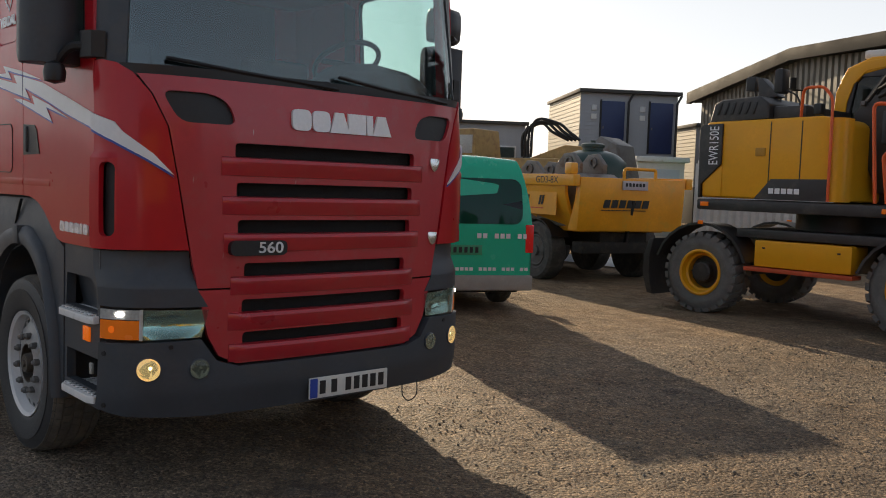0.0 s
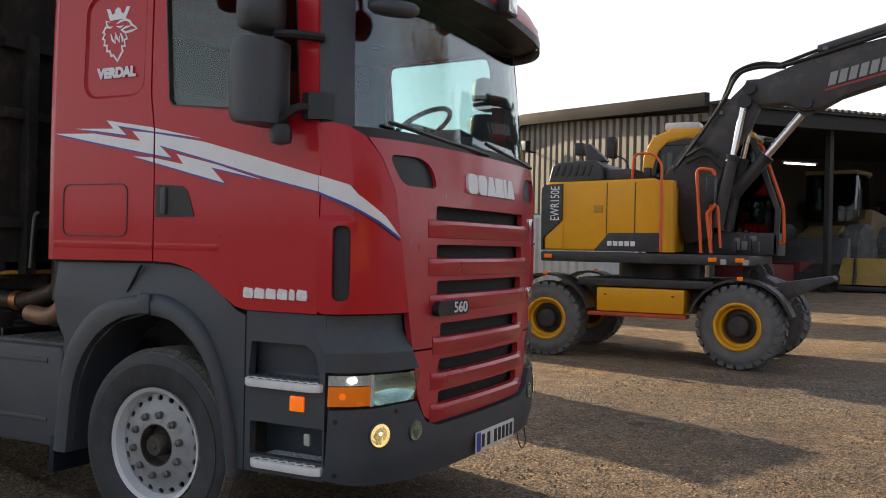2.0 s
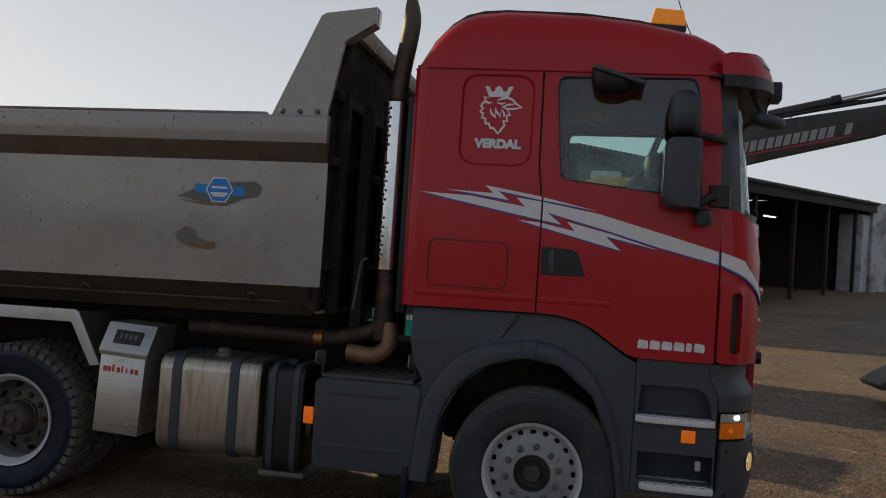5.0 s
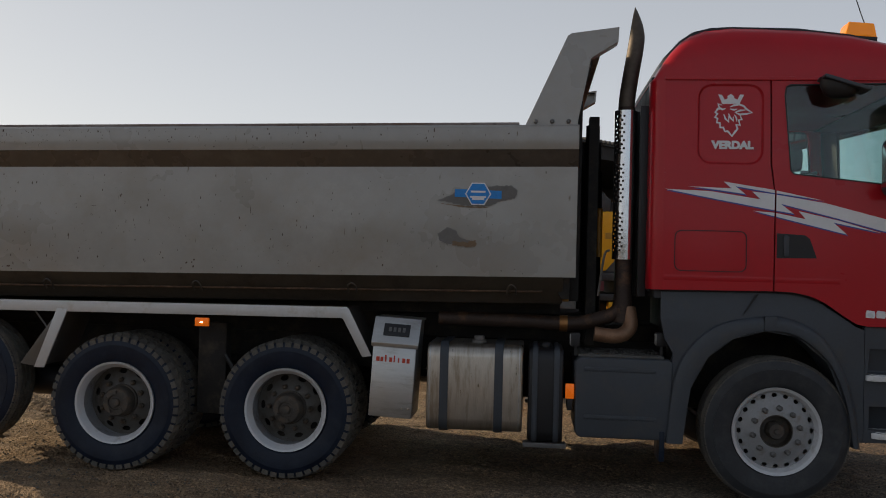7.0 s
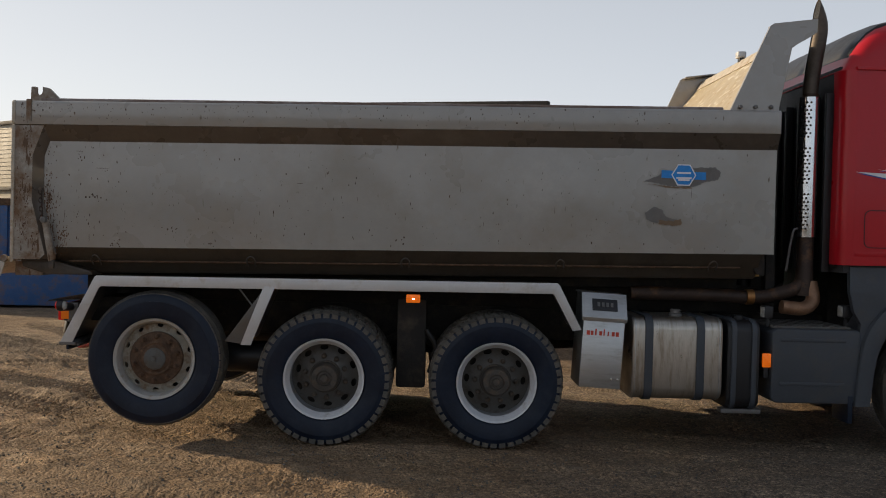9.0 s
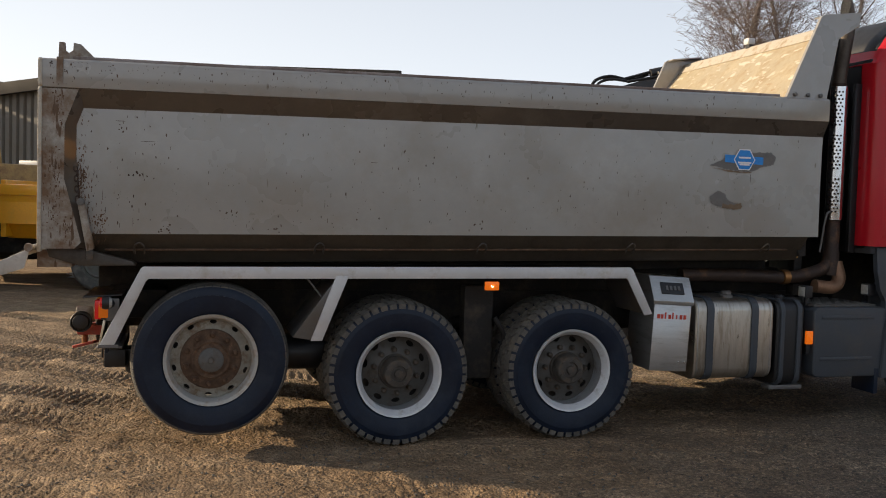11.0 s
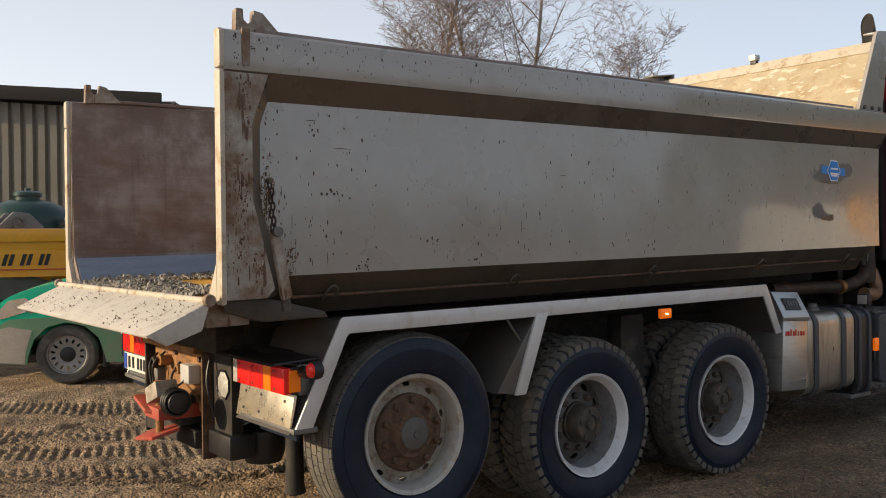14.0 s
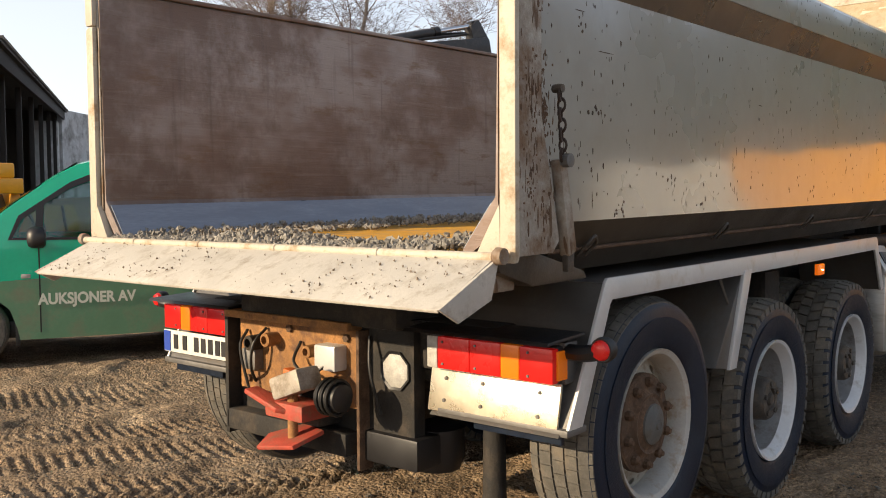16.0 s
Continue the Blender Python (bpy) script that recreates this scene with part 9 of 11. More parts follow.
# ---- van ----
def van():
    h = Vector((-0.899, 0.438, 0)).normalized()
    left = Vector((-h.y, h.x, 0))
    C = Vector((-2.33, 4.55, 0.0))
    M = Matrix(((h.x, left.x, 0, C.x), (h.y, left.y, 0, C.y), (0, 0, 1, 0.105), (0, 0, 0, 1)))
    v = thing("panel_van", M, "green delivery van with dusty lower sides", "van")
    def w_at(z):
        return 0.955 if z < 1.05 else 0.955 - 0.17 * ((z - 1.05) / 0.86) ** 1.5
    top = [(0.03, 0.42), (0.0, 0.70), (0.0, 1.0), (0.05, 1.35), (0.13, 1.65), (0.24, 1.84), (0.42, 1.91), (1.2, 1.93), (2.4, 1.92), (2.95, 1.87), (3.2, 1.76), (3.6, 1.48), (3.98, 1.19), (4.3, 1.10), (4.58, 1.0), (4.76, 0.86), (4.86, 0.66), (4.89, 0.50)]
    low = [(4.88, 0.36), (4.78, 0.26), (4.42, 0.24), (4.40, 0.34), (4.34, 0.52), (4.20, 0.65), (4.0, 0.70), (3.80, 0.65), (3.66, 0.52), (3.60, 0.34), (3.58, 0.24), (1.38, 0.24), (1.36, 0.34), (1.30, 0.52), (1.16, 0.65), (0.96, 0.70), (0.76, 0.65), (0.62, 0.52), (0.56, 0.34), (0.54, 0.26), (0.06, 0.30)]
    tp = [(p.x, p.y) for p in smooth_path([(a, b, 0) for a, b in top], 3)]
    WIN = [(3.37, 1.17), (3.35, 1.47), (3.12, 1.62), (2.93, 1.70), (2.14, 1.73), (2.10, 1.15)]
    WIN2 = [(3.43, 1.17), (3.42, 1.42), (3.55, 1.33), (3.62, 1.17)]
    for sg in (1, -1):
        f = lambda u, z, d, sg=sg: (u, sg * (w_at(z) - d - 0.05 * max(0, (u - 4.2) / 0.7) ** 2 - 0.03 * max(0, (0.3 - u) / 0.3) ** 2), z)
        part("body_side", plate(tp + low, [WIN, WIN2], f, 0.04, arange(0.2, 4.8, 0.3), arange(0.5, 1.85, 0.12)), GREEN, v, "green body side", sharp=50)
        dust = [(0.04, 0.78), (3.3, 0.80), (4.6, 0.74), (4.84, 0.60), *low[:-1], (0.06, 0.32)]
        part("dusty_sill", plate(dust, [], lambda u, z, d: f(u, z, d - 0.003), 0.002, arange(0.2, 4.8, 0.3), (0.3, 0.4, 0.5, 0.6)), VANDUST, v, "pale dusty lower side")
        for wpts in (WIN, WIN2):
            part("side_window", plate(wpts, [], lambda u, z, d: f(u, z, d + 0.012), 0.004, (), (1.3, 1.5)), GLASS, v, "clear side window")
        part("window_surround", plate([(2.08, 1.13), (2.12, 1.755), (2.95, 1.75), (3.12, 1.68), (3.57, 1.37), (3.66, 1.15)], [WIN, WIN2], lambda u, z, d: f(u, z, d - 0.003), 0.002, (), (1.3, 1.5)), BLACK, v)
        for x in (2.0, 3.40):
            part("door_seam", plate([(x, 0.30), (x + 0.012, 0.30), (x + 0.012, 1.08), (x, 1.08)], [], lambda u, z, d: f(u, z, d - 0.0055), 0.002, (), (0.5, 0.8)), INK, v)
        a, b = sorted((sg * 0.98, sg * 1.18))
        mi = part("wing_mirror", loft([[(3.40 + dx * k, sg * (1.07 + dy * k), z) for dx, dy in ((0.10, -0.10), (0.10, 0.08), (0.04, 0.12), (-0.05, 0.11), (-0.06, -0.08))] for z, k in ((1.08, 0.6), (1.10, 0.9), (1.14, 1.0), (1.20, 1.0), (1.25, 0.85), (1.27, 0.55))]), BLACK, v, "black wing mirror", sharp=70)
        part("mirror_foot", box(3.36, 3.45, *sorted((sg * 0.92, sg * 1.0)), 1.08, 1.13, 0.01), BLACK, mi)
        part("indicator", box(3.48, 3.56, *sorted((sg * 0.953, sg * 0.967)), 0.80, 0.84, 0.01), LENSWHITE, v)
        part("mudflap", box(3.58, 3.62, *sorted((sg * 0.72, sg * 0.95)), 0.18, 0.42, 0.01), BLACK, v)
        for x in (0.96, 4.0):
            m = Matrix.Translation((x, sg * 0.84, 0.335)) @ Matrix.Rotation(radians(0 if sg < 0 else 180), 4, "Z") @ Matrix.Rotation(x, 4, "Y")
            w = part("wheel", VAN_TYRE[0], None, v, "dusty road wheel", at=m)
            tagged(part("tyre_tread", VAN_TYRE[1], None, w), kind="stuff")
            part("rim", VAN_RIM, None, w, "grey steel rim")
            part("disc", VAN_DISC, None, w)
            part("hub_cap", VAN_CAP, None, w)
        # headlamp
        hl = [(4.30, 0.86), (4.42, 0.98), (4.60, 0.95), (4.74, 0.80), (4.70, 0.74)]
        part("headlamp", plate(hl, [], lambda u, z, d: f(u, z, d - 0.008), 0.004, arange(4.3, 4.75, 0.1)), HEADLAMP, v, "slanted headlamp")
        part("front_bumper", plate([(4.36, 0.62), (4.60, 0.66), (4.80, 0.62), (4.87, 0.50), (4.86, 0.38), (4.78, 0.27), (4.44, 0.25), (4.42, 0.40)], [], lambda u, z, d: f(u, z, d - 0.006), 0.004, arange(4.4, 4.85, 0.08)), VANGREY, v, "grey bumper corner")
        tl = [(0.02, 0.80), (0.10, 0.80), (0.13, 1.05), (0.05, 1.10), (0.02, 1.0)]
        part("tail_lamp", plate(tl, [], lambda u, z, d: f(u, z, d - 0.012), 0.01), REDLENS, v, "red tail lamp")
    # skin over the top, nose to tail
    secs = []
    for x, z in tp:
        w = w_at(z) - 0.05 * max(0, (x - 4.2) / 0.7) ** 2 - 0.03 * max(0, (0.3 - x) / 0.3) ** 2
        rn = 0.05
        secs.append([(x, w * k, z + (0.035 * (1 - k * k) if z > 1.0 else 0) + (0.0 if abs(k) < 1 else -0.0)) for k in (-1, -0.96, -0.85, -0.5, 0, 0.5, 0.85, 0.96, 1)])
    part("roof_skin", loft(secs, closed=False), GREEN, v, "green roof and nose", sharp=60)
    part("underbody", box(0.1, 4.7, -0.8, 0.8, 0.24, 0.40, 0.02), BLACK, v)
    def on_nose(u, y, d):
        # u runs from 0 at the scuttle to 1 at the roof
        x, z = 3.96 - 0.94 * u, 1.21 + 0.62 * u + 0.03
        return (x + 0.012 - d, y * (w_at(z) - 0.02), z + 0.035 * (1 - y * y) + 0.01)
    part("windscreen", plate([(0.02, -0.95), (0.02, 0.95), (0.98, 0.92), (0.98, -0.92)], [], on_nose, 0.004, (0.3, 0.6), arange(-0.9, 0.9, 0.2)), DARKGLASS, v, "raked windscreen")
    rear = lambda y, z, d: (0.0 - 0.012 + d + (0.0 if z < 1.0 else 0.05 * (z - 1.0) / 0.35 if z < 1.35 else 0.05 + 0.08 * (z - 1.35) / 0.3), y, z)
    part("tailgate", plate(rounded(-0.90, 0.90, 0.46, 1.05, 0.06), [], rear, 0.01, arange(-0.8, 0.8, 0.4)), GREEN, v, "green tailgate")
    part("rear_window", plate(rounded(-0.80, 0.80, 1.10, 1.66, 0.12), [], rear, 0.008, arange(-0.7, 0.7, 0.35), (1.2, 1.35, 1.5)), DARKGLASS, v, "dark rear window")
    part("rear_bumper", box(-0.06, 0.15, -0.94, 0.94, 0.28, 0.47, 0.03), VANGREY, v, "grey rear bumper")
    pl = part("number_plate", box(-0.022, -0.012, -0.27, 0.27, 0.72, 0.84, 0.003), mat("green_plate", (0.05, 0.32, 0.16), rough=0.5, var=0.05, bump=0), v, "green plate with dark bars")
    for i in range(7):
        part("plate_bar", box(-0.026, -0.021, -0.22 + i * 0.07, -0.18 + i * 0.07, 0.745, 0.815), INK, pl)
    for y0, y1, z0, z1 in ((-0.86, -0.18, 0.925, 0.985), (-0.88, 0.2, 0.525, 0.565)):
        n = 9 if z0 > 0.8 else 18
        for i in range(n):
            if i in (2, 6, 11):
                continue
            a = y0 + (y1 - y0) * i / n
            part("lettering_bar", box(-0.018, -0.0135, a, a + (y1 - y0) / n * 0.72, z0, z1), WHITE, v)
    part("rear_lamp", box(-0.02, 0.04, -0.945, -0.84, 0.75, 1.10, 0.015), REDLENS, v, "red tail lamp")
    part("rear_lamp", box(-0.02, 0.04, 0.84, 0.945, 0.75, 1.10, 0.015), REDLENS, v, "red tail lamp")
    letters("side_lettering", "AUKSJONER AV", 0.14, 0.001, mat("cream_lettering", (0.72, 0.74, 0.62), rough=0.5, var=0.05, bump=0), Matrix.Translation((3.0, 0.964, 0.60)) @ Matrix(((-1, 0, 0, 0), (0, 0, 1, 0), (0, 1, 0, 0), (0, 0, 0, 1))), v, "cream lettering on the side", 0.86, 0.005)


VAN_TYRE = tyre_mesh(0.325, 0.22, 0.205, "rib")
VAN_TYRE[0].materials[0] = DUSTYRE
VAN_RIM = mesh_of(lathe([(0.20, 0.08), (0.195, -0.07), (0.205, -0.095), (0.215, -0.10), (0.21, -0.085), (0.205, 0.08)], 40, "y", closed=True), "rim", VANWHEEL)
VAN_DISC = mesh_of(disc_with_holes(0.05, 0.198, -0.055, -0.075, 14, 0.155, 0.026, 0.014), "disc", VANWHEEL)
VAN_CAP = mesh_of(lathe([(0.085, -0.05), (0.08, -0.075), (0.05, -0.085), (0.0, -0.085)], 24, "y"), "hub_cap", BLACK)
van()


# ---- yellow tipping trailer with its load ----
def dump_trailer():
    P, e = Vector((-4.25, 8.95, 0)), Vector((0.26, 0.965, 0)).normalized()
    back = Vector((-e.y, e.x, 0))  # away from the end that carries the name
    M = Matrix(((back.x, e.x, 0, P.x), (back.y, e.y, 0, P.y), (0, 0, 1, 0), (0, 0, 0, 1)))
    t = thing("dump_trailer", M, "yellow tipping trailer loaded with machine parts", "trailer")
    L, W = 5.8, 2.55
    prof = [(0.0, 1.9), (0.06, 1.9), (0.06, 1.62), (0.16, 1.30), (0.42, 0.98), (W - 0.42, 0.98), (W - 0.16, 1.30), (W - 0.06, 1.62), (W - 0.06, 1.9), (W, 1.9), (W, 1.60), (W - 0.10, 1.26), (W - 0.36, 0.92), (0.36, 0.92), (0.10, 1.26), (0.0, 1.60)]
    part("trailer_tub", prism(prof, "x", 0.25, L, 0.006), TYL, t, "yellow trailer tub")
    part("top_rim", box(-0.05, L + 0.1, -0.05, 0.10, 1.72, 1.92, 0.02), TYL, t, "yellow top rim")
    part("top_rim", box(-0.05, L + 0.1, W - 0.10, W + 0.05, 1.72, 1.92, 0.02), TYL, t, "yellow top rim")
    part("tailboard", prism([(0.02, 0.95), (0.30, 0.95), (0.12, 1.50), (0.06, 1.88), (-0.04, 1.88), (-0.02, 1.45)], "y", 0.12, W - 0.12, 0.012), TYL, t, "yellow tailboard with dark lettering")
    part("tail_post", prism([(-0.06, 1.50), (-0.02, 1.50), (0.20, 0.62), (0.13, 0.62)], "y", 1.24, 1.30, 0.01), BLACK, t, "black post on the tailboard")
    part("front_board", box(L - 0.1, L, 0.05, W - 0.05, 0.95, 2.0, 0.02), TYL, t)
    for i in range(6):
        y = 0.62 + i * 0.17
        part("name_bar", prism([(y, 1.36), (y + 0.13, 1.36), (y + 0.16, 1.50), (y + 0.03, 1.50)], "x", -0.032, -0.018, m=Matrix.Identity(4)), INK, t)
    part("name_underline", box(-0.034, -0.02, 0.58, 1.55, 1.31, 1.325), INK, t)
    sg = part("maker_plate", box(-0.075, -0.04, 1.0, 1.55, 1.68, 1.84, 0.01), mat("pale_plate", (0.5, 0.46, 0.5), rough=0.5, var=0.1, bump=0), t, "pale maker's plate with dark bars")
    for i in range(6):
        part("plate_bar", box(-0.08, -0.073, 1.05 + i * 0.075, 1.10 + i * 0.075, 1.74, 1.80), INK, sg)
    # side facing the truck: model lettering and dark bars
    letters("model_name", "GD3-8X", 0.17, 0.001, INK, Matrix.Translation((0.75, -0.052, 1.815)) @ Matrix(((-1, 0, 0, 0), (0, 0, -1, 0), (0, 1, 0, 0), (0, 0, 0, 1))) @ Matrix.Diagonal((1, 1, 1, 1)), t, "dark model lettering", 1.2)
    for i in range(13):
        if i == 11:
            continue
        x = 4.0 - i * 0.245
        for dx in (0.0, 0.085):
            f = [(x - dx, 1.37), (x - dx - 0.055, 1.37), (x - dx - 0.105, 1.54), (x - dx - 0.05, 1.54)]
            part("name_bar", prism(f, "y", -0.012, -0.004), INK, t)
    part("red_line", box(0.9, 4.1, -0.012, 0.0, 1.30, 1.318), ORANGE_TXT, t)
    part("side_plate", prism([(0.0, 1.60), (0.0, 1.20), (0.012, 1.20), (0.012, 1.60)], "x", 0.5, L), TYL, t)
    part("chassis", box(0.2, L + 1.5, 0.75, W - 0.75, 0.62, 0.92, 0.02), DARK, t, "black trailer chassis")
    part("cross_beam", box(0.1, 0.4, 0.3, W - 0.3, 0.55, 0.75, 0.02), DARK, t)
    m0 = lathe([(0.0, -0.14), (0.30, -0.14), (0.33, -0.17), (0.48, -0.18), (0.53, -0.14), (0.54, 0.0), (0.53, 0.14), (0.48, 0.18), (0.33, 0.17), (0.0, 0.14)], 40, "y")
    m0 = mesh_of(m0, "wheel", DUSTYRE)
    m1 = mesh_of(lathe([(0.29, -0.145), (0.27, -0.16), (0.2, -0.12), (0.1, -0.12), (0.09, -0.18), (0, -0.18)], 30, "y"), "rim", RIMDARK)
    for x in (1.2, 2.6, 4.0):
        for y, r in ((0.22, 0), (W - 0.22, 180)):
            w = part("wheel", m0, None, t, "trailer wheel", at=Matrix.Translation((x, y, 0.53)) @ Matrix.Rotation(radians(r), 4, "Z"))
            part("rim", m1, None, w)
        part("mudguard", loft([[(x + 0.62 * math.cos(a), y, 0.5 + 0.62 * math.sin(a)) for y in (0.05, 0.42)] + [(x + 0.60 * math.cos(a), y, 0.5 + 0.60 * math.sin(a)) for y in (0.42, 0.05)] for a in [radians(30 + 12 * i) for i in range(11)]]), BLACK, t)
    # handrail frame on the tailboard
    part("tail_frame", tube(rounded_rail([(-0.02, 1.05, 1.85), (-0.02, 1.05, 2.05), (-0.02, 1.75, 2.05), (-0.02, 1.75, 1.85)], 0.06), 0.03, 8, smooth=False), TYL, t, "yellow tube frame")
    part("corner_stub", box(0.05, 0.25, -0.03, 0.12, 1.92, 2.12, 0.03), TYL, t)
    # load: own things, resting in the tub
    W_ = lambda x, y, z, rz=0: M @ Matrix.Translation((x, y, z)) @ Matrix.Rotation(radians(rz), 4, "Z")
    for i, (x, y, z, r) in enumerate(((0.85, 0.75, 1.0, 172), (1.85, 0.60, 0.86, -15))):
        at = W_(x, y, z, r)
        g = thing("digger_bucket", at, "worn grey digger bucket with lifting ears", "bucket", group="loose digger buckets")
        steel = mat("worn_grey_steel", (0.20, 0.19, 0.18), rough=0.5, metal=0.4, var=0.2, scale=6, bump=0.05, dirt=(0.10, 0.07, 0.05), dirt_amt=0.4)
        part("shell", prism([(-0.6, 0.0), (0.5, 0.0), (0.75, 0.35), (0.62, 0.80), (0.35, 0.95), (-0.1, 0.9), (-0.62, 0.55)], "y", -0.5, 0.5, 0.03), steel, g)
        for y2 in (-0.3, 0.3):
            part("ear", prism([(-0.35, 0.85), (0.30, 0.92), (0.32, 1.12), (0.12, 1.32), (-0.10, 1.30), (-0.30, 1.1)], "y", y2 - 0.05, y2 + 0.05, 0.015), steel, g)
            part("bush", lathe([(0.055, -0.08), (0.10, -0.08), (0.10, 0.08), (0.055, 0.08)], 18, "y", Matrix.Translation((0.05, y2, 1.16)), closed=True), NUT, g)
    tk = thing("water_tank", W_(1.75, 1.65, 1.12), "dark green round plastic tank standing in the trailer", "tank")
    tg = mat("dark_green_plastic", (0.012, 0.040, 0.034), rough=0.35, var=0.12, bump=0.02)
    part("tank_body", lathe([(0.0, 0.0), (0.66, 0.0), (0.70, 0.06), (0.70, 0.95), (0.66, 1.08), (0.50, 1.22), (0.28, 1.30), (0.0, 1.31)], 40, "z"), tg, tk)
    part("tank_rib", lathe([(0.70, 0.52), (0.72, 0.54), (0.72, 0.60), (0.70, 0.62)], 40, "z", closed=True), tg, tk)
    part("tank_lid", lathe([(0.20, 1.29), (0.20, 1.36), (0.23, 1.37), (0.23, 1.42), (0.17, 1.45), (0.05, 1.46), (0.05, 1.50), (0.0, 1.50)], 24, "z"), tg, tk, "screw lid")
    heap = B()
    rnd = random.Random(3)
    for i in range(60):
        box(-0.5, 0.5, -0.3, 0.3, -0.2, 0.2, 0.05, m=W_(0.5 + 4.8 * rnd.random(), 0.6 + 1.5 * rnd.random(), 1.05 + 0.5 * rnd.random(), 360 * rnd.random()) @ Matrix.Diagonal((0.5 * rnd.random() + 0.2, 0.4, 0.5, 1)), bm=heap)
    tagged(single("scrap_heap", heap, MATS["worn_grey_steel"], "heap of worn grey machine parts", "scrap"), kind="stuff")


dump_trailer()


def ground_sheet():
    """Crumpled pale tarpaulin on the ground behind the trailer."""
    rnd, q = random.Random(17), B()
    n, k = 22, 12
    rows = []
    for i in range(n + 1):
        row = []
        for j in range(k + 1):
            x, y = -9.0 + 3.0 * i / n, 12.6 + 1.7 * j / k
            edge = min(i, n - i, j, k - j)
            z = float(GROUND_AT(x, y)) + 0.03 + (0.07 * abs(math.sin(3.1 * x + 1.7 * y)) * abs(math.sin(2.3 * y - x)) + 0.03 * rnd.random()) * min(1, edge / 2)
            row.append(q.verts.new((x + 0.10 * math.sin(y * 5), y + 0.12 * math.sin(x * 4), z)))
        rows.append(row)
    for a, b in zip(rows, rows[1:]):
        for j in range(k):
            q.faces.new((a[j], b[j], b[j + 1], a[j + 1]))
    single("tarpaulin", q, mat("pale_tarpaulin", (0.62, 0.64, 0.66), rough=0.4, var=0.08, scale=4, bump=0.05), "crumpled pale tarpaulin lying on the ground", "tarpaulin")


ground_sheet()

# ---- hall with open bays ----
HC, HL = Vector((-0.85, 18.4, 0)), Vector((-13.0, 26.75, 0))
HX = (HC - HL).normalized()
HY = Vector((-HX.y, HX.x, 0))
HM = Matrix(((HX.x, HY.x, 0, HL.x), (HX.y, HY.y, 0, HL.y), (0, 0, 1, 0), (0, 0, 0, 1)))
HW = (HC - HL).length


def hall():
    def gz(x):
        return 5.20 + 0.55 * (1 - abs(x - HW * 0.47) / (HW * 0.5))
    # gable wall: trapezoid ribs of steel sheet
    w = single("wall_gable", prism([(0, -0.5), (13.72, -0.5), (13.72, 4.98), (HW, 4.98), (HW, gz(HW)), (HW * 0.47, gz(HW * 0.47)), (0, gz(0))], "y", 0.06, 0.2, m=HM), CLADDING, "brown ribbed steel gable wall", "wall", kind="structure")
    q = None
    n = int(HW / 0.31)
    for i in range(n):
        x = 0.05 + i * 0.31
        z = min(gz(x), gz(x + 0.2)) - 0.02
        me = None
        r = prism([(x, -0.04), (x + 0.17, -0.04), (x + 0.21, 0.062), (x - 0.04, 0.062)], "z", -0.5 if x < 13.5 else 4.98, z)
        bmesh.ops.transform(r, matrix=HM, verts=r.verts)
        part("cladding_rib", r, CLADDING, w)
    # roof, with a deep fascia and a ribbed sheet edge over the bays
    k = HW * 0.47
    D = 33.0
    up = 0.046
    rz = Matrix(((1, -0.0857, 0, 0), (0, 1, 0, 0), (0, up, 1, 0), (0, 0, 0, 1)))  # the roof climbs with the yard and runs slightly askew
    q = prism([(-0.5, 5.05), (k, 5.70), (HW + 0.55, 5.30), (HW + 0.55, 5.38), (k, 5.82), (-0.5, 5.15)], "y", -0.25, D)
    bmesh.ops.transform(q, matrix=HM @ rz, verts=q.verts)
    single("hall_roof", q, ROOFSHEET, "dark ribbed sheet roof", "roof", kind="structure")
    q = prism([(-0.55, 5.0), (k, 5.66), (HW + 0.35, 5.25), (HW + 0.35, 5.60), (k, 6.02), (-0.55, 5.42)], "y", -0.42, -0.25, 0.01, m=HM)
    single("gable_fascia", q, FASCIA, "brown gable fascia", "fascia", kind="structure")
    # eave beam and sheet edge along the open side
    q = box(HW + 0.30, HW + 0.42, -0.25, D, 4.90, 5.30, 0.01)
    bmesh.ops.transform(q, matrix=HM @ rz, verts=q.verts)
    single("eave_beam", q, TIMBER, "dark timber eave beam", "beam", kind="structure")
    q = B()
    for i in range(110):
        prism([(i * 0.3, 5.36), (i * 0.3 + 0.06, 5.44), (i * 0.3 + 0.16, 5.44), (i * 0.3 + 0.22, 5.36)], "x", HW - 1.4, HW + 0.62, bm=q)
    bmesh.ops.transform(q, matrix=HM @ rz, verts=q.verts)
    tagged(single("roof_corrugation", q, ROOFSHEET, "dark roof sheet ribs", "roof"), kind="stuff")
    for i, y in enumerate((0.25, 5.2, 10.2, 15.2, 20.2, 25.2, 30.2)):
        q = box(HW - 0.09, HW + 0.09, y - 0.09, y + 0.09, -0.5, 5.0, 0.01)
        bmesh.ops.transform(q, matrix=HM @ rz, verts=q.verts)
        single("hall_post", q, TIMBER, "dark timber post of the open bays", "post", group="bay posts", kind="structure")
    for nm, a in (("wall_back", (-0.1, 0.1, 0.0, D)), ("wall_inner", (3.0, 3.2, 0.2, D)), ("wall_end", (3.0, HW, D - 0.2, D))):
        q = box(a[0], a[1], a[2], a[3], -2.0, 5.6)
        bmesh.ops.transform(q, matrix=HM @ rz, verts=q.verts)
        single(nm, q, mat("hall_boards", (0.085, 0.074, 0.062), rough=0.85, var=0.2, scale=2.5, bump=0.05, stretch=(1, 1, 0.2)), "brown boarded hall wall", "wall", kind="structure")
    # shelves of dark goods deep inside
    rnd = random.Random(2)
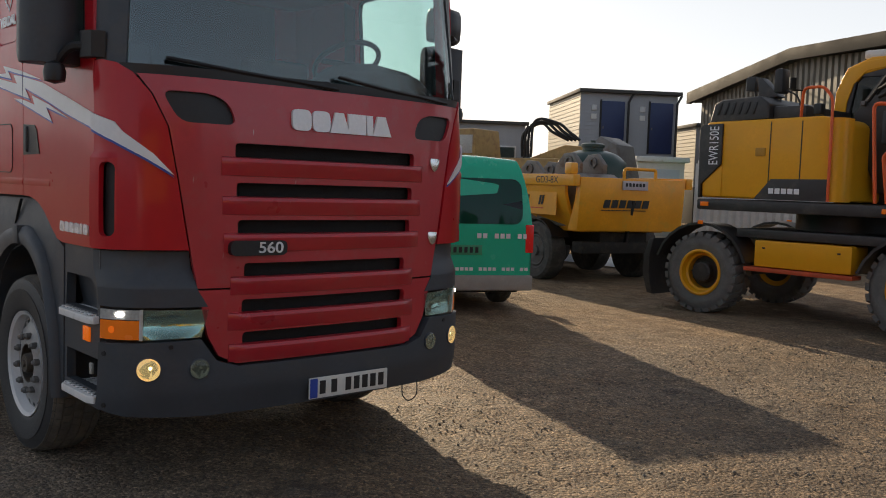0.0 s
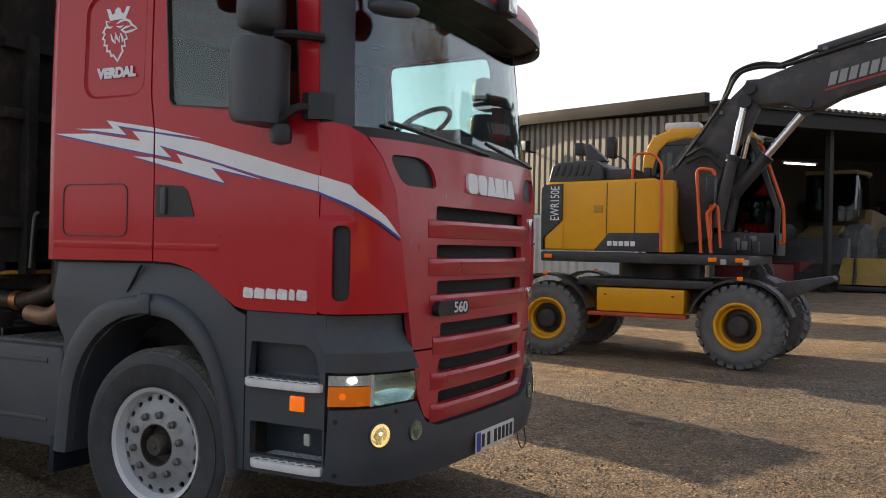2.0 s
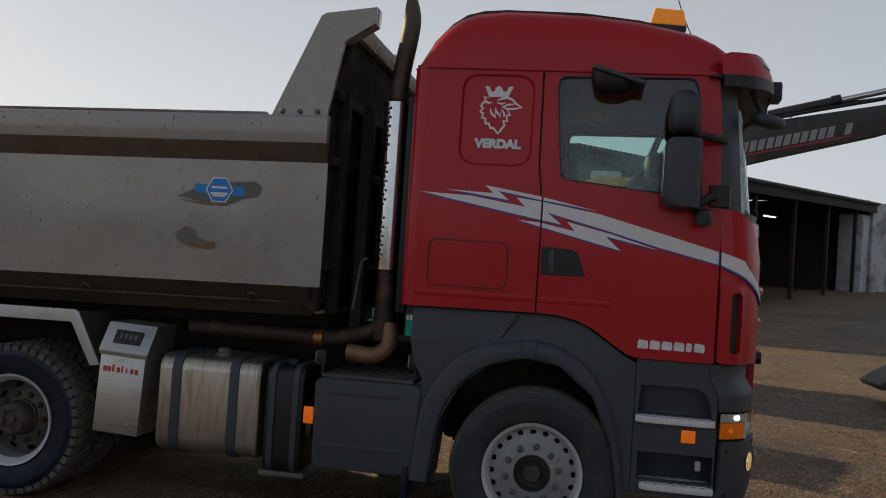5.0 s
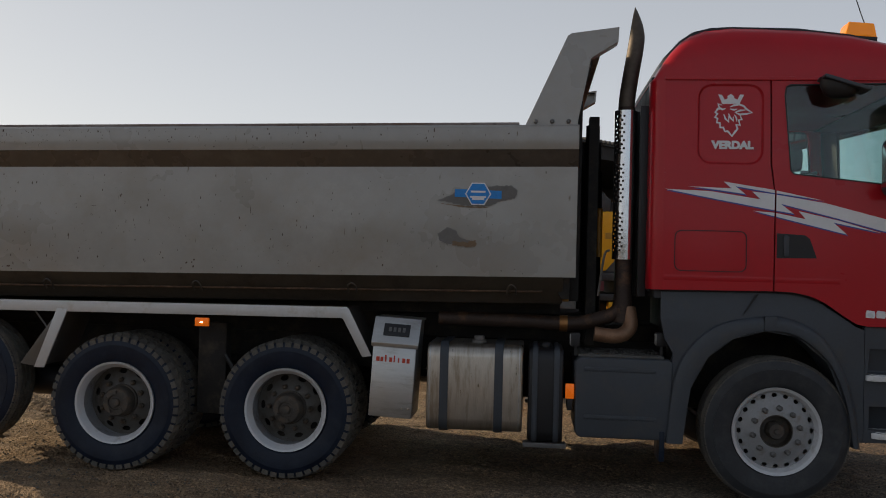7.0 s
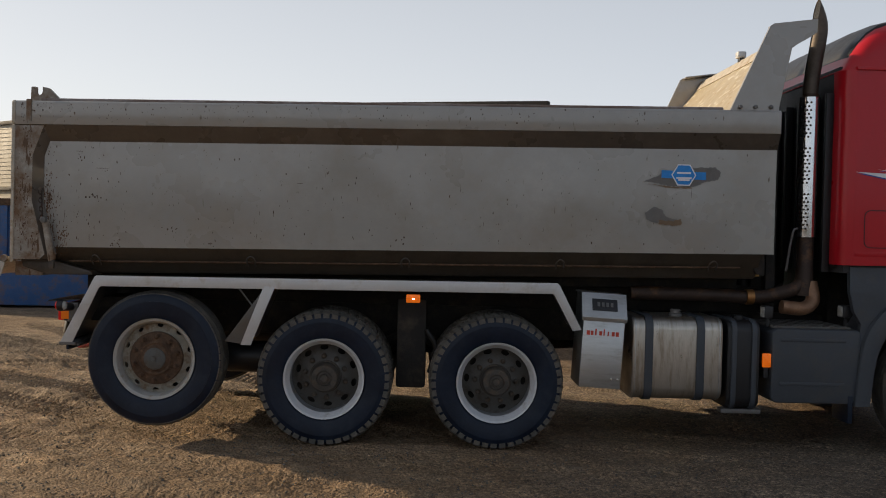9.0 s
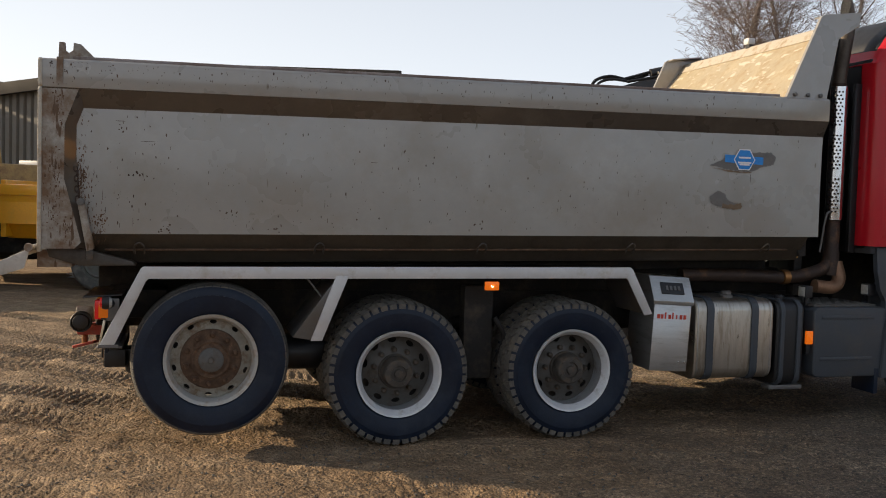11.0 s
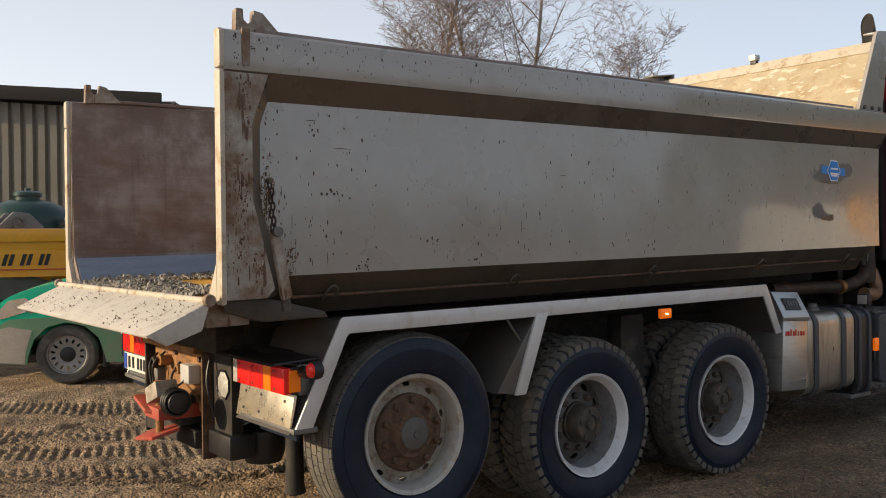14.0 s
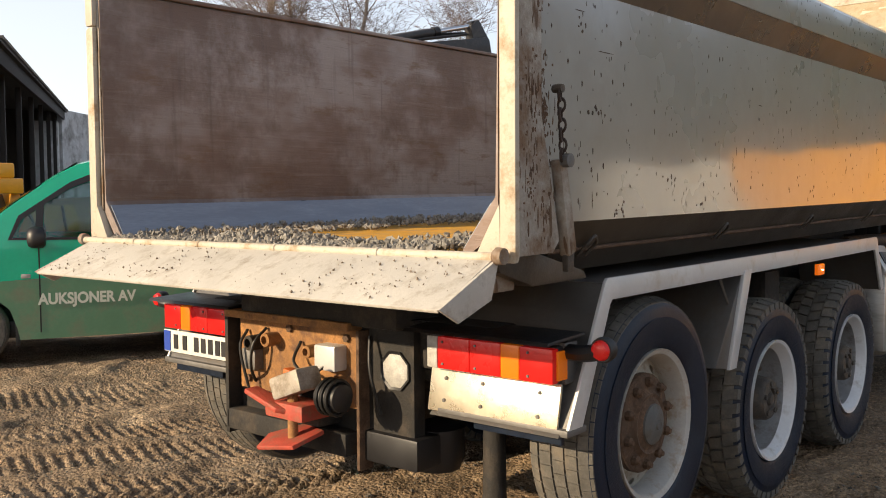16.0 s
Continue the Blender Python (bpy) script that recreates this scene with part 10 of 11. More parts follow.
    for i in range(46):
        y, z = 0.8 + 31 * rnd.random(), (0.3, 1.4, 2.5)[rnd.randrange(3)]
        s = 0.3 + 0.6 * rnd.random()
        q = box(3.3, 3.4 + s, y, y + s, z, z + 0.35 + 0.5 * rnd.random(), 0.02)
        bmesh.ops.transform(q, matrix=HM @ rz, verts=q.verts)
        single("storage_crate", q, (DARK, TIMBER, HUBRUST, RIMDARK)[rnd.randrange(4)], "dusty crate stored in the dark hall", "crate", group="stored crates")
    for z in (0.25, 1.35, 2.45):
        q = box(3.2, 4.2, 0.5, D - 0.5, z - 0.08, z)
        bmesh.ops.transform(q, matrix=HM @ rz, verts=q.verts)
        single("storage_shelf", q, TIMBER, "long dark storage shelf in the hall", "shelf")
    # strip lights under the roof
    for x, y in ((HW - 5.0, 5.0), (HW - 5.0, 10.5), (HW - 4.0, 16.0), (HW - 5.0, 22.0), (HW - 4.0, 28.0)):
        m = HM @ rz @ Matrix.Translation((x, y, 4.45))
        sl = thing("strip_light", m, "lit fluorescent strip light hanging in the hall", "lamp", group="hall strip lights")
        part("housing", box(-0.10, 0.10, -0.9, 0.9, 0.03, 0.09, 0.01), FENDER, sl)
        part("tube", tube([(0, -0.85, 0.0), (0, 0.85, 0.0)], 0.03, 10), STRIPLIT, sl, "glowing tube")
        for yy in (-0.6, 0.6):
            part("hanger", tube([(0, yy, 0.09), (0, yy, 0.85)], 0.008, 6), BLACK, sl)
    # floodlight on the gable
    m = HM @ Matrix.Translation((HW * 0.485, -0.45, 4.95))
    fl = thing("floodlight", m, "square floodlight on the gable wall", "lamp")
    part("housing", box(-0.17, 0.17, -0.08, 0.10, -0.17, 0.17, 0.02), BLACK, fl)
    part("glass", box(-0.14, 0.14, -0.09, -0.078, -0.13, 0.14, 0.004), LENSWHITE, fl)
    part("bracket", box(-0.02, 0.02, 0.08, 0.52, -0.2, -0.15, 0.005), BLACK, fl)
    # whitewashed wall that closes the bays
    for nm, (x0, x1, y0, y1, zt), mt in (("wall_white", (HW - 0.3, HW + 0.3, D, D + 16, 7.0), CONC), ("wall_pier", (HW - 1.2, HW + 0.1, D - 1.6, D - 0.2, 6.2), CONC)):
        q = box(x0, x1, y0, y1, -0.5, zt, 0.02)
        bmesh.ops.transform(q, matrix=HM @ Matrix(((1, -0.0857, 0, 0), (0, 1, 0, 0), (0, 0, 1, 0), (0, 0, 0, 1))), verts=q.verts)
        if nm == "wall_white":
            o = HM @ Vector((HW - 0.0857 * D, D, 0))
            bmesh.ops.transform(q, matrix=Matrix.Translation(o) @ Matrix.Rotation(radians(-24), 4, "Z") @ Matrix.Translation(-o), verts=q.verts)
        single(nm, q, mt, "stained whitewashed concrete wall", "wall", kind="structure")


def wheel_loader():
    m = HM @ Matrix.Translation((HW - 2.6, 8.2, 0.80)) @ Matrix.Rotation(radians(-70), 4, "Z") @ Matrix.Diagonal((1.1, 1.1, 1.1, 1))
    t = thing("wheel_loader", m, "old yellow wheel loader parked in the dark hall", "loader")
    # loader yellow lowered to carry the hall's darkness in its colour
    old = mat("hall_dark_loader_yellow", (0.17, 0.10, 0.03), rough=0.6, var=0.2, scale=4, bump=0.04, dirt=(0.12, 0.08, 0.05), dirt_amt=0.4)
    part("rear_body", prism([(-2.6, 0.9), (-2.6, 1.9), (-0.6, 2.1), (-0.3, 1.0)], "y", -0.9, 0.9, 0.05), old, t, "yellow rear body, darkened for the gloom of the hall")
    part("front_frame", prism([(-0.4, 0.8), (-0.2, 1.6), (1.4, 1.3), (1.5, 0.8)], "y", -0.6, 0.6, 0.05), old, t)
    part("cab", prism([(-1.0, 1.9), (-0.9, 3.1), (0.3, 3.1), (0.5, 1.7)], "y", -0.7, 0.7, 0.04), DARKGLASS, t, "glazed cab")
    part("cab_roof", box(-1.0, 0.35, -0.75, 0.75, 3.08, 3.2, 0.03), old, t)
    wh = mesh_of(lathe([(0.0, -0.2), (0.35, -0.2), (0.4, -0.27), (0.7, -0.28), (0.82, -0.2), (0.82, 0.2), (0.7, 0.28), (0.35, 0.2), (0, 0.2)], 36, "y"), "wheel", DUSTYRE)
    for x in (-1.7, 1.1):
        for y in (-1.05, 1.05):
            w = part("wheel", wh, None, t, "large loader wheel", at=Matrix.Translation((x, y, 0.8)))
            part("rim", mesh_of(lathe([(0.34, -0.205), (0.2, -0.15), (0, -0.15)], 24, "y"), "rim", old), None, w)
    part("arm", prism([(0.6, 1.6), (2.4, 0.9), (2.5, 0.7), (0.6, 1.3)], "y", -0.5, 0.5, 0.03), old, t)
    part("bucket", prism([(2.3, 0.1), (3.4, 0.05), (2.6, 0.5), (2.5, 1.2), (2.3, 1.2)], "y", -1.2, 1.2, 0.02), EXGREY, t)
    # implement with a yellow hood standing before the bays
    m = HM @ Matrix.Translation((HW + 0.3, 6.4, 0.62)) @ Matrix.Rotation(radians(-65), 4, "Z") @ Matrix.Diagonal((0.9, 0.9, 0.85, 1))
    s = thing("sweeper_attachment", m, "yellow sweeper attachment standing at the hall", "attachment")
    part("hood", prism([(-0.6, 0.15), (-0.75, 0.9), (0.2, 1.1), (0.7, 0.6), (0.75, 0.2)], "y", -1.0, 1.0, 0.03), mat("dusty_yellow", (0.34, 0.215, 0.045), rough=0.5, var=0.15, bump=0.03), s)
    part("frame_bar", tube([(0.3, -0.6, 1.05), (0.8, -0.5, 0.6), (1.0, -0.5, 0.2)], 0.05, 8), BLACK, s)
    part("frame_bar", tube([(0.3, 0.6, 1.05), (0.8, 0.5, 0.6), (1.0, 0.5, 0.2)], 0.05, 8), BLACK, s)
    part("skid", box(-0.7, 0.8, -1.0, 1.0, 0.0, 0.16, 0.02), BLACK, s)
    m = HM @ Matrix.Translation((HW - 1.6, 3.6, 0.62))
    single("red_container", box(-0.6, 0.6, -0.9, 0.9, 0, 0.7, 0.03), mat("dull_red", (0.16, 0.022, 0.02), rough=0.6, var=0.15, bump=0.03), "dull red steel box beside the post", "container", at=m)
    m = HM @ Matrix.Translation((HW - 1.8, 5.6, 0.7))
    single("red_container", box(-0.5, 0.5, -0.5, 0.5, 0, 0.7, 0.03), MATS["dull_red"], "dull red steel box beside the post", "container", at=m)


hall()
wheel_loader()


# ---- site cabins ----
def site_cabin(M, L, W, H, doors, wins, body, side, label):
    """One box cabin: x along its front, y into its depth."""
    c = thing("site_cabin", M, label, "cabin", group="site cabins")
    part("cabin_box", box(0, L, 0.02, W, 0, H, 0.01), body, c)
    # lapped boards on the front and the end
    n = int(H / 0.16)
    bf = mesh_of(prism([(0.0, 0.0), (0.03, 0.0), (0.012, H / n), (0.0, H / n)], "x", 0, L, m=Matrix.Diagonal((1, -1, 1, 1)) @ Matrix.Translation((0, -0.02, 0))), "board", body)
    be = mesh_of(prism([(0.0, 0.0), (-0.03, 0.0), (-0.012, H / n), (0.0, H / n)], "y", 0.02, W), "board", side)
    for i in range(n):
        part("board", bf, None, c, at=Matrix.Translation((0, 0, i * H / n)))
        part("board", be, None, c, at=Matrix.Translation((0, 0, i * H / n)))
    part("cabin_roof", box(-0.12, L + 0.12, -0.25, W + 0.1, H, H + 0.14, 0.02), ROOFSHEET, c, "flat dark roof")
    for x in doors:
        d = part("cabin_door", box(x, x + 0.95, -0.06, 0.02, 0.12, 2.15, 0.01), mat("blue_door", (0.02, 0.035, 0.11), rough=0.4, var=0.08, bump=0), c, "dark blue door")
        part("door_frame", box(x - 0.06, x, -0.075, 0.02, 0.1, 2.2), BLACK, d)
        part("handle", box(x + 0.06, x + 0.10, -0.10, -0.055, 1.05, 1.15, 0.01), NUT, d)
        v = part("wall_vent", box(x - 0.42, x - 0.2, -0.06, 0.0, 1.75, 1.98, 0.02), FENDER, c)
        part("notice", box(x - 0.42, x - 0.2, -0.05, 0.0, 1.42, 1.62, 0.004), PLATEWHITE, c)
    for x, w in wins:
        f = part("window_frame", box(x, x + w, -0.06, 0.0, 0.95, 1.95, 0.01), FENDER, c, "pale window frame")
        part("pane", box(x + 0.07, x + w - 0.07, -0.066, -0.058, 1.02, 1.88), DARKGLASS, f)
    part("downpipe", tube([(L - 0.05, -0.12, 0.0), (L - 0.05, -0.12, H - 0.35), (L + 0.1, -0.2, H)], 0.05, 8, smooth=False), BLACK, c)
    return c


def cabins():
    grey = mat("grey_boards", (0.36, 0.37, 0.39), rough=0.6, var=0.08, scale=2, bump=0.02)
    pale = mat("cream_boards", (0.50, 0.45, 0.36), rough=0.6, var=0.06, scale=2, bump=0.02)
    A, d = Vector((-17.7, 25.4, 0)), Vector((0.6, 0.8, 0))
    n = Vector((-d.y, d.x, 0))
    base = 0.45
    for lvl in (0, 1):
        for k in (0, 1):
            o = A + d * (2.0 * k)
            M = Matrix(((d.x, n.x, 0, o.x), (d.y, n.y, 0, o.y), (0, 0, 1, base + lvl * 2.62), (0, 0, 0, 1)))
            site_cabin(M, 1.98, 6.0, 2.46, [0.85], [], grey, pale, "light grey boarded site cabin with a blue door")
    o = A - d * 6.5 + n * 5.0
    M = Matrix(((d.x, n.x, 0, o.x), (d.y, n.y, 0, o.y), (0, 0, 1, 1.55), (0, 0, 0, 1)))
    site_cabin(M, 5.2, 3.0, 2.9, [], [(0.9, 1.2), (2.4, 1.1), (3.7, 1.1)], grey, CONC, "dark site cabin with pale windows")
    single("cabin_plinth", box(0, 5.2, 0, 3, -1.6, 0.0, 0.02, m=M), TIMBER, "dark timber stand below the cabin", "stand")
    o = A + d * 5.6 + n * 2.0
    M = Matrix(((d.x, n.x, 0, o.x), (d.y, n.y, 0, o.y), (0, 0, 1, 1.9), (0, 0, 0, 1)))
    site_cabin(M, 3.2, 3.0, 2.6, [], [(0.5, 0.9), (1.7, 0.9)], grey, pale, "dark site cabin beside the hall")
    single("cabin_plinth", box(0, 3.2, 0, 3, -1.95, 0.0, 0.02, m=M), TIMBER, "dark timber stand below the cabin", "stand")
    # white tool shed and steel containers
    M = Matrix(((d.x, n.x, 0, -9.6), (d.y, n.y, 0, 18.2), (0, 0, 1, 0.35), (0, 0, 0, 1)))
    s = thing("tool_shed", M, "small white boarded tool shed with a flat roof", "shed")
    part("shed_body", box(0, 1.35, 0, 1.6, 0, 2.15, 0.01), mat("white_boards", (0.60, 0.59, 0.55), rough=0.6, var=0.06, bump=0.02), s)
    bd = mesh_of(box(-0.02, 0.38, -0.025, 0.0, 0.0, 0.165), "board", MATS["white_boards"])
    for i in range(12):
        part("board", bd, None, s, at=Matrix.Translation((0, 0, i * 0.18)))
    part("door", box(0.45, 1.2, -0.03, 0.0, 0.05, 1.95, 0.01), mat("pale_blue_door", (0.42, 0.46, 0.50), rough=0.5, var=0.06, bump=0), s, "pale door")
    part("roof", box(-0.1, 1.45, -0.12, 1.7, 2.15, 2.3, 0.02), FENDER, s, "pale flat roof")
    for (x, y, L, mt, lab, rot) in ((-6.3, 15.9, 3.6, mat("white_container", (0.55, 0.56, 0.55), rough=0.5, var=0.1, bump=0.02), "white corrugated steel container", -12),):
        m = Matrix.Translation((x, y, 0.4)) @ Matrix.Rotation(radians(rot), 4, "Z")
        t = thing("steel_container", m, lab, "container", group="steel containers")
        part("shell", box(0, L, 0.06, 2.2, 0, 2.05, 0.01), mt, t)
        for i in range(int(L / 0.22)):
            part("rib", prism([(i * 0.22, 0.0), (i * 0.22 + 0.10, 0.0), (i * 0.22 + 0.14, 0.06), (i * 0.22 - 0.04, 0.06)], "z", 0.08, 1.97), mt, t)
    # bright green skip bin with a sloping lid
    m = Matrix.Translation((-7.1, 17.6, 0.45)) @ Matrix.Rotation(radians(-6), 4, "Z")
    t = thing("waste_skip", m, "bright green waste skip with a sloping lid", "skip")
    gs = mat("bright_green_steel", (0.012, 0.24, 0.12), rough=0.45, var=0.1, bump=0.02, dirt=(0.03, 0.16, 0.09), dirt_amt=0.3)
    part("bin", prism([(0, 0.1), (1.9, 0.1), (1.9, 1.65), (0, 1.55)], "y", 0, 1.6, 0.02), gs, t)
    part("lid", prism([(-0.04, 1.56), (0.1, 1.72), (1.3, 2.12), (1.95, 2.12), (1.95, 1.66)], "y", -0.04, 1.64, 0.02), gs, t, "sloping green lid")
    for i in range(4):
        part("rib", box(0.1 + i * 0.55, 0.2 + i * 0.55, -0.05, 0.0, 0.12, 1.5, 0.01), gs, t)
    part("mark_bar", box(0.7, 1.35, -0.012, 0.0, 1.15, 1.22), WHITE, t)
    part("mark_bar", box(0.8, 1.25, -0.012, 0.0, 1.05, 1.08), WHITE, t)
    # blue skip behind the trailer, seen past the truck's tail
    m = Matrix.Translation((-14.6, 9.3, 0.0)) @ Matrix.Rotation(radians(4), 4, "Z")
    t = thing("blue_skip", m, "battered blue roll-off skip with a white label", "skip")
    bl = mat("battered_blue", (0.03, 0.10, 0.27), rough=0.5, var=0.15, scale=4, bump=0.03, dirt=(0.16, 0.09, 0.05), dirt_amt=0.35, dirt_scale=4)
    part("lower_hull", prism([(0, 0.05), (3.6, 0.05), (4.3, 0.85), (4.4, 0.95), (0, 0.95)], "y", 0, 2.3, 0.02), bl, t)
    part("upper_hull", box(0, 4.4, 0.02, 2.28, 0.97, 2.05, 0.02), bl, t)
    part("rim", box(-0.05, 4.45, -0.05, 2.35, 2.0, 2.14, 0.02), HUBRUST, t, "rusty rim")
    part("belt", box(-0.02, 4.42, -0.03, 2.33, 0.93, 1.0, 0.01), HUBRUST, t)
    for i in range(5):
        part("post", box(0.3 + i * 0.9, 0.42 + i * 0.9, -0.05, 0.02, 1.0, 2.0, 0.01), bl if i != 4 else HUBRUST, t)
    lb = part("label", box(3.45, 4.0, -0.06, -0.045, 1.35, 1.75), PLATEWHITE, t, "white label with dark bars")
    for i in range(4):
        part("label_bar", box(3.5 + i * 0.12, 3.58 + i * 0.12, -0.064, -0.058, 1.52, 1.64), BLUE, lb)
    # old yellow crawler machine behind the trailer
    m = Matrix.Translation((-9.8, 13.6, 0.4)) @ Matrix.Rotation(radians(12), 4, "Z")
    t = thing("old_digger", m, "rusty faded yellow digger behind the trailer", "digger")
    fy = mat("faded_digger_yellow", (0.42, 0.27, 0.10), rough=0.65, var=0.18, scale=4, bump=0.05, dirt=(0.20, 0.11, 0.05), dirt_amt=0.4)
    part("undercarriage", box(-1.6, 1.8, -1.1, 1.1, 0.0, 0.85, 0.1, 3), DARK, t)
    part("house", box(-1.6, 1.6, -1.2, 1.1, 0.95, 1.95, 0.06), fy, t, "faded yellow machine house")
    part("cab", prism([(-1.9, 1.9), (-1.85, 2.62), (-0.7, 2.66), (-0.6, 1.9)], "y", -1.15, 0.0, 0.05), fy, t, "boxy yellow cab")
    for x in (-1.7, -1.15):
        part("cab_window", box(x, x + 0.42, -1.17, -1.14, 2.05, 2.5, 0.03), LENSWHITE, t, "pale cab window")
    part("boom", prism([(0.2, 1.9), (1.4, 2.3), (2.6, 2.2), (2.7, 1.9), (1.4, 1.95)], "y", -0.4, 0.1, 0.04), fy, t)
    part("quick_coupler", prism([(2.3, 1.2), (2.2, 2.3), (2.4, 2.5), (2.8, 2.3), (3.0, 1.5)], "y", -0.6, 0.4, 0.04), MATS["worn_grey_steel"], t)
    for i in range(4):
        part("loop_hose", tube([(0.3 + 0.08 * i, -0.5, 2.0), (0.35 + 0.1 * i, -0.55, 2.55 + 0.1 * i), (0.8 + 0.15 * i, -0.5, 2.8), (1.1 + 0.15 * i, -0.5, 2.6), (1.5 + 0.1 * i, -0.4, 2.4)], 0.035, 8), HOSE, t)


cabins()


# ---- trees and distance ----
def birch(x, y, z0, height, seed, label):
    rnd = random.Random(seed)
    bark = mat("birch_bark", (0.30, 0.25, 0.215), rough=0.9, var=0.25, scale=3, bump=0.05)
    twig = mat("birch_twigs", (0.20, 0.15, 0.125), rough=0.9, var=0.2, scale=1, bump=0)
    t = thing("birch_tree", (x, y, z0), label, "tree", group="bare birches")
    trunk, crown = B(), B()

    def stick(bm, a, b, r0, r1, n):
        d = (b - a).normalized()
        s = d.cross(Vector((0.3, 0.2, 1) if abs(d.z) < 0.9 else (1, 0, 0))).normalized()
        u = s.cross(d)
        A = [bm.verts.new(a + r0 * (math.cos(2 * math.pi * i / n) * s + math.sin(2 * math.pi * i / n) * u)) for i in range(n)]
        Bq = [bm.verts.new(b + r1 * (math.cos(2 * math.pi * i / n) * s + math.sin(2 * math.pi * i / n) * u)) for i in range(n)]
        for i in range(n):
            bm.faces.new((A[i], A[(i + 1) % n], Bq[(i + 1) % n], Bq[i]))

    def grow(p, d, length, r, level):
        steps = (7, 5, 4, 4, 3)[level]
        for s in range(steps):
            q = p + d * (length / steps)
            r2 = max(0.009, r * (1 - 0.8 / steps))
            stick(trunk if level == 0 else crown, p, q, r, r2, 7 if level == 0 else (4 if level == 1 else 3))
            if level < 4 and (level > 0 or s > 0):
                for k in range((2, 2, 2, 1)[level] if s < steps - 1 else (3, 3, 2, 2)[level]):
                    ang = rnd.uniform(0, 2 * math.pi)
                    side = Vector((math.cos(ang), math.sin(ang), 0))
                    up = {0: 1.0, 1: 0.6, 2: 0.3, 3: -0.05}[level]
                    nd = (d * 0.55 + side * rnd.uniform(0.5, 0.95) + Vector((0, 0, up * rnd.uniform(0.2, 0.8)))).normalized()
                    grow(q, nd, length * rnd.uniform(0.34, 0.52) * (1.0 if level else 0.8), max(0.010, r2 * 0.45), level + 1)
            d = (d + Vector((rnd.gauss(0, 0.09), rnd.gauss(0, 0.09), 0.04 if level < 3 else -0.02))).normalized()
            p, r = q, r2
    for k in range(2 if seed < 5 else 1):
        a = rnd.uniform(0, 6.28)
        grow(Vector((0.25 * math.cos(a), 0.25 * math.sin(a), -0.3)), Vector((0.12 * math.cos(a), 0.12 * math.sin(a), 1)).normalized(), height * rnd.uniform(0.75, 0.95), 0.20 * height / 18, 0)
    part("trunk", trunk, bark, t, "pale birch trunk")
    tagged(part("crown", crown, twig, t, "fine bare twigs", smooth=False), kind="stuff")


birch(27.5, 43.0, 0.6, 19.5, 1, "tall bare birch behind the yard")
birch(31.0, 41.0, 0.6, 20.5, 2, "tall bare birch behind the yard")
birch(34.9, 36.7, 0.6, 13.0, 5, "slender bare birch behind the yard")


def far_woods():
    rnd = random.Random(11)
    q = []
    verts, faces = [], []
    for i in range(900):
        a = rnd.uniform(0, 2 * math.pi)
        d = rnd.uniform(170, 330)
        deg = math.degrees(a)
        if 30 < deg < 95 and rnd.random() < 0.75:
            continue
        hgt = rnd.uniform(9, 17) * (d / 220)
        x, y, w = d * math.cos(a), d * math.sin(a), hgt * rnd.uniform(0.14, 0.22)
        for lay in range(4):
            z0, z1, r = hgt * (0.1 + 0.2 * lay), hgt * (0.45 + 0.2 * lay), w * (1.0 - 0.22 * lay)
            b = len(verts)
            verts += [(x + r * rnd.uniform(0.7, 1.2) * math.cos(t * 1.047), y + r * rnd.uniform(0.7, 1.2) * math.sin(t * 1.047), z0) for t in range(6)] + [(x, y, min(z1, hgt))]
            faces += [(b + t, b + (t + 1) % 6, b + 6) for t in range(6)]
    me = bpy.data.meshes.new("far_woods")
    me.from_pydata(verts, [], faces)
    # greyed green: the haze of distance is mixed into the colour
    me.materials.append(mat("far_spruce", (0.07, 0.08, 0.075), rough=1.0, var=0.2, scale=0.05, bump=0))
    tagged(new("far_woods", me), "distant hazy spruce woods", "woods", kind="stuff")
    verts, faces = [], []
    n = 120
    for i in range(n):
        a = 2 * math.pi * i / n
        hh = 14 + 9 * math.sin(a * 3 + 1) + 6 * math.sin(a * 7)
        for d, z in ((420, -2), (520, hh * 0.7), (700, hh)):
            verts.append((d * math.cos(a), d * math.sin(a), z))
    for i in range(n):
        j = (i + 1) % n
        for k in range(2):
            faces.append((3 * i + k, 3 * j + k, 3 * j + k + 1, 3 * i + k + 1))
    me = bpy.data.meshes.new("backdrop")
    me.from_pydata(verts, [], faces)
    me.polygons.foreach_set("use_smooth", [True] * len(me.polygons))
    # pale blue-grey base colour holds the haze over the hills
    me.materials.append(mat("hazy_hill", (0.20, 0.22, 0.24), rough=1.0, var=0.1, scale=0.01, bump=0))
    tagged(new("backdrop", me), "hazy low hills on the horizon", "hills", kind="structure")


far_woods()


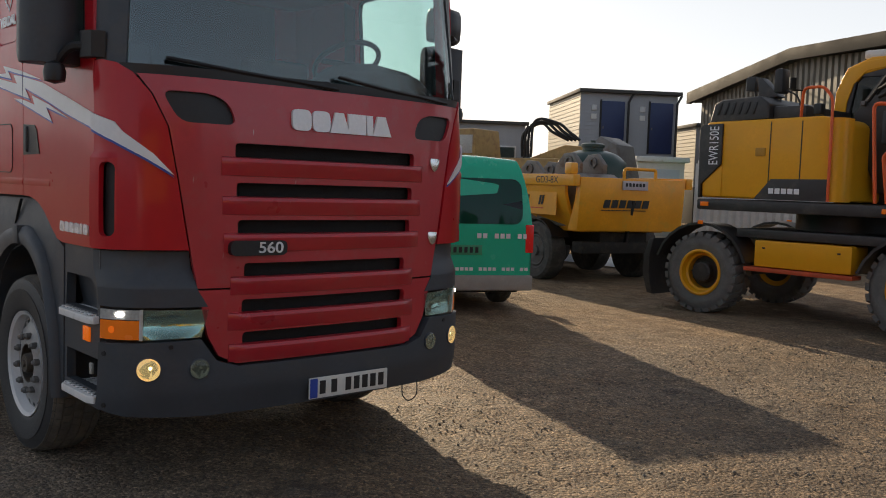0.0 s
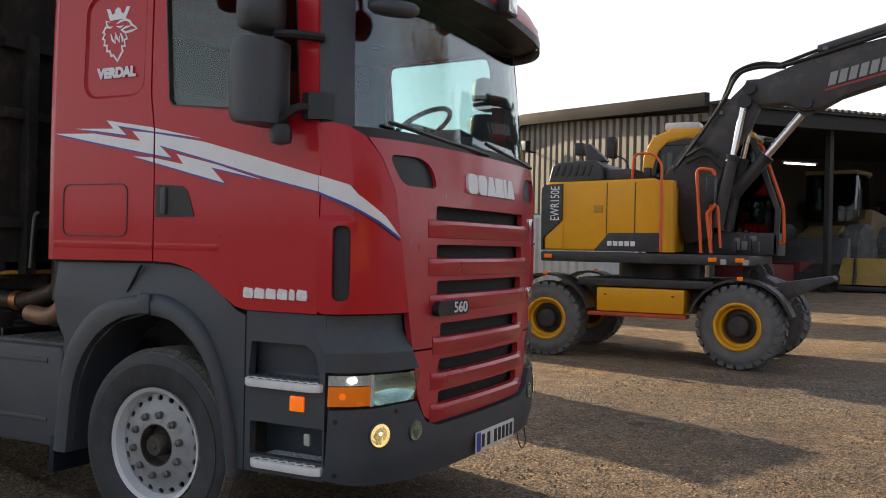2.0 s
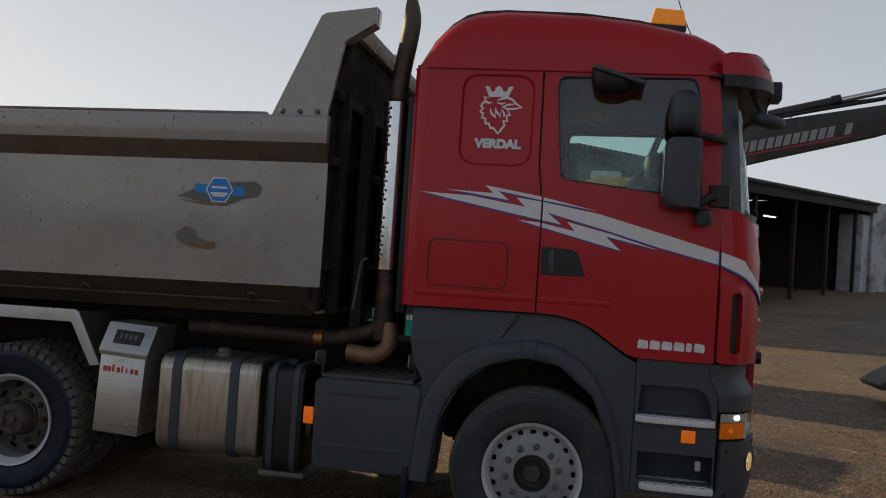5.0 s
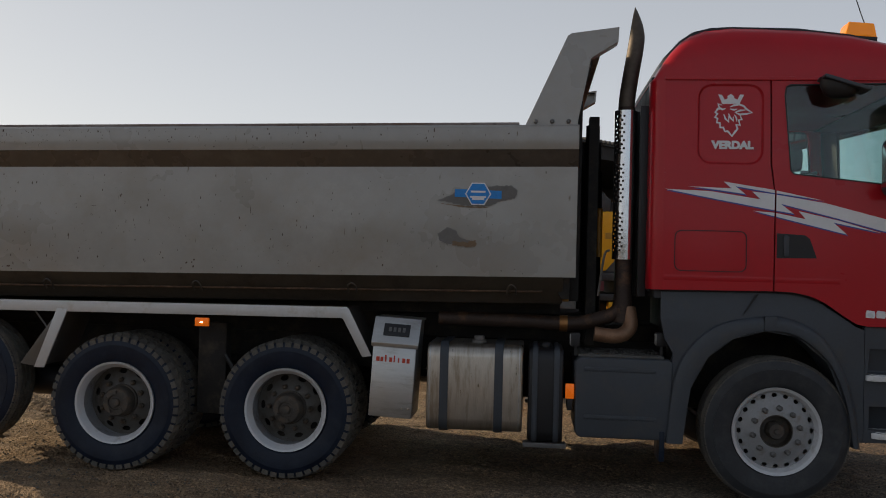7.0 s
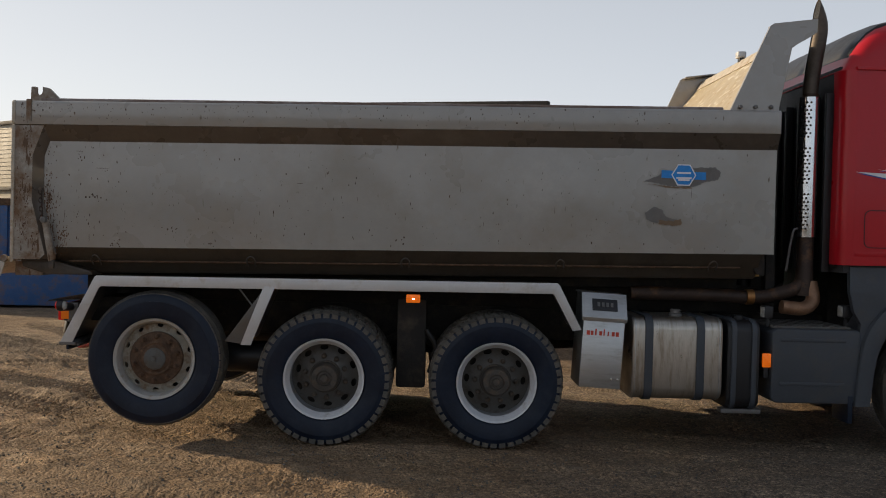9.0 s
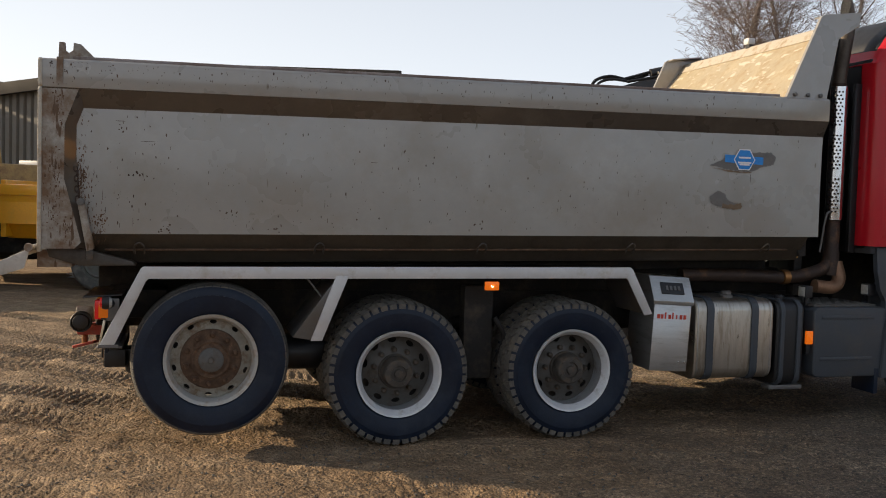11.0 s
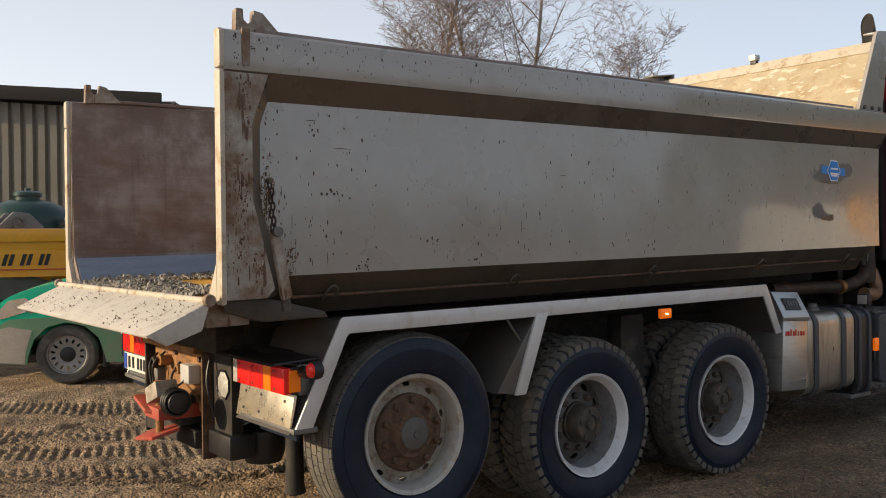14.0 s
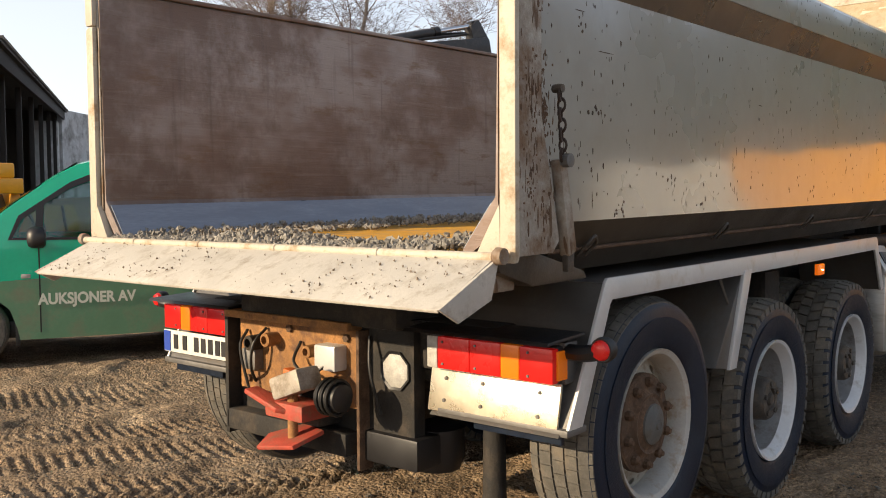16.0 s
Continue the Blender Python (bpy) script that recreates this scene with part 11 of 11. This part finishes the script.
def behind_the_walk():
    """What the glossy truck side mirrors: a yellow machine, a pale container and, across the yard, an unseen belt of
    trees added to darken it.
    """
    m = Matrix.Translation((12.3, -5.4, 0.0)) @ Matrix.Rotation(radians(70), 4, "Z") @ Matrix.Diagonal((1.3, 1.2, 1.15, 1))
    MY = mat("dull_machine_yellow", (0.78, 0.34, 0.012), rough=0.75, spec=0.2, var=0.1, scale=2, bump=0.02)
    t = thing("track_machine", m, "yellow crawler machine standing across the yard", "machine")
    for y in (-0.95, 0.95):
        part("track", prism([(-1.9, 0.25), (-1.6, 0.0), (1.6, 0.0), (1.9, 0.25), (1.9, 0.6), (1.6, 0.85), (-1.6, 0.85), (-1.9, 0.6)], "y", y - 0.25, y + 0.25, 0.04), DARK, t, "dirty steel track")
    part("house", prism([(-1.9, 0.95), (1.7, 0.95), (1.7, 1.7), (0.6, 1.8), (0.5, 2.4), (-1.7, 2.3), (-1.95, 1.9)], "y", -1.2, 1.2, 0.06), MY, t, "yellow machine house")
    part("cab", prism([(0.55, 1.7), (0.6, 2.9), (1.5, 2.9), (1.75, 1.7)], "y", 0.1, 1.15, 0.05), DARKGLASS, t, "glazed cab")
    part("cab_roof", box(0.5, 1.6, 0.05, 1.2, 2.9, 3.0, 0.03), MY, t)
    part("boom", prism([(1.2, 1.4), (2.6, 3.1), (4.4, 2.4), (4.5, 2.1), (2.7, 2.6), (1.6, 1.3)], "y", -0.6, -0.2, 0.03), MY, t)
    m = Matrix.Translation((19.0, -13.0, 0.0)) @ Matrix.Rotation(radians(65), 4, "Z")
    c = thing("steel_container", m, "pale grey steel container across the yard", "container", group="steel containers")
    part("shell", box(-3.0, 3.0, -1.2, 1.2, 0.0, 2.6, 0.02), MATS["white_container"], c)
    for i in range(26):
        part("rib", prism([(-2.95 + i * 0.23, 1.2), (-2.85 + i * 0.23, 1.2), (-2.82 + i * 0.23, 1.24), (-2.98 + i * 0.23, 1.24)], "z", 0.1, 2.5), MATS["white_container"], c)
    # trees out of view, added so that the truck side mirrors something dark
    rnd = random.Random(21)
    verts, faces = [], []
    for i in range(270):
        a, d = radians(rnd.uniform(-40, 6)), rnd.uniform(55, 95)
        hgt = rnd.uniform(12, 20)
        x, y, w = d * math.cos(a), d * math.sin(a), hgt * rnd.uniform(0.13, 0.2)
        for lay in range(5):
            z0, z1, r = hgt * (0.06 + 0.18 * lay), hgt * (0.4 + 0.18 * lay), w * (1.0 - 0.19 * lay)
            b = len(verts)
            verts += [(x + r * rnd.uniform(0.6, 1.25) * math.cos(k * 0.7854), y + r * rnd.uniform(0.6, 1.25) * math.sin(k * 0.7854), z0 + rnd.uniform(-0.4, 0.4)) for k in range(8)] + [(x, y, min(z1, hgt))]
            faces += [(b + k, b + (k + 1) % 8, b + 8) for k in range(8)]
    me = bpy.data.meshes.new("mirrored_woods")
    me.from_pydata(verts, [], faces)
    me.materials.append(mat("spruce_green", (0.045, 0.06, 0.04), rough=1.0, var=0.25, scale=0.3, bump=0))
    tagged(new("mirrored_woods", me), "unseen spruce belt added to darken the truck side's reflection", "woods", kind="stuff")


behind_the_walk()
